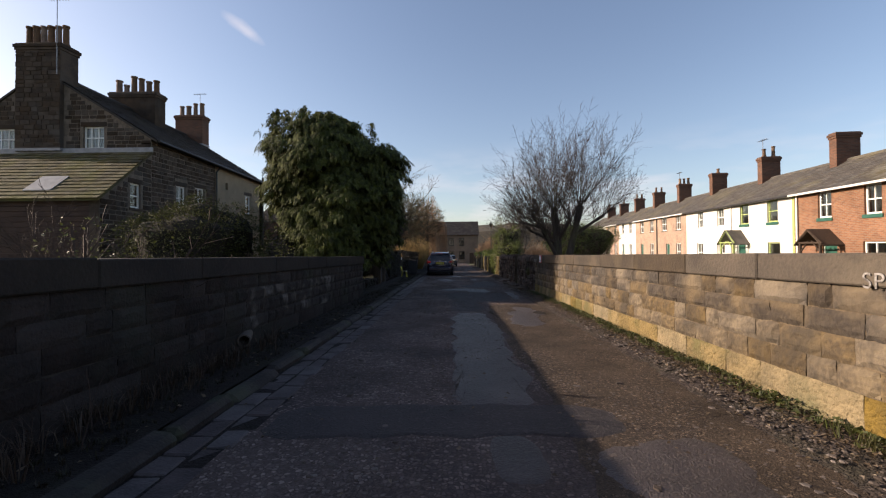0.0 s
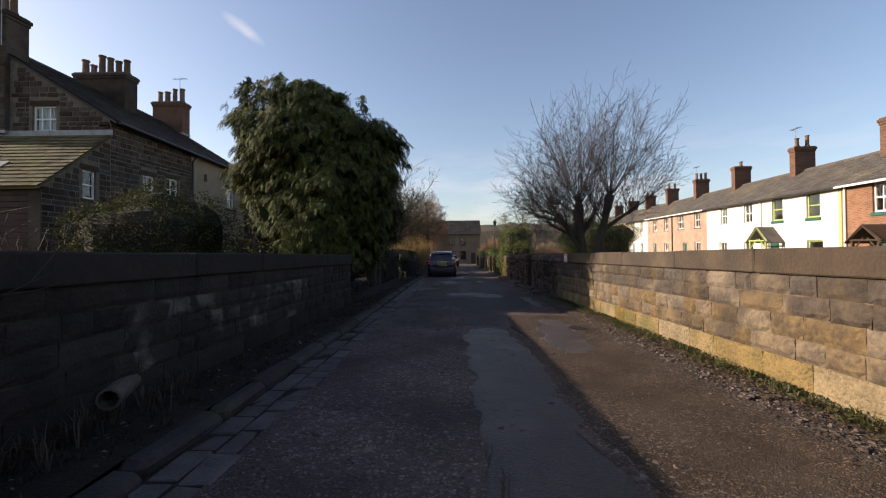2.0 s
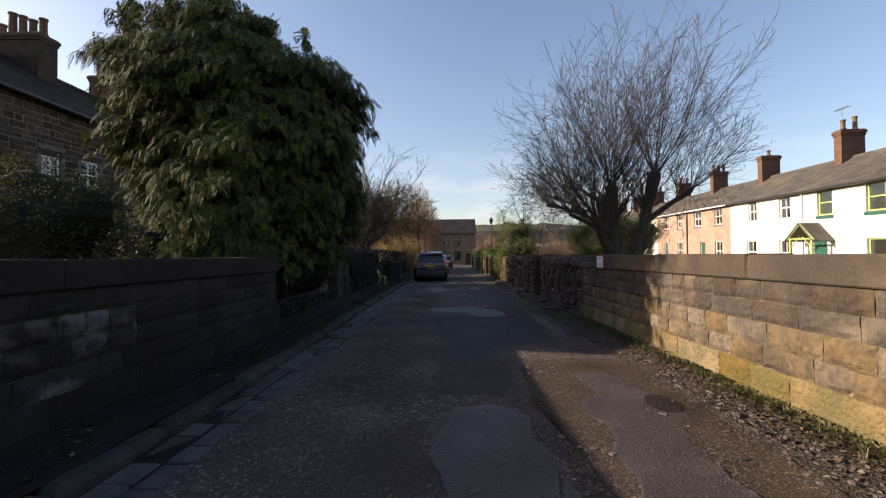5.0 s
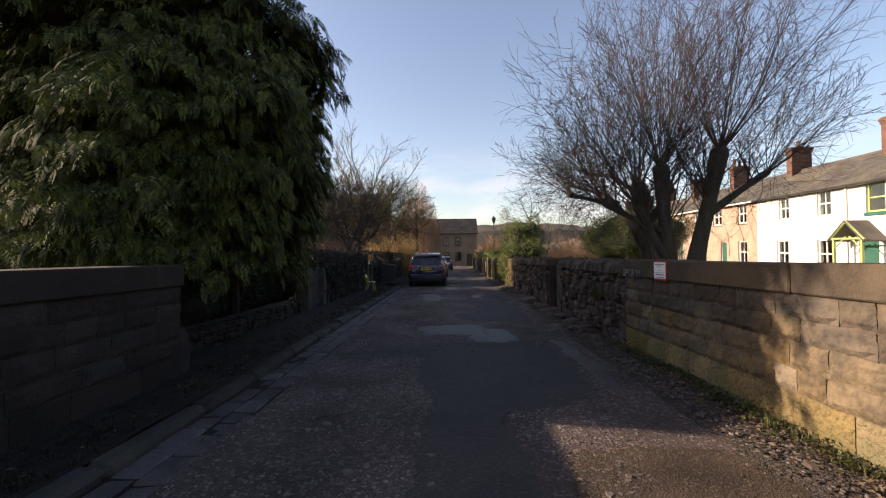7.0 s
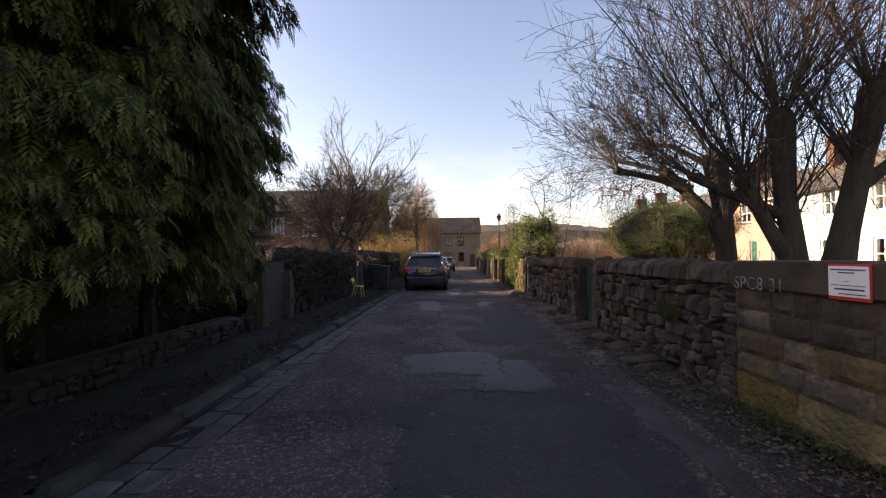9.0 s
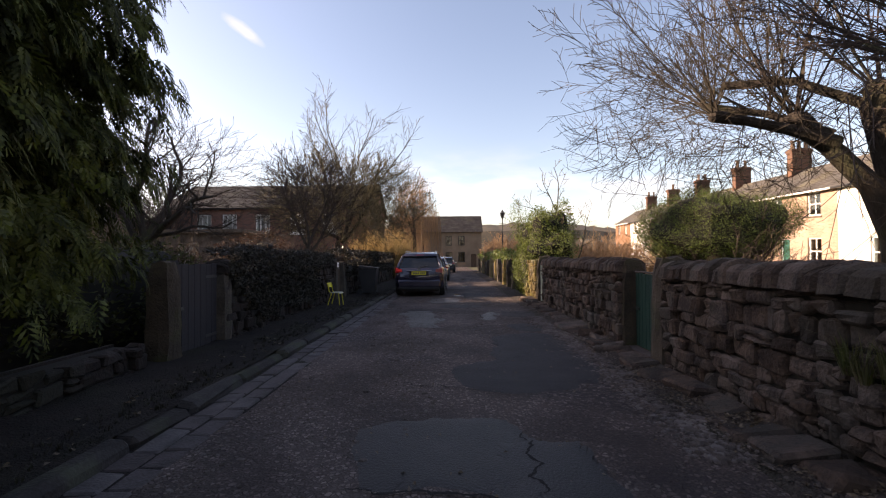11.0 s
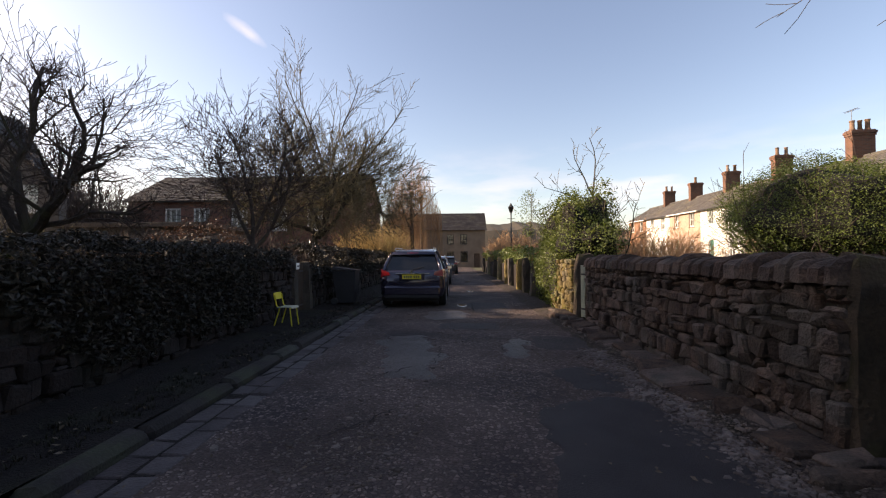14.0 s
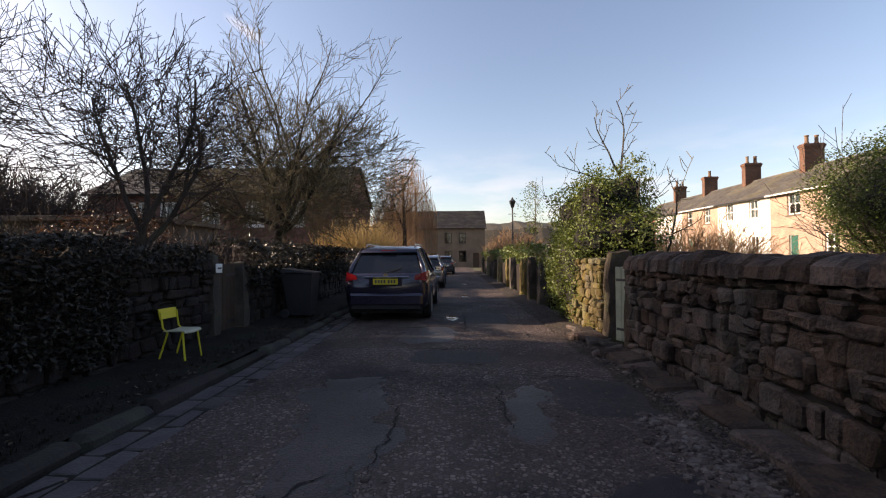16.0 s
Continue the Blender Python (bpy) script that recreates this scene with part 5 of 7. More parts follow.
def grow(mt, mw, p, d, length, r, rng, kids, ratio=0.5, up=0.15, wander=0.16, level=0, spread=(0.35, 0.85), thin=0.016, taper=0.35, start=0.25, least=0.004):
    """One limb with its side shoots, down to twigs. mt takes the thick wood, mw the thin."""
    n = max(3, min(8, int(length / 0.3)))
    pts, rad = [p.copy()], [r]
    dd = d.copy()
    dirs = [dd.copy()]
    for i in range(n):
        dd = (dd + Vector((rng.gauss(0, wander), rng.gauss(0, wander), rng.gauss(0, wander) + up)) * 0.6).normalized()
        pts.append(pts[-1] + dd * length / n)
        rad.append(max(least, r * (1 - (1 - taper) * (i + 1) / n)))
        dirs.append(dd.copy())
    (mt if r > thin else mw).tube(pts, rad, 7 if r > 0.08 else 5 if r > 0.03 else 3, caps=r > 0.03)
    if level < len(kids):
        for k in range(kids[level]):
            t = start + (1 - start) * (k + rng.random()) / kids[level]
            i = min(n - 1, int(t * n))
            q = pts[i].lerp(pts[i + 1], t * n - i)
            cd = turned(dirs[i], rng.uniform(*spread), rng)
            grow(mt, mw, q, cd, length * ratio * rng.uniform(0.6, 1.15) * (1.15 - 0.5 * t), max(least, rad[i] * rng.uniform(0.42, 0.62)), rng, kids, ratio, up, wander, level + 1, spread, thin, taper, 0.2, least)
    return pts, dirs, rad


def leaf_cloud(m, pts, size, rng, droop=0.0, aspect=0.55):
    """One small four-cornered leaf, folded along its middle, at every point."""
    vs, fs = m.v, m.f
    for p in pts:
        a = Vector((rng.gauss(0, 1), rng.gauss(0, 1), rng.gauss(0, 0.7) - droop)).normalized()
        b = a.cross(Vector((rng.gauss(0, 1), rng.gauss(0, 1), rng.gauss(0, 1)))).normalized()
        s = size * rng.uniform(0.6, 1.3)
        n = a.cross(b) * s * 0.12
        o = len(vs)
        q = Vector(p)
        for w in (q, q + a * s * 0.5 + b * s * aspect * 0.5 + n, q + a * s, q + a * s * 0.5 - b * s * aspect * 0.5 + n):
            vs.append((w.x, w.y, w.z))
        fs.append((o, o + 1, o + 2))
        fs.append((o, o + 2, o + 3))


def lumpy(cx, cy, cz, rx, ry, rz, seed, lump=0.25, freq=1.3, nu=28, nv=16, power=2.0):
    """A closed uneven body for the shaded inside of a bush."""
    vs, fs = [], []
    for j in range(nv + 1):
        v = math.pi * j / nv
        for i in range(nu):
            u = 2 * math.pi * i / nu
            d = Vector((math.sin(v) * math.cos(u), math.sin(v) * math.sin(u), math.cos(v)))
            k = 1 / (abs(d.x) ** power + abs(d.y) ** power + abs(d.z) ** power) ** (1 / power)
            k *= 1 + lump * noise.noise(d * freq + Vector((seed, seed * 2, 0)))
            vs.append((cx + rx * d.x * k, cy + ry * d.y * k, cz + rz * d.z * k))
    for j in range(nv):
        for i in range(nu):
            i2 = (i + 1) % nu
            fs.append((j * nu + i, (j + 1) * nu + i, (j + 1) * nu + i2, j * nu + i2))
    return vs, fs


def shell_point(c, r, rng, seed, lump, freq, power=2.0, depth=0.25, zmin=0.0):
    """A random point near the skin of a lumpy body, with its outward way."""
    while True:
        d = Vector((rng.gauss(0, 1), rng.gauss(0, 1), rng.gauss(0, 1))).normalized()
        k = 1 / (abs(d.x) ** power + abs(d.y) ** power + abs(d.z) ** power) ** (1 / power)
        k *= 1 + lump * noise.noise(d * freq + Vector((seed, seed * 2, 0))) + 0.12 * noise.noise(d * 5 + Vector((seed, 0, seed)))
        k *= 1 - depth * rng.random() ** 2
        p = Vector((c[0] + r[0] * d.x * k, c[1] + r[1] * d.y * k, c[2] + r[2] * d.z * k))
        if p.z > zmin:
            return p, d


def bush(name, label, c, r, n, size, mat, seed, lump=0.3, freq=1.5, zmin=0.05, core=0.72, stems=8, twig_mat=None, power=2.3, category="shrub", depth=0.3, droop=0.1):
    """A leafy shrub: stems from the ground, a shaded inside and a skin of many leaves."""
    rng = random.Random(seed)
    t = thing(name, label, category, at=(c[0], c[1], 0))
    inv = Matrix.Translation((-c[0], -c[1], 0))
    # dark solid body in place of the shade among the leaves
    if core:
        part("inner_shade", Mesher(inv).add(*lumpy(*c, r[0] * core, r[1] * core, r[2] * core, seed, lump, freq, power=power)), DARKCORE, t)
    ms, mw = Mesher(inv), Mesher(inv)
    for k in range(stems):
        a = rng.uniform(0, 6.283)
        d = Vector((math.cos(a) * 0.5 * r[0] / r[2], math.sin(a) * 0.5 * r[1] / r[2], 1)).normalized()
        grow(ms, mw, Vector((c[0] + 0.12 * math.cos(a), c[1] + 0.12 * math.sin(a), -0.05)), d, (c[2] + r[2]) * rng.uniform(0.75, 1.02), 0.03, rng, [6, 3], up=0.1, thin=0.0)
    part("stem", ms, twig_mat or TWIG, t)
    ml = Mesher()
    pts = []
    for k in range(n // 6):
        p, d = shell_point(c, r, rng, seed, lump, freq, power, depth, zmin)
        for q in range(6):
            w = p + Vector((rng.gauss(0, 0.07), rng.gauss(0, 0.07), rng.gauss(0, 0.07)))
            pts.append((w.x - c[0], w.y - c[1], w.z))
    leaf_cloud(ml, pts, size, rng, droop)
    tagged(part("foliage", ml, mat, t), kind="stuff")
    return t


# --- conifer over the left wall ---


def conifer(label, c, seed, rx, ry, top, count, leaders, trunks, undercut=0.5, shoulder=0.16, low=()):
    rng = random.Random(round(seed * 100))
    t = thing("conifer", label, "tree", "conifers over the wall", at=(c[0], c[1], 0))
    zs = top / 6.6
    inv = Matrix.Translation((-c[0], -c[1], 0))

    def radius(z, a):
        """The outline by height and bearing: broad and blunt above, drawn in and open below on the garden side."""
        f = (z - 0.2) / (6.4 * zs)
        base = 0.74 + 0.32 * math.sin(min(1, f * 1.25) * 1.5708) if f < 0.9 else 1.06 * math.sqrt(max(0.0, 1 - ((f - 0.9) / 0.16) ** 2 * 0.6))
        lob = 0.26 * noise.noise((math.cos(a) * 2.0, math.sin(a) * 2.0, z * 0.8 + seed)) + 0.24 * noise.noise((math.cos(a) * 4, math.sin(a) * 4, z * 2 + seed))
        cut = 1.0
        if z < 4.2:
            west = max(0.0, -math.cos(a)) ** 0.7
            cut = 1 - undercut * west * (4.2 - z) / 3.4
        return max(0.05, base * (1 + lob) * cut)

    def crown_top(x, y):
        """The uneven height of the crown: lower on the side towards the lane."""
        e = (x - c[0]) / rx
        h = top * (1.0 - shoulder * min(1.0, max(0.0, (e - 0.34) / 0.14)))
        return h + 0.3 * noise.noise((x * 1.6 + seed, y * 1.6, 2)) - 0.05

    # dark closed body inside the crown, standing in for its inner shade
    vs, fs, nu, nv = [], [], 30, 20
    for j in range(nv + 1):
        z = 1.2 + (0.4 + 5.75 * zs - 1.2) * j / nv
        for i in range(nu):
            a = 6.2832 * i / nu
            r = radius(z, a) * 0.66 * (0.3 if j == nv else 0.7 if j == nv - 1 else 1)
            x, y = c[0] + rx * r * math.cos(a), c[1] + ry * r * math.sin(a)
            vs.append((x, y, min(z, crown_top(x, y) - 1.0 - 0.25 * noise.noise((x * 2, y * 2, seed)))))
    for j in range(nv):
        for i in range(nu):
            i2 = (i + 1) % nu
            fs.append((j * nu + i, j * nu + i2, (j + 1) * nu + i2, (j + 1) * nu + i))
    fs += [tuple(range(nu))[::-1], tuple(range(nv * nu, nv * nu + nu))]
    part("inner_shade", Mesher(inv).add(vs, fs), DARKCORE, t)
    mt, mw = Mesher(inv), Mesher(inv)
    for x, y, lean in trunks:
        grow(mt, mw, Vector((x, y, -0.05)), Vector((lean, -0.05, 1)).normalized(), top * 0.84, 0.13, rng, [7], ratio=0.3, up=0.12, wander=0.06, thin=0.001)
    part("trunk", mt, YEWBARK, t)
    v, f = [], []

    def spray(p, out, length):
        """A flat drooping fan of scale leaves on one shoot."""
        side = out.cross(Vector((0, 0, 1)))
        side = side.normalized() if side.length > 0.01 else Vector((1, 0, 0))
        side = (side + Vector((0, 0, rng.uniform(-0.5, 0.5)))).normalized()
        ax = (out * rng.uniform(0.3, 0.8) + Vector((0, 0, rng.uniform(-1.5, -0.1))) + side * rng.uniform(-0.6, 0.6)).normalized()
        q = p.copy()
        n = 6
        for i in range(n):
            nxt = q + ax * length / n
            w = length * 0.27 * (1 - i / n) * rng.uniform(0.7, 1.2) + 0.02
            for s in (-1, 1):
                tip = q + ax * length * 0.2 + side * s * w + Vector((0, 0, -0.25 * w))
                o = len(v)
                for k in (q, q + (tip - q) * 0.5 + ax * 0.022, tip, q + (tip - q) * 0.55 - ax * 0.02):
                    v.append((k.x - c[0], k.y - c[1], k.z))
                f.append((o, o + 1, o + 2, o + 3) if s > 0 else (o + 3, o + 2, o + 1, o))
            q = nxt
            ax = (ax + Vector((0, 0, -0.16))).normalized()

    def bough(p, out, reach, n):
        """A branch end: sprays hung along an arc that runs out and then droops, heavier towards the tip."""
        side = out.cross(Vector((0, 0, 1))).normalized()
        sway = rng.uniform(-0.5, 0.5)
        for i in range(n):
            f = rng.random() ** 0.7
            w = 0.15 * (1.15 - 0.6 * f)
            q = p + out * reach * (f - 0.45) + side * (sway * reach * f * 0.5 + rng.gauss(0, w)) + Vector((0, 0, 0.12 * f - 0.62 * reach * f * f + rng.gauss(0, 0.045)))
            if q.z > 0.75:
                spray(q, (out + side * rng.gauss(0, 0.5) + Vector((0, 0, -0.5 * f))).normalized(), rng.uniform(0.14, 0.3))

    for k in range(count // 18):
        z = 0.7 + 5.85 * zs * rng.random() ** 0.9
        a = rng.uniform(0, 6.2832)
        if z < 1.45 + 0.5 * noise.noise((math.cos(a) * 3, math.sin(a) * 3, seed)):
            continue
        r = radius(z, a) * rng.uniform(0.78, 1.0)
        if z > 5.7 * zs:
            r *= math.sqrt(rng.random())
        p = Vector((c[0] + rx * r * math.cos(a), c[1] + ry * r * math.sin(a), z))
        cap = crown_top(p.x, p.y)
        if p.z > cap:
            p.z = cap - 0.3 * rng.random()
        bough(p, Vector((math.cos(a), math.sin(a), 0.2)).normalized(), rng.uniform(0.45, 0.95), 24)
    for x, y, z, w, h, n in low:
        for k in range(n):
            a = rng.uniform(3.4, 6.0)
            bough(Vector((x + rng.gauss(0, w * 0.5), y + rng.gauss(0, 0.12), z + rng.uniform(-h, h) * 0.5)), Vector((math.cos(a), math.sin(a), 0.2)).normalized(), 0.45, 14)
    # upright leaders on the crown
    for x, y, base, h in leaders:
        for k in range(90):
            up = k / 90
            w = 0.2 * (1 - up) + 0.03
            spray(Vector((x + rng.gauss(0, w), y + rng.gauss(0, w), base + h * up)), Vector((rng.gauss(0, 1), rng.gauss(0, 1), 0.9)).normalized(), 0.22 * (1 - 0.5 * up) + 0.06)
    m = Mesher()
    m.v, m.f = v, f
    tagged(part("foliage", m, CYPRESS, t), kind="stuff")


conifer("tall dark green cypress with drooping sprays over the wall", (-4.3, 15.85), 4.3, 2.2, 1.95, 6.45, 25000,
        ((-2.85, 15.4, 5.0, 1.25), (-6.35, 15.2, 5.7, 0.95), (-5.9, 15.3, 5.9, 0.8), (-5.3, 15.4, 6.1, 0.55), (-4.7, 15.4, 6.0, 0.6), (-3.9, 15.5, 5.9, 0.5), (-2.3, 15.6, 4.8, 0.55), (-6.0, 14.7, 5.6, 0.95), (-5.0, 14.5, 5.8, 0.75), (-4.2, 14.6, 5.7, 0.7), (-3.4, 14.6, 5.3, 0.6)),
        ((-4.5, 16.1, 0.0), (-4.9, 17.0, -0.1), (-4.2, 15.5, 0.05)), undercut=0.66, shoulder=0.17, low=((-3.95, 13.95, 2.0, 0.5, 0.8, 34), (-4.2, 13.95, 1.7, 0.3, 0.4, 12)))
# two bushes added to darken the view beneath and beyond the conifers
bush("shade_filler", "added dark evergreen filler behind the conifers, standing in for shade", (-6.0, 17.0, 0.9), (1.2, 3.3, 1.5), 9000, 0.1, BAY, 231, core=0.85, stems=10)
bush("shade_filler", "added dark evergreen filler in the garden, standing in for shade", (-5.6, 21.6, 0.7), (1.2, 2.6, 1.1), 6000, 0.1, BAY, 232, core=0.85, stems=8)
conifer("smaller dark cypress behind the tall one, drooping over the verge", (-4.2, 17.95), 6.1, 1.55, 0.9, 5.2, 9000, ((-4.2, 18.3, 4.9, 0.4),), ((-4.4, 18.3, 0.02),), undercut=0.1, shoulder=0.05)
bush("laurel_bush", "rounded dark evergreen bush in the garden below the house", (-9.8, 16.2, 1.7), (2.35, 1.7, 1.9), 26000, 0.075, BAY, 15, lump=0.35, core=0.82)


def bare_tree(name, label, base, limbs, seed, bark=None, twig=None, tangles=(), least_twig=0.005, **kw):
    """A leafless tree. limbs: (start, way, length, radius, kids) of its main stems."""
    rng = random.Random(seed)
    t = thing(name, label, "tree", at=base)
    inv = Matrix.Translation((-base[0], -base[1], -base[2]))
    mt, mw = Mesher(inv), Mesher(inv)
    for p, d, length, r, kids in limbs:
        grow(mt, mw, Vector(p), Vector(d).normalized(), length, r, rng, kids, **kw)
    for c, r, n, ln in tangles:
        for i in range(n):
            d = Vector((rng.gauss(0, 1), rng.gauss(0, 1), rng.gauss(0, 1))).normalized() * rng.random() ** 0.4
            q = Vector((c[0] + r[0] * d.x, c[1] + r[1] * d.y, c[2] + r[2] * d.z))
            w = (d + Vector((0, 0, 0.25)) + Vector((rng.gauss(0, 0.6), rng.gauss(0, 0.6), rng.gauss(0, 0.5)))).normalized()
            grow(mw, mw, q, w, ln * rng.uniform(0.5, 1.3), 0.008, rng, [3], ratio=0.5, up=0.1, wander=0.25, least=least_twig)
    part("trunk", mt, bark or BARK, t)
    tagged(part("crown", mw, twig or TWIG, t), kind="stuff")
    return t


def pollard(name, label, base, stems, seed, twig, tangles=()):
    """A pollarded tree: thick boles to a knuckle, from each of which long poles spring. stems: points to the knuckle, radius, poles, lean, length."""
    rng = random.Random(seed)
    t = thing(name, label, "tree", at=base)
    inv = Matrix.Translation((-base[0], -base[1], -base[2]))
    mt, mw = Mesher(inv), Mesher(inv)
    for pts, r, poles, lean, length, spread, *arch in stems:
        n = len(pts)
        mt.tube(pts, [r * (1.25 if i == 0 else 1.0 - 0.12 * i) for i in range(n - 1)] + [r * 1.05], 9)
        k = Vector(pts[-1])
        mt.add(*lumpy(k.x, k.y, k.z, r * 0.95, r * 0.95, r * 0.85, seed + r, 0.5, 2.0, 10, 7))
        for i in range(poles):
            a = 6.2832 * (i + rng.random()) / poles
            s = spread * rng.uniform(0.35, 1.1)
            d = Vector((math.cos(a) * s + lean[0], math.sin(a) * s + lean[1], 1.0 + lean[2])).normalized()
            grow(mt, mw, k + d * r * 0.6, d, length * rng.uniform(0.7, 1.1), rng.uniform(0.007, 0.018) * min(1.0, (length / 2.8) ** 1.5), rng, [9, 5], ratio=0.4, up=arch[0] if arch else 0.08, wander=0.13, thin=0.011, taper=0.22, spread=(0.25, 0.85), start=0.2, least=0.0028)
        for i in range(round(poles * 0.45)):
            f = rng.uniform(0.4, 0.98) * (n - 1)
            j = min(n - 2, int(f))
            q = Vector(pts[j]).lerp(Vector(pts[j + 1]), f - j)
            a = rng.uniform(0, 6.2832)
            d = Vector((math.cos(a) * 0.7 + lean[0], math.sin(a) * 0.7 + lean[1], 0.9 + lean[2])).normalized()
            grow(mt, mw, q, d, length * rng.uniform(0.35, 0.8), rng.uniform(0.01, 0.02), rng, [8, 5], ratio=0.42, up=0.12, wander=0.14, thin=0.011, taper=0.25, spread=(0.25, 0.7), start=0.12, least=0.0028)
    for c, r, n, ln in tangles:
        for i in range(n):
            d = Vector((rng.gauss(0, 1), rng.gauss(0, 1), rng.gauss(0, 1))).normalized() * rng.random() ** 0.4
            q = Vector((c[0] + r[0] * d.x, c[1] + r[1] * d.y, c[2] + r[2] * d.z))
            w = (d * 0.5 + Vector((-0.2, 0, -0.1)) + Vector((rng.gauss(0, 0.7), rng.gauss(0, 0.7), rng.gauss(0, 0.6)))).normalized()
            grow(mw, mw, q, w, ln * rng.uniform(0.5, 1.3), 0.0045, rng, [4], ratio=0.5, up=0.05, wander=0.2, least=0.002)
    part("trunk", mt, BARK, t)
    tagged(part("crown", mw, twig, t), kind="stuff")


pollard("pollarded_tree", "large leafless pollarded tree with many upright poles behind the wall", (4.25, 16.4, -0.07), [
    ([(4.2, 16.5, -0.1), (4.1, 16.5, 1.1), (3.96, 16.5, 2.1), (3.92, 16.5, 2.95)], 0.135, 28, (-0.1, -0.03, 0), 3.1, 0.8),
    ([(4.3, 16.4, 0.8), (4.5, 16.4, 1.7), (4.7, 16.4, 2.5), (4.86, 16.4, 3.2)], 0.145, 27, (0.14, 0.0, 0), 3.0, 0.8),
    ([(4.1, 16.5, 1.2), (3.75, 16.5, 1.8), (3.5, 16.5, 2.3)], 0.08, 20, (-0.3, -0.05, -0.1), 2.7, 0.8),
    ([(4.7, 16.4, 2.2), (5.3, 16.5, 2.6), (5.8, 16.6, 2.9)], 0.06, 16, (0.45, 0.0, -0.25), 1.9, 0.85),
    ([(3.9, 16.5, 1.9), (3.4, 16.6, 2.15), (3.0, 16.6, 2.35)], 0.05, 13, (-0.45, 0.0, -0.3), 1.6, 0.85),
], 201, TWIG, [((4.4, 16.5, 4.2), (2.7, 1.5, 1.9), 480, 0.8), ((4.1, 16.6, 2.7), (2.3, 1.1, 0.9), 280, 0.7)])
pollard("pollarded_tree", "leafless pollarded tree with limbs reaching over the lane", (4.65, 18.5, -0.07), [
    ([(4.62, 18.5, -0.1), (4.58, 18.5, 1.2), (4.52, 18.5, 2.2), (4.42, 18.5, 2.95)], 0.175, 10, (0.05, 0.05, 0), 2.8, 0.8),
    ([(4.55, 18.5, 1.6), (4.3, 18.5, 2.1), (3.95, 18.55, 2.5), (3.7, 18.6, 2.75)], 0.11, 10, (-0.15, 0.1, 0), 2.6, 0.85),
    ([(4.0, 18.5, 2.5), (3.6, 18.55, 2.65), (3.25, 18.6, 2.75), (2.95, 18.65, 2.82)], 0.06, 11, (-0.45, 0.1, -0.3), 1.8, 0.95, -0.02),
    ([(4.0, 18.55, 2.6), (3.6, 18.85, 2.9), (3.2, 19.2, 3.1)], 0.04, 8, (-0.25, 0.4, -0.3), 1.6, 0.9, -0.03),
    ([(4.45, 18.5, 2.8), (4.0, 19.0, 3.3), (3.6, 19.5, 3.45)], 0.045, 9, (-0.15, 0.45, -0.4), 1.6, 0.9, -0.05),
    ([(4.5, 18.5, 2.0), (4.8, 18.4, 2.5), (5.0, 18.3, 2.9)], 0.085, 6, (0.35, 0.0, -0.1), 2.6, 0.8),
], 202, TWIG_MOSS, [((3.0, 18.9, 2.75), (1.2, 0.7, 0.8), 150, 0.55), ((3.1, 20.0, 3.15), (1.0, 0.8, 0.5), 200, 0.45), ((3.7, 19.1, 2.9), (0.9, 0.8, 0.8), 240, 0.5)])

bare_tree("apple_tree", "old leafless apple tree with crooked dark limbs in the garden", (-9.7, 27.9, -0.07), [
    ((-9.7, 27.9, -0.1), (0.12, 0, 1), 2.3, 0.26, []),
    ((-9.4, 27.9, 1.9), (-0.9, -0.2, 0.8), 4.0, 0.12, [10, 8, 5]),
    ((-9.4, 27.9, 2.0), (1.0, -0.1, 0.5), 3.9, 0.12, [10, 8, 5]),
    ((-9.4, 27.9, 2.0), (0.3, 0.3, 1), 3.8, 0.1, [10, 8, 5]),
    ((-9.4, 27.9, 2.0), (-0.35, -0.4, 1), 4.3, 0.11, [10, 8, 5]),
    ((-9.0, 27.8, 2.2), (1.0, -0.3, 0.1), 2.6, 0.07, [9, 7, 4]),
], 203, tangles=[((-9.4, 27.9, 4.0), (3.3, 2.4, 1.9), 650, 0.9)], ratio=0.46, up=0.1, wander=0.3, spread=(0.5, 1.1), thin=0.014, least=0.005)
bare_tree("bare_garden_tree", "slender leafless tree with dark upright branches behind the hedge wall", (-3.98, 27.4, -0.07), [
    ((-3.98, 27.4, -0.1), (0.0, 0, 1), 2.2, 0.1, []),
    ((-3.98, 27.4, 1.7), (-0.7, 0.1, 0.9), 2.3, 0.045, [9, 8, 5]),
    ((-3.98, 27.4, 1.9), (0.25, 0.2, 1), 2.4, 0.045, [9, 8, 5]),
    ((-3.98, 27.4, 1.9), (-0.2, 0.5, 1), 2.6, 0.045, [9, 8, 5]),
    ((-3.98, 27.4, 1.6), (0.6, 0.5, 0.7), 1.9, 0.05, [8, 7, 5]),
], 204, tangles=[((-4.15, 27.5, 3.3), (1.5, 1.5, 1.3), 700, 0.55)], least_twig=0.004, ratio=0.48, up=0.2, wander=0.15, spread=(0.4, 0.9), thin=0.012, least=0.0045)
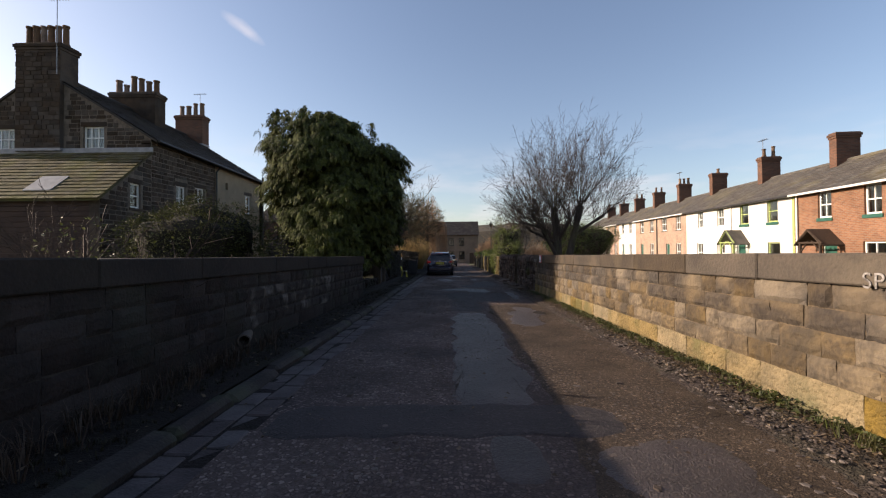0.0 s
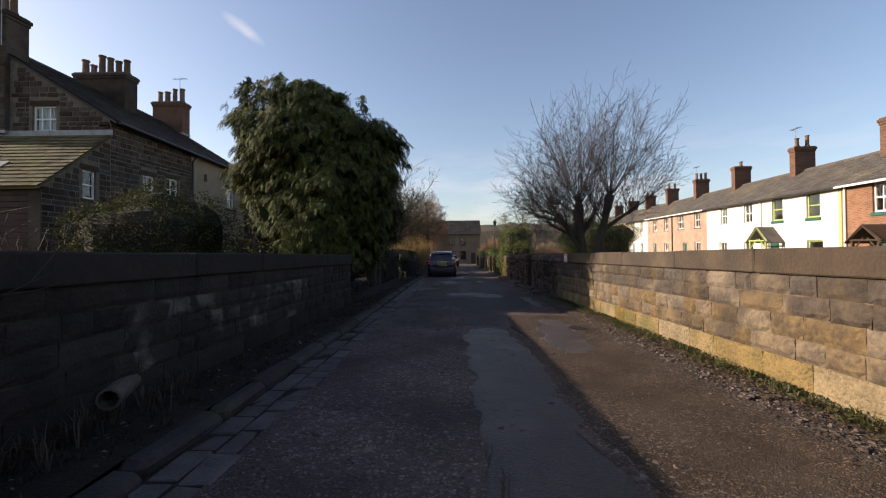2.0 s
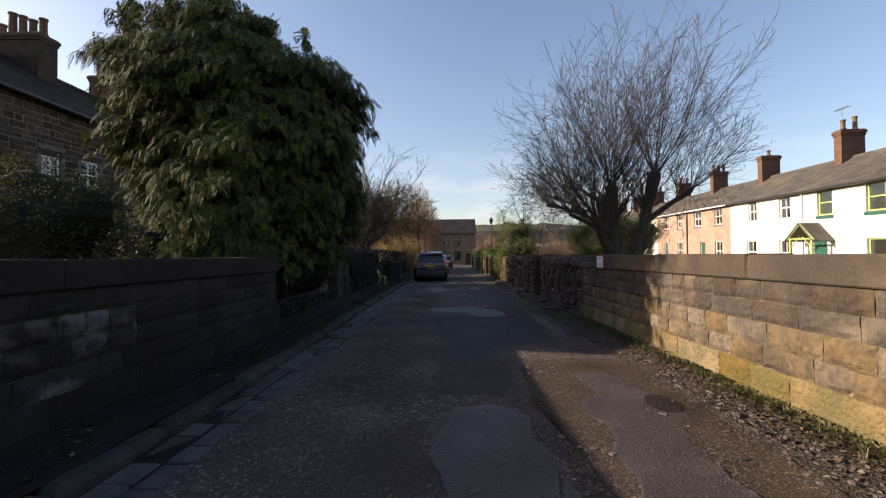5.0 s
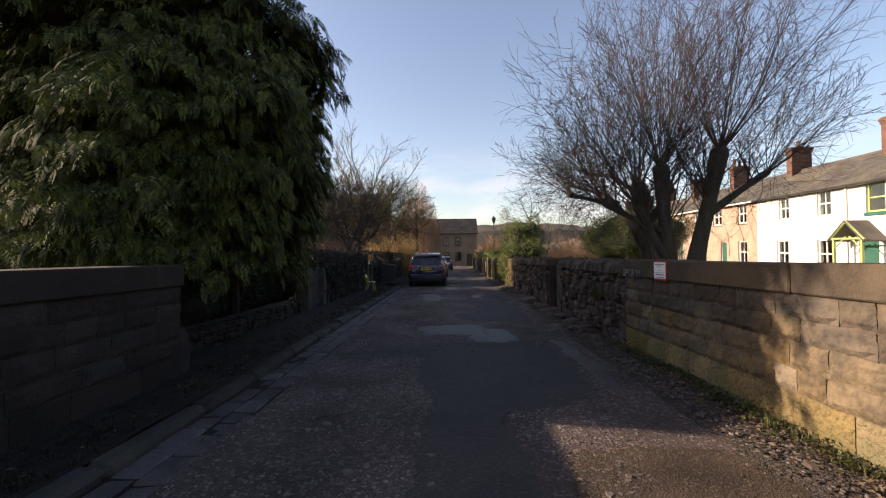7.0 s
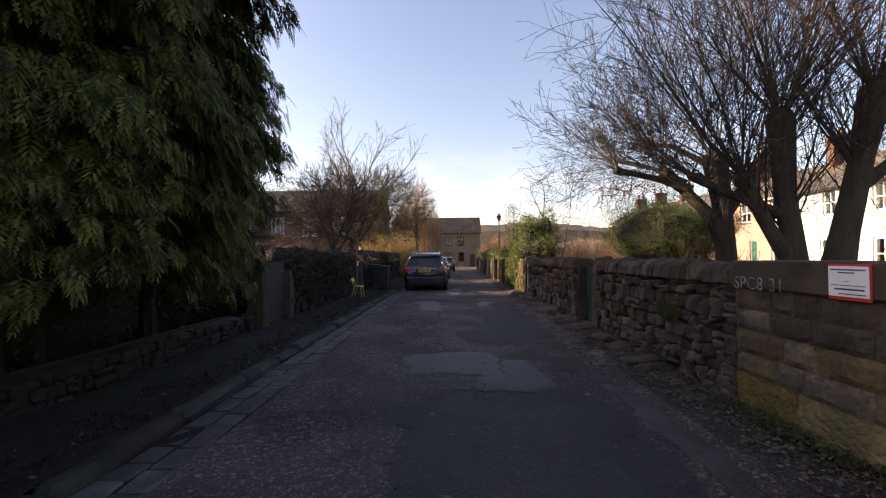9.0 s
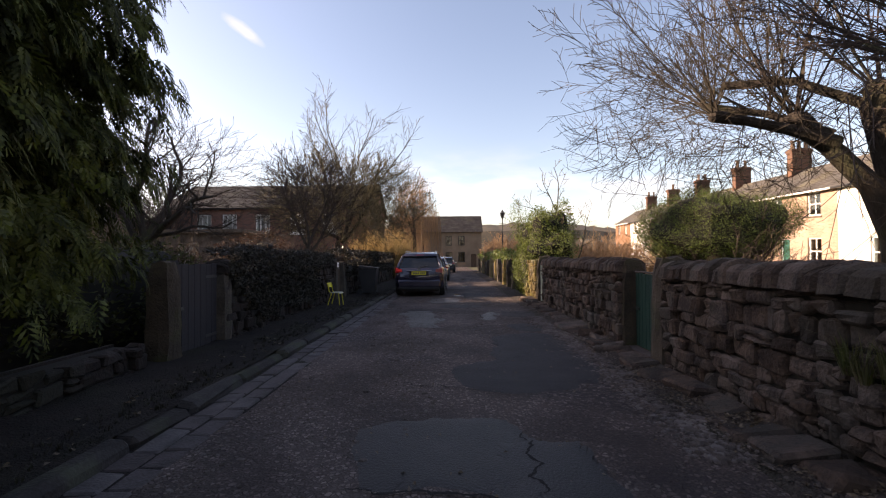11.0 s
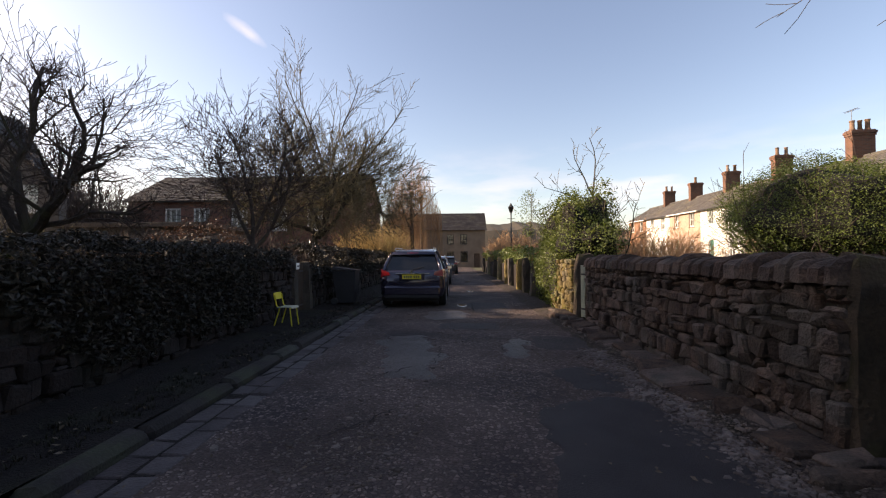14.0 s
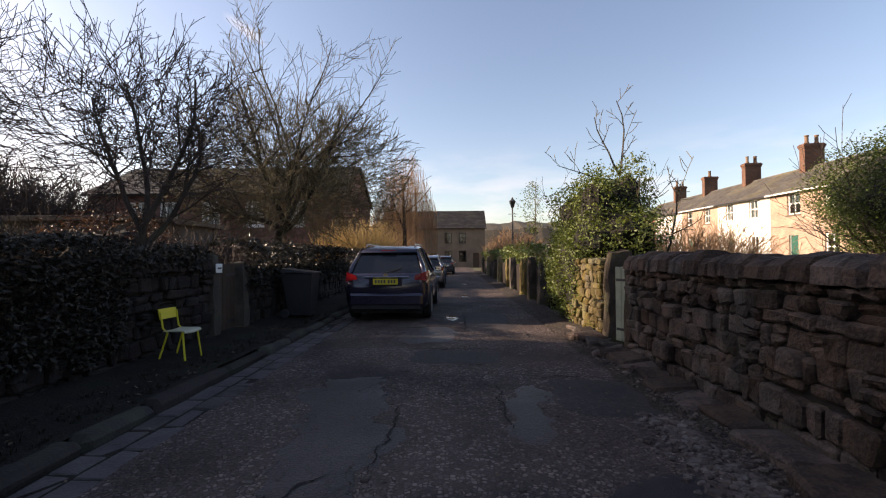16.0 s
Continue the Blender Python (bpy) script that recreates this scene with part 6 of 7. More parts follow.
bare_tree("spreading_tree", "large leafless tree with a dense tangled crown and long shoots", (-5.3, 35.0, -0.07), [
    ((-5.3, 35.0, -0.1), (0.18, 0, 1), 2.6, 0.26, []),
    ((-4.85, 35, 2.2), (-0.9, -0.1, 0.7), 3.6, 0.095, [11, 9, 6]),
    ((-4.85, 35, 2.3), (1.0, -0.2, 0.55), 3.6, 0.095, [11, 9, 6]),
    ((-4.85, 35, 2.4), (0.3, 0.1, 1), 4.2, 0.095, [11, 9, 6]),
    ((-4.85, 35, 2.4), (-0.3, -0.3, 1), 4.3, 0.095, [11, 9, 6]),
    ((-4.85, 35, 2.4), (0.5, -0.6, 0.6), 3.0, 0.1, [10, 9, 5]),
    ((-4.7, 35, 4.0), (0.1, 0, 1), 4.8, 0.04, [12, 8]),
    ((-4.7, 35, 4.0), (0.4, 0, 1), 4.6, 0.04, [12, 8]),
    ((-4.7, 35, 4.0), (-0.3, 0, 1), 4.6, 0.04, [12, 8]),
    ((-4.6, 35, 4.0), (0.75, 0, 0.8), 4.4, 0.035, [12, 8]),
    ((-4.9, 35, 4.0), (-0.7, 0, 0.9), 4.2, 0.035, [12, 8]),
], 205, tangles=[((-4.8, 35.0, 4.3), (3.7, 3.0, 1.7), 2000, 0.9), ((-4.6, 35.0, 3.2), (3.4, 2.4, 1.0), 700, 0.9)], least_twig=0.007, twig=TWIG_GREEN, ratio=0.46, up=0.12, wander=0.2, spread=(0.4, 1.1), thin=0.014, least=0.0065)


def weeping(name, label, base, h, r, n, mat, seed, fall=0.55, least=0.009):
    """A tree of long hanging shoots."""
    rng = random.Random(seed)
    t = thing(name, label, "tree", at=base)
    inv = Matrix.Translation((-base[0], -base[1], -base[2]))
    mt, mw = Mesher(inv), Mesher(inv)
    b = Vector(base)
    grow(mt, mw, b, Vector((0, 0, 1)), h * 0.8, 0.2, rng, [10], ratio=0.45, up=0.1, wander=0.05, thin=0.001, spread=(0.4, 0.9), start=0.4)
    for i in range(n):
        a, q = rng.uniform(0, 6.283), math.sqrt(rng.random())
        z = h * (1.0 - 0.45 * q * q) * rng.uniform(0.72, 1.0)
        p = b + Vector((r * q * math.cos(a), r * q * math.sin(a), z))
        out = Vector((math.cos(a), math.sin(a), 0)) * 0.25
        ln = h * fall * rng.uniform(0.4, 1.0)
        pts = [p + out * (s * 0.6) - Vector((0, 0, 1)) * ln * s ** 1.4 + Vector((rng.gauss(0, 0.05), rng.gauss(0, 0.05), 0)) for s in (0, 0.3, 0.65, 1)]
        pts = [w if w.z > 0.1 else Vector((w.x, w.y, 0.1)) for w in pts]
        mw.tube(pts, [least, least, least * 0.8, least * 0.6], 3, caps=False)
    part("trunk", mt, BARK, t)
    tagged(part("crown", mw, mat, t), kind="stuff")


def twiggy(name, label, c, r, h, n, mat, seed, least=0.006, fan=0.5, kids=(4,), category="shrub"):
    """A thicket of upright shoots from the ground."""
    rng = random.Random(seed)
    t = thing(name, label, category, at=(c[0], c[1], -0.07))
    inv = Matrix.Translation((-c[0], -c[1], 0.07))
    mw = Mesher(inv)
    for i in range(n):
        a, q = rng.uniform(0, 6.283), math.sqrt(rng.random())
        p = Vector((c[0] + r[0] * 0.75 * q * math.cos(a), c[1] + r[1] * 0.75 * q * math.sin(a), -0.08))
        d = Vector((math.cos(a) * q * fan, math.sin(a) * q * fan, 1)).normalized()
        grow(mw, mw, p, d, h * rng.uniform(0.6, 1.05) * (1 - 0.25 * q), least * 2.2, rng, list(kids), ratio=0.45, up=0.05, wander=0.12, least=least, thin=0.5)
    tagged(part("thicket", mw, mat, t), kind="stuff")
    return t


twiggy("bare_shrub", "brown leafless shrub beside the privet", (8.4, 26.0), (1.9, 1.0), 1.9, 130, TWIG, 226, fan=0.6, kids=(5, 2), least=0.005)
weeping("weeping_birch", "pale leafless weeping birch beside the lane", (-2.9, 52.0, -0.07), 9.4, 2.3, 1100, TWIG_RUST, 206, least=0.0065)
weeping("weeping_willow", "leafless tree with fine hanging shoots further down the lane", (-4.6, 60.0, -0.07), 8.0, 2.4, 800, TWIG_RUST, 207, least=0.0075)
twiggy("golden_willow_shrub", "sunlit thicket of golden upright shoots", (-4.3, 42.5), (1.8, 1.4), 3.5, 560, TWIG_GOLD, 208, least=0.008, fan=0.4)
twiggy("bare_shrub", "brown leafless garden shrub", (-12.5, 13.3), (1.0, 0.8), 3.2, 26, TWIG, 209, fan=0.5, kids=(5, 3))
bush("garden_shrub", "thin straggling shrub with sunlit leaves overhanging the wall", (-3.95, 4.9, 1.45), (0.5, 0.75, 0.5), 240, 0.045, WEED, 233, core=0, zmin=1.2, depth=0.8, stems=6, twig_mat=TWIG)
twiggy("bramble", "tangle of brown bramble stems behind the wall", (-6.0, 8.5), (2.2, 2.0), 1.75, 60, TWIG, 210, fan=0.9, kids=(4, 2))
twiggy("bare_shrub", "dark leafless shrub in front of the annexe", (-11.5, 32.5), (2.2, 1.4), 2.7, 200, TWIG, 221, fan=0.6, kids=(5, 2), least=0.006)
twiggy("bare_shrub", "dark leafless shrub in front of the annexe", (-15.5, 33.5), (2.2, 1.4), 3.2, 200, TWIG_GREEN, 222, fan=0.6, kids=(5, 2), least=0.007)
twiggy("bare_thicket", "tall dark bare thicket behind the annexe", (-22.0, 43.8), (2.4, 1.6), 6.4, 420, TWIG, 224, fan=0.35, kids=(6, 2), least=0.012)
twiggy("bare_thicket", "tall dark bare thicket behind the annexe", (-26.5, 43.8), (3.2, 1.8), 6.8, 420, TWIG, 225, fan=0.35, kids=(6, 2), least=0.012)
twiggy("bare_shrub", "brown leafless shrub before the brick house", (-8.0, 40.0), (3.0, 1.4), 2.4, 240, TWIG, 223, fan=0.6, kids=(5, 2), least=0.008)
twiggy("bare_shrub", "brown leafless shrub behind the drystone wall", (6.2, 33.0), (2.0, 2.5), 2.5, 240, TWIG_RUST, 211, fan=0.6, kids=(5, 2))
twiggy("bare_shrub", "brown leafless shrub behind the drystone wall", (8.5, 36.0), (2.5, 3.0), 2.6, 260, TWIG_RUST, 212, fan=0.6, kids=(5, 2), least=0.007)
twiggy("bare_shrub", "rust-brown leafless shrub further down the lane", (5.0, 52.0), (1.6, 4.0), 3.1, 300, TWIG_RUST, 213, fan=0.4, kids=(5, 2), least=0.01)
twiggy("bare_shrub", "rust-brown leafless shrub further down the lane", (6.0, 62.0), (2.0, 4.0), 3.8, 260, TWIG_RUST, 214, fan=0.4, kids=(5, 2), least=0.011)
twiggy("beech_hedge", "rust-brown winter hedge behind the wall", (-6.2, 33.5), (1.8, 3.0), 2.2, 300, TWIG, 215, fan=0.3, kids=(5, 2), least=0.007)
bush("privet_bush", "broad green privet bush with bare brown legs", (8.1, 27.3, 2.15), (2.1, 1.6, 1.1), 72000, 0.036, PRIVET, 216, lump=0.32, zmin=1.3, core=0.82, depth=0.22, stems=34, twig_mat=TWIG)
bush("ivy_mound", "sunlit ivy smothering a stump and wall end", (3.9, 31.0, 1.55), (1.0, 1.5, 1.75), 24000, 0.068, IVY, 217, lump=0.5, freq=1.9, core=0.82, stems=4, droop=0.5)
bush("ivy_mound", "ivy spilling over the roadside wall", (3.2, 30.7, 1.0), (0.42, 1.0, 0.95), 9000, 0.062, IVY, 218, lump=0.45, core=0.78, stems=3, droop=0.6)
bush("rusty_shrub", "rust-brown leafy shrub behind the garden wall", (-7.0, 30.6, 1.35), (1.5, 1.5, 1.1), 4200, 0.075, RUSTLEAF, 230, core=0.6, stems=8)
bare_tree("bare_sapling", "dead branches rising out of the ivy", (4.3, 31.0, -0.07), [
    ((4.3, 31.0, -0.1), (0.05, 0, 1), 3.6, 0.06, []),
    ((4.4, 31.0, 3.2), (-0.5, 0, 0.9), 1.5, 0.03, [5, 3]), ((4.4, 31.0, 3.2), (0.15, 0, 1), 1.7, 0.03, [5, 3]), ((4.4, 31.0, 3.1), (-1, 0, 0.15), 1.5, 0.025, [4, 2]),
    ((4.6, 30.0, 0.8), (0.6, 0, 1), 2.2, 0.03, [7, 4]), ((4.7, 30.0, 0.8), (0.2, 0, 1), 1.9, 0.03, [7, 4]), ((4.5, 29.8, 0.8), (-0.3, 0, 1), 1.7, 0.03, [7, 4]),
], 219, twig=TWIG_GREEN, ratio=0.5, up=0.08, wander=0.22, thin=0.012, least=0.007, spread=(0.5, 1.1))


def airy(name, label, base, h, n, size, mat, seed):
    """A thin young tree with sparse small leaves."""
    rng = random.Random(seed)
    t = thing(name, label, "tree", at=base)
    inv = Matrix.Translation((-base[0], -base[1], -base[2]))
    mt, mw = Mesher(inv), Mesher(inv)
    grow(mt, mw, Vector(base), Vector((0.03, 0, 1)), h, 0.045, rng, [14, 4], ratio=0.22, up=0.1, wander=0.05, thin=0.001, start=0.45)
    part("trunk", mt, TWIG_GREEN, t)
    ml = Mesher()
    pts = []
    for i in range(n):
        z = h * rng.uniform(0.5, 1.02)
        w = 0.75 * math.sin((z / h - 0.48) / 0.56 * 3.14) + 0.1
        pts.append((rng.gauss(0, w * 0.5), rng.gauss(0, w * 0.5), z))
    leaf_cloud(ml, pts, size, rng, 0.3)
    tagged(part("foliage", ml, mat, t), kind="stuff")


airy("young_tree", "slender young tree with sparse pale green leaves", (4.9, 44.5, -0.07), 5.4, 900, 0.1, IVY, 220)


def leaf_wall(name, label, x0, x1, y0, y1, z0, z1, n, size, mat, seed, category="hedge", ragged=0.15, bare=0.0):
    """Leaves clinging to a wall and rounding over its top."""
    rng = random.Random(seed)
    m = Mesher()
    pts = []
    while len(pts) < n:
        y, z = rng.uniform(y0, y1), rng.uniform(z0, z1 + 0.15)
        top = z1 + ragged * noise.noise((y * 1.3, seed, 0))
        low = z0 + 0.35 * abs(noise.noise((y * 0.9, seed, 4))) + bare * max(0.0, 1 - (y - y0) / 1.3)
        if z > top or z < low:
            continue
        k = 0.06 * noise.noise((y * 2, z * 2, seed)) + rng.uniform(-0.06, 0.05)
        x = x1 + k if rng.random() < 0.72 else rng.uniform(x0, x1)
        if x < x1 - 0.1:
            z = top + rng.uniform(-0.08, 0.04)
        pts.append((x, y, z))
    leaf_cloud(m, pts, size, rng, 0.4)
    return tagged(part(name, m, mat), label, category, kind="stuff")


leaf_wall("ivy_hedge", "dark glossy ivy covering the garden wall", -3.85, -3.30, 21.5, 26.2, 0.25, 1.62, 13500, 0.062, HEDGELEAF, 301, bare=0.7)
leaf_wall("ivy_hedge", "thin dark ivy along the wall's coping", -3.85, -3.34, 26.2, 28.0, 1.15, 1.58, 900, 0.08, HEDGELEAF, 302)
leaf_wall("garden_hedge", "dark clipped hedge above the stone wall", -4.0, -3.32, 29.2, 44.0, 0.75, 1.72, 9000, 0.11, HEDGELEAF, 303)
leaf_wall("ivy_growth", "ivy and moss over the far roadside wall", 3.05, 3.4, 33.0, 60.0, 0.5, 1.7, 6000, 0.12, IVY, 304, ragged=0.5)

# --- hills and woods beyond ---


def ridge(name, label, y, x0, x1, h, seed, depth=60):
    m = Mesher()
    n = 120
    for i in range(n + 1):
        x = x0 + (x1 - x0) * i / n
        e = math.sin(math.pi * i / n) ** 0.5
        top = h * e * (0.75 + 0.4 * noise.noise((x * 0.006, seed, 0))) + 1.6 * noise.noise((x * 0.11, seed, 3)) + 0.9 * noise.noise((x * 0.37, seed, 5))
        m.v += [(x, y, -1), (x, y + depth * 0.4, top * 0.72), (x, y + depth, max(0.2, top)), (x, y + depth * 2, -1)]
        if i:
            o = 4 * (i - 1)
            m.f += [(o + k, o + 4 + k, o + 5 + k, o + 1 + k) for k in range(3)]
    return setting(part(name, m, WOODLAND), label, "hill")


ridge("backdrop_hill", "low wooded hill in the distance", 240, -230, 170, 29, 1.0)
ridge("backdrop_wood", "line of bare woodland behind the gardens", 120, -170, -8, 15.5, 2.0, 20)
ridge("backdrop_rise", "low wooded rise behind the terrace", 150, 5, 260, 13, 3.0, 30)

# ---- gates, posts, markings ----


def lettering(body, fr, u, z, size, material, parent, depth=0.002):
    """Painted letters on a wall's face in the built-in font."""
    cu = bpy.data.curves.new("lettering", "FONT")
    cu.body, cu.size, cu.extrude, cu.space_character = body, size, depth, 1.1
    tmp = new("lettering_tmp", cu)
    dg = bpy.context.evaluated_depsgraph_get()
    me = bpy.data.meshes.new_from_object(tmp.evaluated_get(dg))
    bpy.data.objects.remove(tmp)
    me.transform(fr @ Matrix.Translation((u, -0.052, z)) @ pose(0, 0, 0, 90))
    me.materials.append(material)
    ob = new("lettering", me)
    ob.parent = parent
    return tagged(ob, "white stencilled letters")


WORNWHITE = M("worn_white_paint", (0.3, 0.28, 0.265), (0.07, 0.06, 0.055), scale=14, fine=60, rough=0.8, bump=0.1)
lettering("SPC8 31", FR_R, -15.9, 1.145, 0.165, WORNWHITE, wall_r)
lettering("SPC8 31", FR_R, -3.22, 1.145, 0.165, WORNWHITE, wall_r)
REDCARD = M("red_card", (0.5, 0.03, 0.03), (0.42, 0.03, 0.03), rough=0.5, bump=0.02)
WHITECARD = M("white_card", (0.72, 0.72, 0.74), (0.66, 0.66, 0.69), rough=0.4, bump=0.02)
INK = M("grey_ink", (0.08, 0.08, 0.09), rough=0.6, bump=0)
notice = thing("notice", "white printed notice on a red backing fixed to the wall", "sign")
part("backing", Mesher(FR_R).cbox(-14.86, -0.058, 1.14, -14.54, -0.047, 1.39, 0.002), REDCARD, notice)
sheet_part = part("printed_sheet", Mesher(FR_R).cbox(-14.85, -0.064, 1.165, -14.55, -0.059, 1.375, 0.001), WHITECARD, notice)
for za, zb, a, b in ((1.345, 1.355, 0.02, 0.28), (1.325, 1.334, 0.08, 0.2), (1.27, 1.274, 0.12, 0.16), (1.24, 1.245, 0.02, 0.28), (1.21, 1.222, 0.05, 0.27), (1.18, 1.187, 0.08, 0.28)):
    part("text_line", Mesher(FR_R).box(-14.85 + a, -0.0665, za, -14.85 + b, -0.0645, zb), INK, sheet_part)

PIER = M("gatepost_stone", (0.075, 0.059, 0.045), (0.038, 0.032, 0.026), scale=3, fine=30, rough=0.95, bump=0.9, rnd=0.2, third=(0.09, 0.095, 0.04), third_scale=1.4, third_amount=0.6)
# brighter copy of the post stone: sunlight in the colour, besides yellow lichen
PIER_LIT = M("sunlit_lichened_post_stone", (0.23, 0.18, 0.09), (0.13, 0.105, 0.06), scale=3, fine=30, rough=0.95, bump=0.9, rnd=0.2, third=(0.25, 0.24, 0.08), third_scale=1.4, third_amount=0.6)


def gatepost(label, x, y, wx, wy, h, seed, lean=0.0, material=None, cap=0.12, turn=0.0, taper=0.85):
    """A rough upright stone with a rounded head."""
    rng = random.Random(seed)
    vs, fs, n, rows = [], [], 12, 7
    for j in range(rows + 1):
        f = j / rows
        z = -0.1 + (h + 0.1) * f
        k = 1 - (1 - taper) * f
        if f > 0.8:
            k *= 1 - cap * ((f - 0.8) / 0.2) ** 2 * 2
        for i in range(n):
            a = 2 * math.pi * (i + 0.5) / n
            c, s = math.cos(a), math.sin(a)
            q = 1 / (abs(c) ** 6 + abs(s) ** 6) ** (1 / 6)
            vs.append((wx / 2 * c * q * k + lean * f + rng.gauss(0, 0.008), wy / 2 * s * q * k + rng.gauss(0, 0.008), z + (0.02 * rng.gauss(0, 1) if f > 0.9 else 0)))
    for j in range(rows):
        for i in range(n):
            i2 = (i + 1) % n
            fs.append((j * n + i, j * n + i2, (j + 1) * n + i2, (j + 1) * n + i))
    fs += [tuple(range(n))[::-1], tuple(range(rows * n, rows * n + n))]
    ob = part("gatepost", Mesher().add(vs, fs), material or PIER)
    ob.location, ob.rotation_euler = (x, y, 0), (0, 0, turn)
    return tagged(ob, label, "gatepost", "stone gateposts")


gatepost("thick rough stone gatepost beside the green gate", 3.28, 20.22, 0.46, 0.36, 1.42, 1)
gatepost("square stone gatepost at the end of the drystone wall", 3.3, 21.5, 0.44, 0.3, 1.40, 2)
gatepost("dark stone gatepost beside the grey gate", -3.5, 20.1, 0.36, 0.36, 1.42, 3)
gatepost("low stone gatepost beside the ivy hedge", -3.5, 21.5, 0.34, 0.26, 1.2, 4)
gatepost("stone gatepost at the end of the lichened wall", 3.3, 28.28, 0.5, 0.3, 1.46, 5, lean=0.03, taper=0.9)
gatepost("stone gatepost at the end of the garden wall", 3.3, 27.5, 0.42, 0.25, 1.38, 6)
# posts flagged lit take the copy with painted sunlight
for k, (yy, h, lit) in enumerate(((33.4, 1.25, 0), (35.0, 1.35, 0), (36.6, 1.3, 1), (39.3, 1.35, 0), (40.6, 1.25, 1), (44.6, 1.4, 1), (47.5, 1.2, 0), (52.5, 1.4, 1), (58.0, 1.3, 0))):
    gatepost("weathered upright stone post beside the lane", 3.12, yy, 0.34, 0.42, h, 10 + k, lean=random.uniform(-0.05, 0.05), material=PIER_LIT if lit else PIER)
gatepost("dark stone gatepost by the garden opening", -3.5, 28.25, 0.36, 0.25, 1.45, 30)
gatepost("dark stone gatepost by the garden opening", -3.5, 29.25, 0.36, 0.25, 1.3, 31)
gatepost("broken stone stump under the conifer", -3.1, 14.2, 0.3, 0.35, 0.62, 32, material=DARKSTONE)
setting(part("wall_right_far", Mesher().cbox(3.2, 33.0, -0.1, 3.55, 61, 1.05, 0.03), DARKSTONE), "low dark stone wall along the far lane", "wall")


GATEGREEN = M("dark_gate_paint", (0.012, 0.045, 0.038), (0.009, 0.034, 0.03), scale=4, fine=40, rough=0.55, bump=0.15, stretch=(6, 6, 0.6))


def board_gate(name, label, fr, u0, u1, z0, z1, y, mat, boards, latch=True, cap=False):
    """A ledged gate: upright boards on two rails, with a latch."""
    g = thing(name, label, "gate")
    w = (u1 - u0) / boards
    for i in range(boards):
        part("board", Mesher(fr).cbox(u0 + i * w + 0.003, y, z0, u0 + (i + 1) * w - 0.003, y + 0.022, z1 + 0.008 * math.sin(i * 2.2), 0.004), mat, g)
    for z in (z0 + 0.18, z1 - 0.2):
        part("rail", Mesher(fr).cbox(u0 + 0.01, y + 0.0225, z - 0.05, u1 - 0.01, y + 0.05, z + 0.05, 0.004), mat, g)
    if cap:
        part("capping", Mesher(fr).cbox(u0, y - 0.012, z1 + 0.012, u1, y + 0.045, z1 + 0.034, 0.004), SETT, g, "pale worn capping strip")
    if latch:
        part("latch", Mesher(fr).cbox(u0 + 0.04, y - 0.025, (z0 + z1) / 2, u0 + 0.16, y - 0.001, (z0 + z1) / 2 + 0.04, 0.004), IRON, g)
    for z in (z0 + 0.18, z1 - 0.2):
        part("hinge", Mesher(fr).cbox(u1 - 0.32, y - 0.008, z - 0.02, u1, y - 0.001, z + 0.02, 0.002), IRON, g)
    return g


board_gate("garden_gate", "closed dark green boarded garden gate between stone posts", FR_R, -21.36, -20.42, 0.04, 1.18, 0.25, GATEGREEN, 8, cap=True)
board_gate("garden_gate", "tall grey boarded gate in the garden wall", FR_L2, 20.3, 21.36, 0.08, 1.38, 0.1, GREYBOARD, 7)
board_gate("garden_gate", "narrow pale green boarded gate standing ajar", frame_of((3.2, 27.78, 0), (-1, -0.55)), -0.17, 0.17, 0.08, 1.22, 0.0, PAINTPALE, 3, latch=False)
board_gate("garden_gate", "dark timber gate in the shaded wall", FR_L2, 28.4, 29.1, 0.08, 1.3, 0.12, DARKWOOD, 5)
step = tagged(part("doorstep", Mesher().cbox(3.0, 20.44, -0.06, 3.32, 21.34, 0.035, 0.02), SETT), "worn flat stone step under the green gate", "step")
number = thing("number_plate_sign", "small white house number plate on the gatepost", "sign")
part("plate", Mesher().cbox(-3.325, 28.14, 1.16, -3.31, 28.32, 1.31, 0.002), PAINTW, number)
part("digit_bar", Mesher().box(-3.309, 28.17, 1.22, -3.3075, 28.29, 1.25), INK, number)

CLAY = M("clay_pipe", (0.115, 0.092, 0.078), (0.07, 0.058, 0.047), scale=5, fine=40, rough=0.7, bump=0.2)
pipe_m = Mesher()
mouth, back = Vector((-2.83, 5.80, 0.265)), Vector((-3.05, 6.36, 0.285))
along = (back - mouth).normalized()
aside = along.cross(Vector((0, 0, 1))).normalized()
above = aside.cross(along)
vs, fs, n = [], [], 16
for r, l in ((0.068, 0.55), (0.068, 0.0), (0.084, 0.0), (0.086, 0.55)):
    for i in range(n):
        a = 6.2832 * i / n
        vs.append(tuple(mouth + along * l + aside * (r * math.cos(a)) + above * (r * math.sin(a))))
for j in range(3):
    for i in range(n):
        fs.append((j * n + i, j * n + (i + 1) % n, (j + 1) * n + (i + 1) % n, (j + 1) * n + i))
tagged(part("drain_pipe", pipe_m.add(vs, fs), CLAY), "short pale clay drain pipe sticking out of the wall", "pipe")

# ---- chair and bin ----
YELLOW = M("yellow_plastic", (0.6, 0.52, 0.03), (0.52, 0.45, 0.03), rough=0.45, bump=0.03)
PALEPLY = M("worn_seat", (0.5, 0.48, 0.36), (0.42, 0.40, 0.3), rough=0.6, bump=0.05)


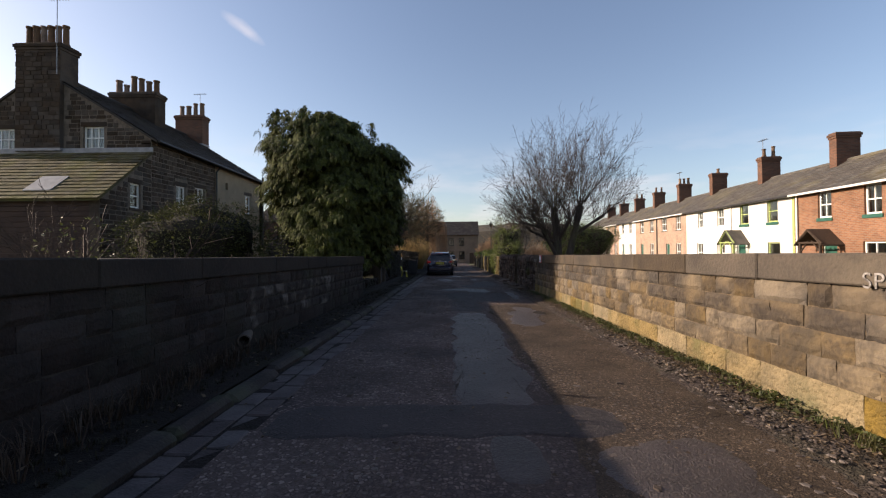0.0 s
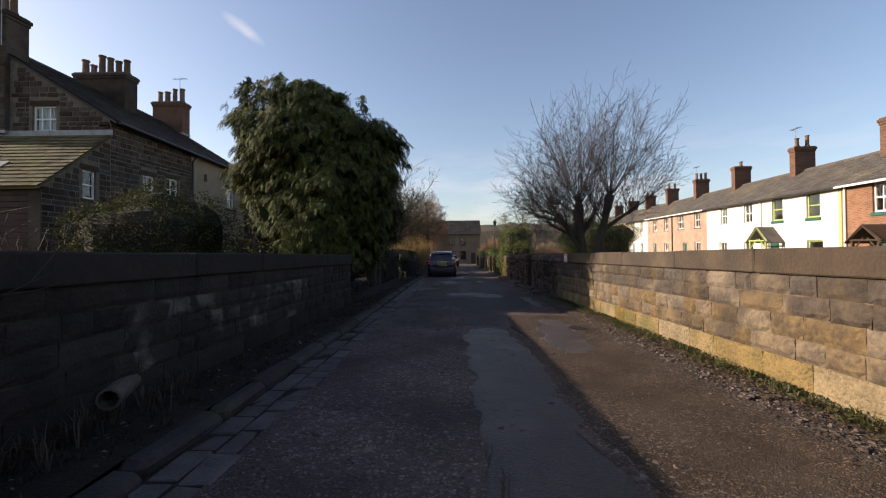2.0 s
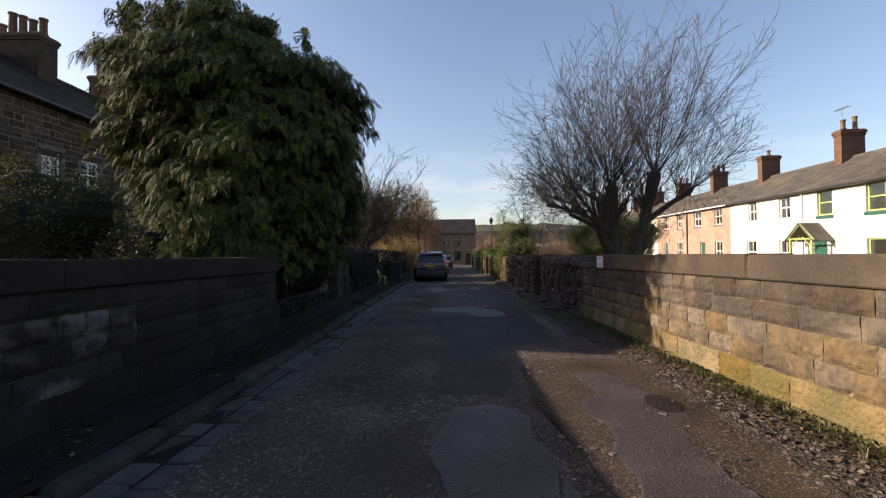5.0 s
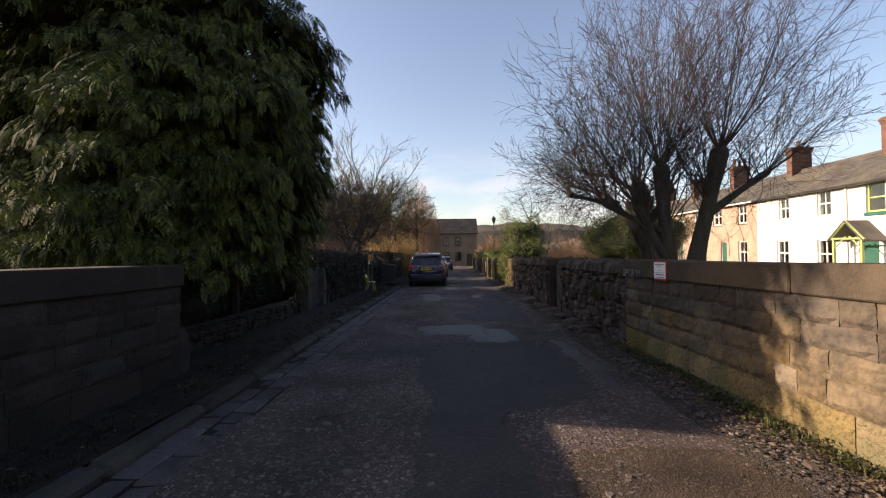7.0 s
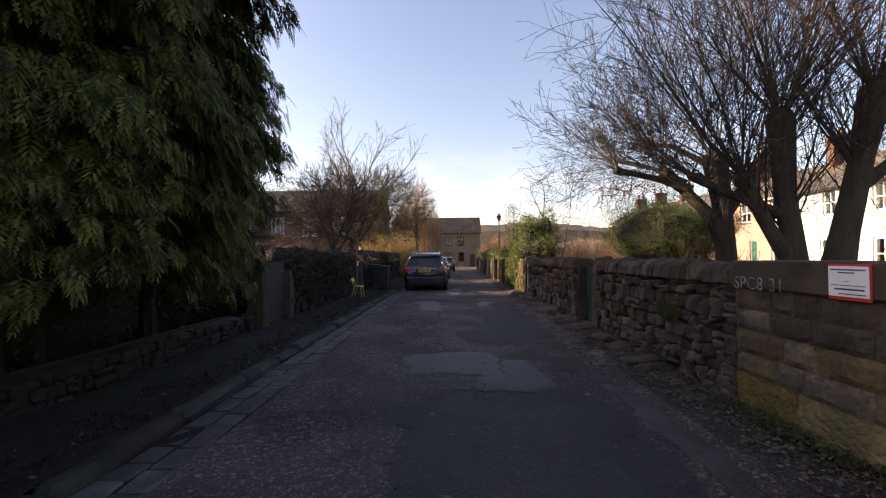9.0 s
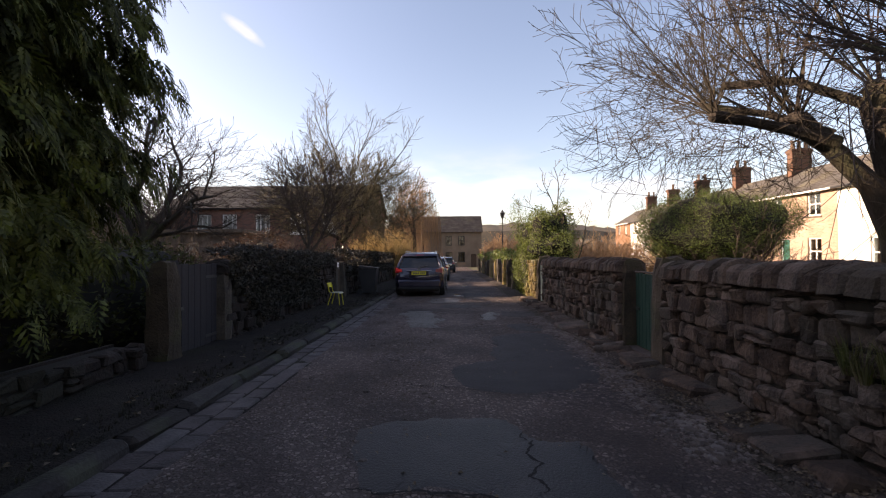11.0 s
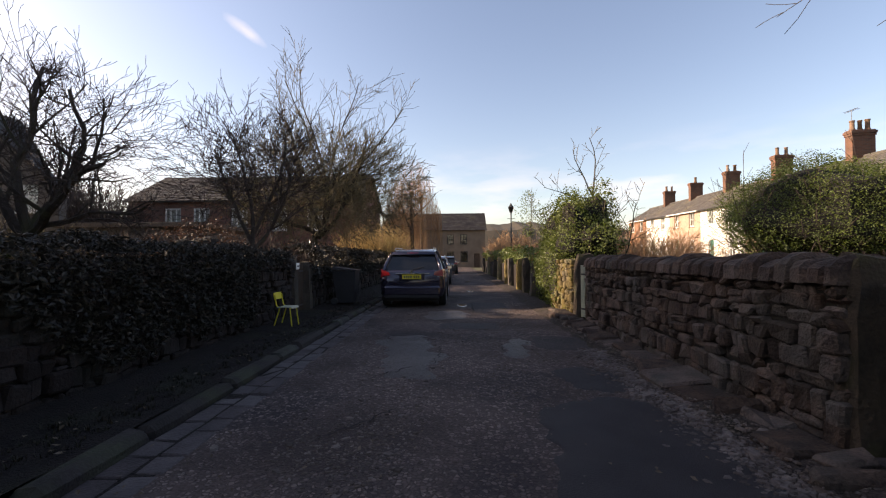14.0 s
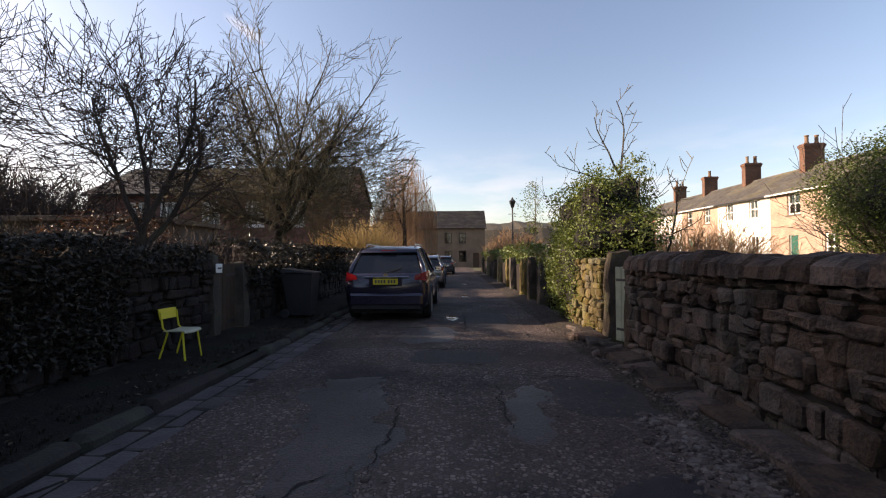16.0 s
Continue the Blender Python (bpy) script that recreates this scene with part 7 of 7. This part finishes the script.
def school_chair():
    ch = thing("chair", "small yellow school chair standing on the verge", "chair")
    ch.matrix_world = pose(-2.96, 26.7, 0.1, 0, 0, 86) @ Matrix.Scale(0.93, 4)
    seat = Mesher()
    n = 6
    vs = [(x, y, 0.40 + 0.012 * ((x / 0.17) ** 2) - (0.02 if y < -0.14 else 0)) for y in (-0.17, -0.14, 0.0, 0.15) for x in (-0.17, -0.1, 0.0, 0.1, 0.17)]
    fs = [(j * 5 + i, j * 5 + i + 1, j * 5 + i + 6, j * 5 + i + 5) for j in range(3) for i in range(4)]
    low = [(x, y, z - 0.018) for x, y, z in vs]
    seat.add(vs + low, fs + [tuple(reversed([k + 20 for k in q])) for q in fs] + [(0, 20, 21, 1), (1, 21, 22, 2), (2, 22, 23, 3), (3, 23, 24, 4), (19, 39, 38, 18), (18, 38, 37, 17), (17, 37, 36, 16), (16, 36, 35, 15), (0, 5, 25, 20), (5, 10, 30, 25), (10, 15, 35, 30), (4, 24, 29, 9), (9, 29, 34, 14), (14, 34, 39, 19)])
    part("seat", seat, PALEPLY, ch, "pale worn seat")
    back = Mesher()
    vs = []
    for z in (0.56, 0.70):
        for x in (-0.17, -0.09, 0.0, 0.09, 0.17):
            vs.append((x, 0.215 + 0.03 * (z - 0.56) / 0.14 - 0.25 * x * x, z))
    b2 = [(x, y - 0.012, z) for x, y, z in vs]
    back.add(vs + b2, [(i + 1, i, i + 5, i + 6) for i in range(4)] + [(10 + i, 11 + i, 16 + i, 15 + i) for i in range(4)] + [(i, i + 1, i + 11, i + 10) for i in range(4)] + [(i + 6, i + 5, i + 15, i + 16) for i in range(4)] + [(0, 10, 15, 5), (4, 9, 19, 14)])
    part("backrest", back, YELLOW, ch)
    for s in (-1, 1):
        part("leg", Mesher().tube([(s * 0.15, -0.12, 0.38), (s * 0.17, -0.17, -0.01)], [0.013, 0.013], 8), YELLOW, ch)
        part("leg", Mesher().tube([(s * 0.15, 0.1, 0.38), (s * 0.17, 0.22, -0.01)], [0.013, 0.013], 8), YELLOW, ch)
        part("back_post", Mesher().tube([(s * 0.15, 0.1, 0.38), (s * 0.155, 0.17, 0.44), (s * 0.155, 0.205, 0.66)], [0.012, 0.012, 0.012], 8), YELLOW, ch)
    part("rail", Mesher().tube([(-0.15, -0.12, 0.375), (0.15, -0.12, 0.375)], [0.012, 0.012], 8), YELLOW, ch)


school_chair()
BINP = M("black_plastic", (0.022, 0.023, 0.026), (0.03, 0.03, 0.034), rough=0.5, bump=0.05)
bin_t = thing("wheelie_bin", "black plastic wheelie bin against the wall", "bin")
bin_t.matrix_world = pose(-2.78, 30.6, 0.1, 0, 0, 90)
m = Mesher()
m.add([(-0.22, -0.26, 0.06), (0.22, -0.26, 0.06), (0.22, 0.2, 0.06), (-0.22, 0.2, 0.06), (-0.28, -0.33, 0.95), (0.28, -0.33, 0.95), (0.28, 0.33, 0.95), (-0.28, 0.33, 0.95)],
      [(3, 2, 1, 0), (0, 1, 5, 4), (1, 2, 6, 5), (2, 3, 7, 6), (3, 0, 4, 7), (4, 5, 6, 7)])
part("body", m, BINP, bin_t)
part("lid", Mesher().add([(-0.3, -0.36, 0.952), (0.3, -0.36, 0.952), (0.3, 0.35, 0.99), (-0.3, 0.35, 0.99), (-0.3, -0.36, 0.98), (0.3, -0.36, 0.98), (0.28, 0.33, 1.07), (-0.28, 0.33, 1.07)],
                         [(3, 2, 1, 0), (0, 1, 5, 4), (1, 2, 6, 5), (2, 3, 7, 6), (3, 0, 4, 7), (4, 5, 6, 7)]), BINP, bin_t)
for s in (-1, 1):
    part("wheel", Mesher(pose(s * 0.26, 0.27, 0.1, 0, 90)).lathe(0, 0, [(0.08, -0.03), (0.1, -0.02), (0.1, 0.02), (0.08, 0.03)], 14), BINP, bin_t)
part("handle", Mesher().tube([(-0.22, 0.38, 0.93), (0.22, 0.38, 0.93)], [0.016, 0.016], 8).tube([(-0.2, 0.3, 0.93), (-0.2, 0.38, 0.93)], [0.014, 0.014], 6).tube([(0.2, 0.3, 0.93), (0.2, 0.38, 0.93)], [0.014, 0.014], 6), BINP, bin_t)

# ---- cars ----


def paint(name, c, rough=0.22, metal=0.35):
    m = M(name, c, tuple(v * 0.9 for v in c), scale=3, fine=200, rough=rough, bump=0.0, metal=metal, spec=0.6, fine_mix=0.1)
    m.node_tree.nodes["Principled BSDF"].inputs["Coat Weight"].default_value = 0.6
    return m


TYRE = M("tyre_rubber", (0.018, 0.018, 0.018), (0.028, 0.027, 0.026), rough=0.9, bump=0.2)
RIM = M("alloy", (0.35, 0.35, 0.36), (0.28, 0.28, 0.29), rough=0.35, metal=0.9, bump=0)
TRIM = M("black_trim", (0.02, 0.02, 0.021), (0.027, 0.027, 0.028), rough=0.6, bump=0.1)
CHROME = M("chrome", (0.75, 0.75, 0.76), (0.7, 0.7, 0.71), rough=0.12, metal=1.0, bump=0)
REDLENS = M("red_lens", (0.28, 0.01, 0.012), (0.2, 0.008, 0.01), rough=0.12, bump=0, spec=0.6)
CLEARLENS = M("clear_lens", (0.6, 0.6, 0.62), (0.5, 0.5, 0.52), rough=0.1, bump=0, spec=0.6)
YPLATE = M("yellow_plate", (0.66, 0.52, 0.03), (0.6, 0.47, 0.03), rough=0.4, bump=0)
CARGLASS = M("tinted_car_glass", (0.012, 0.013, 0.015), (0.016, 0.017, 0.019), rough=0.06, bump=0, spec=0.6)


def car(label, x, y, body_mat, L=4.55, W=1.84, H=1.69, turn=0.0):
    """A parked car with its tail to -y: lofted body, glasshouse, roof, bumpers, lamps, plate, wheels."""
    t = thing("car", label, "car", "cars parked along the lane")
    t.matrix_world = pose(x, y, 0.0, 0, 0, turn)
    k, h = W / 1.84, H / 1.69
    ys = [0.0, 0.05, 0.16, 0.5, 1.2, 2.2, 3.1, 3.6, 4.1, 4.4, 4.55]
    hw = [0.74, 0.85, 0.90, 0.92, 0.925, 0.925, 0.92, 0.91, 0.88, 0.80, 0.66]
    zb = [0.42, 0.33, 0.28, 0.25, 0.24, 0.24, 0.24, 0.25, 0.27, 0.31, 0.4]
    zt = [1.0, 1.04, 1.06, 1.06, 1.04, 1.03, 1.02, 1.03, 0.97, 0.88, 0.74]
    vs, fs = [], []
    prof = lambda w, b, tt: [(w * 0.8, b), (w * 0.95, b + 0.05), (w, b + 0.2), (w * 1.0, (b + tt) / 2 + 0.05), (w * 0.975, tt - 0.1), (w * 0.93, tt - 0.03), (w * 0.84, tt)]
    for i, yy in enumerate(ys):
        half = prof(hw[i] * k, zb[i] * h, zt[i] * h)
        ringp = half + [(-a, b) for a, b in reversed(half)]
        vs += [(a, yy * L / 4.55, b) for a, b in ringp]
    n = 14
    for i in range(len(ys) - 1):
        for j in range(n):
            j2 = (j + 1) % n
            fs.append((i * n + j, (i + 1) * n + j, (i + 1) * n + j2, i * n + j2))
    fs += [tuple(range(n)), tuple(range((len(ys) - 1) * n, len(ys) * n))[::-1]]
    body = part("body", Mesher().add(vs, fs), body_mat, t, smooth=True)
    s = L / 4.55
    # glasshouse
    gy = [0.13, 0.2, 0.50, 0.9, 2.0, 2.75, 3.45]
    gb = [0.80, 0.84, 0.86, 0.87, 0.87, 0.86, 0.80]
    gz = [1.0, 1.12, 1.54, 1.62, 1.63, 1.55, 1.03]
    gt = [0.74, 0.73, 0.585, 0.59, 0.6, 0.58, 0.68]
    vs, fs = [], []
    for i, yy in enumerate(gy):
        vs += [(gb[i] * k, yy * s, 1.0 * h), (gt[i] * k, yy * s, gz[i] * h), (-gt[i] * k, yy * s, gz[i] * h), (-gb[i] * k, yy * s, 1.0 * h)]
    for i in range(len(gy) - 1):
        for j in range(3):
            fs.append((4 * i + j, 4 * i + 4 + j, 4 * i + 5 + j, 4 * i + 1 + j))
    fs += [(0, 1, 2, 3), tuple(4 * (len(gy) - 1) + q for q in (3, 2, 1, 0))]
    part("glass", Mesher().add(vs, fs), CARGLASS, t)
    # roof skin, with a lip over the rear window
    vs, fs = [], []
    ry = [0.40, 0.52, 0.9, 1.6, 2.2, 2.72]
    rz = [1.555, 1.60, 1.66, 1.685, 1.675, 1.60]
    for yy, zz in zip(ry, rz):
        vs += [(0.64 * k, yy * s, (zz - 0.05) * h), (0.59 * k, yy * s, (zz - 0.01) * h), (0.35 * k, yy * s, zz * h), (-0.35 * k, yy * s, zz * h), (-0.59 * k, yy * s, (zz - 0.01) * h), (-0.64 * k, yy * s, (zz - 0.05) * h)]
    for i in range(len(ry) - 1):
        fs += [(6 * i + j, 6 * i + 6 + j, 6 * i + 7 + j, 6 * i + 1 + j) for j in range(5)]
    fs.append((0, 1, 2, 3, 4, 5))
    part("roof", Mesher().add(vs, fs), body_mat, t, smooth=True)
    for q in (-1, 1):
        part("pillar", Mesher().tube([(q * 0.83 * k, 0.13 * s, 1.0 * h), (q * 0.78 * k, 0.25 * s, 1.2 * h), (q * 0.62 * k, 0.52 * s, 1.56 * h)], [0.06, 0.055, 0.05], 6), body_mat, t, smooth=True)
        part("pillar", Mesher().tube([(q * 0.87 * k, 1.95 * s, 1.0 * h), (q * 0.62 * k, 1.95 * s, 1.6 * h)], [0.03, 0.03], 6), TRIM, t)
        part("pillar", Mesher().tube([(q * 0.83 * k, 3.42 * s, 1.02 * h), (q * 0.62 * k, 2.75 * s, 1.56 * h)], [0.04, 0.04], 6), body_mat, t, smooth=True)
        part("roof_rail", Mesher().tube([(q * 0.57 * k, 0.7 * s, 1.63 * h), (q * 0.57 * k, 0.85 * s, 1.70 * h), (q * 0.57 * k, 2.3 * s, 1.71 * h), (q * 0.57 * k, 2.45 * s, 1.64 * h)], [0.016] * 4, 6), RIM, t)
        tl = part("tail_lamp", Mesher().add([(q * 0.60 * k, -0.012, 0.86 * h), (q * 0.86 * k, 0.045, 0.82 * h), (q * 0.905 * k, 0.34, 0.93 * h), (q * 0.90 * k, 0.3, 1.03 * h), (q * 0.84 * k, 0.06, 1.02 * h), (q * 0.62 * k, 0.0, 0.95 * h)],
                                           [(0, 1, 4, 5), (1, 2, 3, 4)] if q > 0 else [(5, 4, 1, 0), (4, 3, 2, 1)]), REDLENS, t)
        tl.data.transform(Matrix.Translation((q * 0.02, -0.012, 0.06)))
        part("head_lamp", Mesher().cbox(q * 0.66 * k - 0.13, (4.36) * s, 0.70 * h, q * 0.66 * k + 0.13, 4.47 * s, 0.84 * h, 0.03), CLEARLENS, t)
        mir = part("door_mirror", Mesher().cbox(q * 1.0 * k - 0.1, 2.95 * s, 1.0 * h, q * 1.0 * k + 0.1, 3.07 * s, 1.14 * h, 0.03), body_mat, t)
        part("mirror_glass", Mesher().box(q * 1.0 * k - 0.08, 2.945 * s, 1.02 * h, q * 1.0 * k + 0.08, 2.949 * s, 1.12 * h), CHROME, mir)
        for yy in (1.15, 2.15):
            part("door_handle", Mesher().cbox(q * 0.925 * k - 0.015, yy * s, 0.9 * h, q * 0.925 * k + 0.015, yy * s + 0.16, 0.925 * h, 0.006), body_mat, t)
        for yy in (0.82, 3.66):
            R = 0.345
            w = part("wheel", Mesher(pose(q * 0.83 * k, yy * s, R, 0, 90)).lathe(0, 0, [(R * 0.72, -0.11), (R * 0.97, -0.10), (R, -0.06), (R, 0.06), (R * 0.97, 0.10), (R * 0.72, 0.11)], 24), TYRE, t)
            part("rim", Mesher(pose(q * 0.83 * k, yy * s, R, 0, 90)).lathe(0, 0, [(R * 0.68, -0.113), (R * 0.6, -0.118), (R * 0.6, 0.118), (R * 0.68, 0.113)], 20), RIM, w)
            part("wheel_arch", Mesher().tube([(q * 0.915 * k, yy * s + 0.41 * math.cos(a), R + 0.41 * math.sin(a)) for a in [math.pi * i / 10 for i in range(11)]], [0.035] * 11, 5), TRIM, t)
    part("rear_bumper", Mesher().cbox(-0.80 * k, -0.055, 0.34 * h, 0.80 * k, 0.12, 0.62 * h, 0.05), body_mat, t)
    part("bumper_skirt", Mesher().cbox(-0.76 * k, -0.03, 0.26 * h, 0.76 * k, 0.14, 0.40 * h, 0.03), TRIM, t)
    part("trim_strip", Mesher().cbox(-0.46 * k, -0.04, 0.955 * h, 0.5 * k, -0.005, 0.98 * h, 0.005), CHROME, t, "bright strip")
    pl = part("number_plate", Mesher().cbox(-0.27, -0.05, 0.81 * h, 0.27, -0.035, 0.81 * h + 0.125, 0.003), YPLATE, t, "yellow number plate")
    for i in range(7):
        u = -0.225 + i * 0.062 + (0.03 if i > 3 else 0)
        part("plate_mark", Mesher().box(u, -0.0525, 0.81 * h + 0.028, u + 0.04, -0.0502, 0.81 * h + 0.1), INK, pl)
    part("plate_recess", Mesher().cbox(-0.36, -0.034, 0.77 * h, 0.36, 0.02, 0.95 * h, 0.01), body_mat, t)
    part("badge", Mesher(pose(0, -0.02, 1.015 * h, 90)).lathe(0, 0, [(0.05, -0.01), (0.045, 0.012)], 14), CHROME, t)
    part("wiper", Mesher().tube([(0, 0.12 * s, 1.07 * h), (0.32, 0.2 * s, 1.15 * h)], [0.012, 0.008], 5), TRIM, t)
    part("brake_lamp", Mesher().cbox(-0.16, 0.365 * s, 1.535 * h, 0.16, 0.385 * s, 1.555 * h, 0.004), REDLENS, t)
    part("underbody", Mesher().box(-0.75 * k, 0.2, 0.18, 0.75 * k, (4.3) * s, 0.3), TRIM, t)
    return t


car("dark blue-grey estate car parked at the kerb with yellow rear plate", -0.87, 30.4, paint("dark_blue_paint", (0.027, 0.024, 0.045)), turn=-0.6)
car("silver hatchback parked in line along the kerb", -0.72, 40.2, paint("silver_paint", (0.3, 0.3, 0.31), metal=0.7), L=4.1, W=1.74, H=1.5, turn=-0.6)
car("dark hatchback parked in line along the kerb", -0.26, 54.5, paint("charcoal_paint", (0.05, 0.05, 0.055)), L=4.2, W=1.76, H=1.5, turn=-1.0)

# ---- lamp post and pole ----
lamp = thing("street_lamp", "black iron lamp post with a lantern beside the lane", "street lamp", at=(4.5, 49.6, -0.07))
part("post", Mesher().lathe(0, 0, [(0.11, 0.0), (0.11, 0.7), (0.07, 0.85), (0.055, 2.5), (0.045, 4.6), (0.06, 4.68)], 12), IRON, lamp)
part("ladder_bar", Mesher().tube([(-0.28, 0, 4.25), (0.28, 0, 4.25)], [0.018, 0.018], 6), IRON, lamp)
lant = part("lantern", Mesher().lathe(0, 0, [(0.1, 4.68), (0.2, 5.05), (0.23, 5.07), (0.08, 5.25), (0.03, 5.36)], 8), IRON, lamp)
part("lantern_glass", Mesher().lathe(0, 0, [(0.105, 4.7), (0.205, 5.03)], 8), GLASS, lant)
pole = thing("utility_pole", "tall wooden utility pole beside the lane", "pole", at=(-2.55, 57.0, -0.07))
part("shaft", Mesher().tube([(0, 0, 0), (0, 0, 7.2)], [0.12, 0.09], 10), DARKWOOD, pole)
part("crossbar", Mesher().cbox(-0.5, -0.05, 6.7, 0.5, 0.05, 6.8, 0.01), DARKWOOD, pole)

WATER = M("puddle_water", (0.02, 0.02, 0.02), (0.03, 0.03, 0.03), rough=0.03, bump=0, spec=0.8)
for k, (x, y, rx, ry) in enumerate(((0.55, 31.0, 0.14, 0.42), (1.08, 43.0, 0.2, 0.6), (1.0, 36.5, 0.12, 0.4))):
    patch(x, y, rx, ry, WATER, "small shining puddle", seed=40 + k, lift=0.006, ragged=0.35)

# ---- litter, grass, chippings ----


def scatter_leaves(name, label, n, fx, y0, y1, size, mat, seed, parent=None):
    rng = random.Random(seed)
    m = Mesher()
    for i in range(n):
        y = rng.uniform(y0, y1)
        x, z = fx(rng, y)
        a = rng.uniform(0, 6.283)
        s = size * rng.uniform(0.5, 1.4)
        d, e = Vector((math.cos(a), math.sin(a), rng.gauss(0, 0.3))) * s, Vector((-math.sin(a), math.cos(a), rng.gauss(0, 0.3))) * s * 0.6
        o = len(m.v)
        c = Vector((x, y, z + 0.004))
        lift = Vector((0, 0, s * rng.uniform(0.1, 0.5)))
        for w in (c - d, c + e + lift, c + d, c - e + lift):
            m.v.append((w.x, w.y, max(z, w.z)))
        m.f += [(o, o + 1, o + 2), (o, o + 2, o + 3)]
    return tagged(part(name, m, mat), label, "leaf litter", kind="stuff")


def verge_r(rng, y):
    x = min(3.03, 3.02 - abs(rng.gauss(0, 0.22)))
    return x, 0.05 * math.sin(min(1, max(0, (x - 2.42) / 0.6)) * 1.7) + 0.006


scatter_leaves("leaf_litter", "dry brown leaves along the foot of the sunny wall", 11000, verge_r, -2, 20, 0.019, LITTER, 401)
scatter_leaves("leaf_litter", "dry brown leaves on the shaded verge", 350, lambda r, y: (r.uniform(-2.9, -2.3), 0.115), -1, 27, 0.022, LITTER, 402)
scatter_leaves("leaf_litter", "scattered leaves and grit on the lane", 1500, lambda r, y: (r.uniform(-2.0, 2.5), 0.012), -1, 30, 0.018, LITTER, 403)
scatter_leaves("weeds", "small green weeds at the foot of the sunny wall", 3600, lambda r, y: (min(3.0, 2.9 + r.gauss(0, 0.09)) if noise.noise((y * 1.1, 7, 0)) > -0.1 else 2.98, 0.06 + 0.05 * r.random()), -2, 16, 0.024, WEED, 404)


def stones(name, label, n, fx, y0, y1, size, seed, mat):
    rng = random.Random(seed)
    m = Mesher()
    for i in range(n):
        y = y0 + (y1 - y0) * rng.random() ** 1.0
        x, z = fx(rng, y)
        s = size * rng.uniform(0.4, 1.3) * (2.2 if rng.random() < 0.03 else 1)
        a = rng.uniform(0, 6.283)
        o = len(m.v)
        h, long = s * rng.uniform(0.25, 0.5), rng.uniform(1.0, 1.7)
        ring = []
        for k in range(5):
            b = k * 1.2566 + rng.uniform(-0.35, 0.35)
            u, w = s * long * math.cos(b), s * math.sin(b)
            ring.append((u * math.cos(a) - w * math.sin(a), u * math.sin(a) + w * math.cos(a)))
        m.v += [(x + u, y + w, z - 0.004) for u, w in ring] + [(x + 0.7 * u, y + 0.7 * w, z + h * rng.uniform(0.75, 1.1)) for u, w in ring]
        m.f += [(o + k, o + (k + 1) % 5, o + 5 + (k + 1) % 5, o + 5 + k) for k in range(5)] + [tuple(range(o + 5, o + 10))]
    return tagged(part(name, m, mat), label, "gravel", kind="stuff")


def on_lane(rng, y):
    for _ in range(6):
        x = rng.uniform(-1.6, 2.6)
        if noise.noise((x * 0.9, y * 0.45, 21)) > -0.05:
            break
    return x, road_z(x, y)


stones("loose_chippings", "loose pale stone chippings worn out of the lane", 26000, on_lane, 0.5, 34, 0.013, 501, PEBBLE)
stones("worn_cobbles", "strip of worn pale cobbles at the edge of the lane", 5200, lambda r, y: (2.42 + r.gauss(0, 0.15), road_z(2.42, y) + 0.008), 17.5, 25.0, 0.021, 503, COBBLE)
stones("verge_gravel", "stones and grit along the foot of the wall", 3600, lambda r, y: (2.55 + abs(r.gauss(0, 0.25)) if r.random() < 0.9 else 2.5, 0.03), 0, 29, 0.015, 502, PEBBLE)


def tufts(name, label, n, fx, y0, y1, h, mat, seed, blades=9):
    rng = random.Random(seed)
    m = Mesher()
    for i in range(n):
        y = rng.uniform(y0, y1)
        x, z = fx(rng, y)
        for b in range(blades):
            a = rng.uniform(0, 6.283)
            d = Vector((math.cos(a), math.sin(a), 0))
            hh = h * rng.uniform(0.4, 1.2)
            p = Vector((x, y, z)) + d * rng.uniform(0, 0.05)
            w = Vector((-d.y, d.x, 0)) * 0.004
            k = rng.uniform(0.2, 0.9)
            q, t = p + d * hh * 0.3 * k + Vector((0, 0, hh * 0.6)), p + d * hh * k + Vector((0, 0, hh * (1 - 0.5 * k * k)))
            o = len(m.v)
            m.v += [tuple(p - w), tuple(p + w), tuple(q + w * 0.8), tuple(q - w * 0.8), tuple(t)]
            m.f += [(o, o + 1, o + 2, o + 3), (o + 3, o + 2, o + 4)]
    return tagged(part(name, m, mat), label, "grass", kind="stuff")


tufts("dead_grass", "dry dead grass and stems against the shaded wall", 110, lambda r, y: (-2.9 + abs(r.gauss(0, 0.16)), 0.09), 1.0, 7.0, 0.26, DEADGRASS, 601)
tufts("verge_grass", "short grass on the shaded verge, coloured dark for the shade", 1300, lambda r, y: (r.uniform(-2.95, -2.32), 0.085), 0, 31, 0.055, SHADEGRASS, 602)
tufts("wall_foot_grass", "tufts of grass along the sunny wall", 300, lambda r, y: (2.92 + r.gauss(0, 0.05), 0.05), 0, 16, 0.1, GRASS, 603)
tufts("wall_fern", "fern sprouting from the drystone wall", 8, lambda r, y: (3.0, 0.62 + 0.1 * r.random()), 17.0, 17.5, 0.28, GRASS, 604, blades=26)
twiggy("dry_stems", "dry weed stems leaning on the shaded wall", (-2.7, 3.4), (0.15, 1.6), 0.7, 14, TWIG, 605, least=0.003, fan=0.6, kids=(3,))
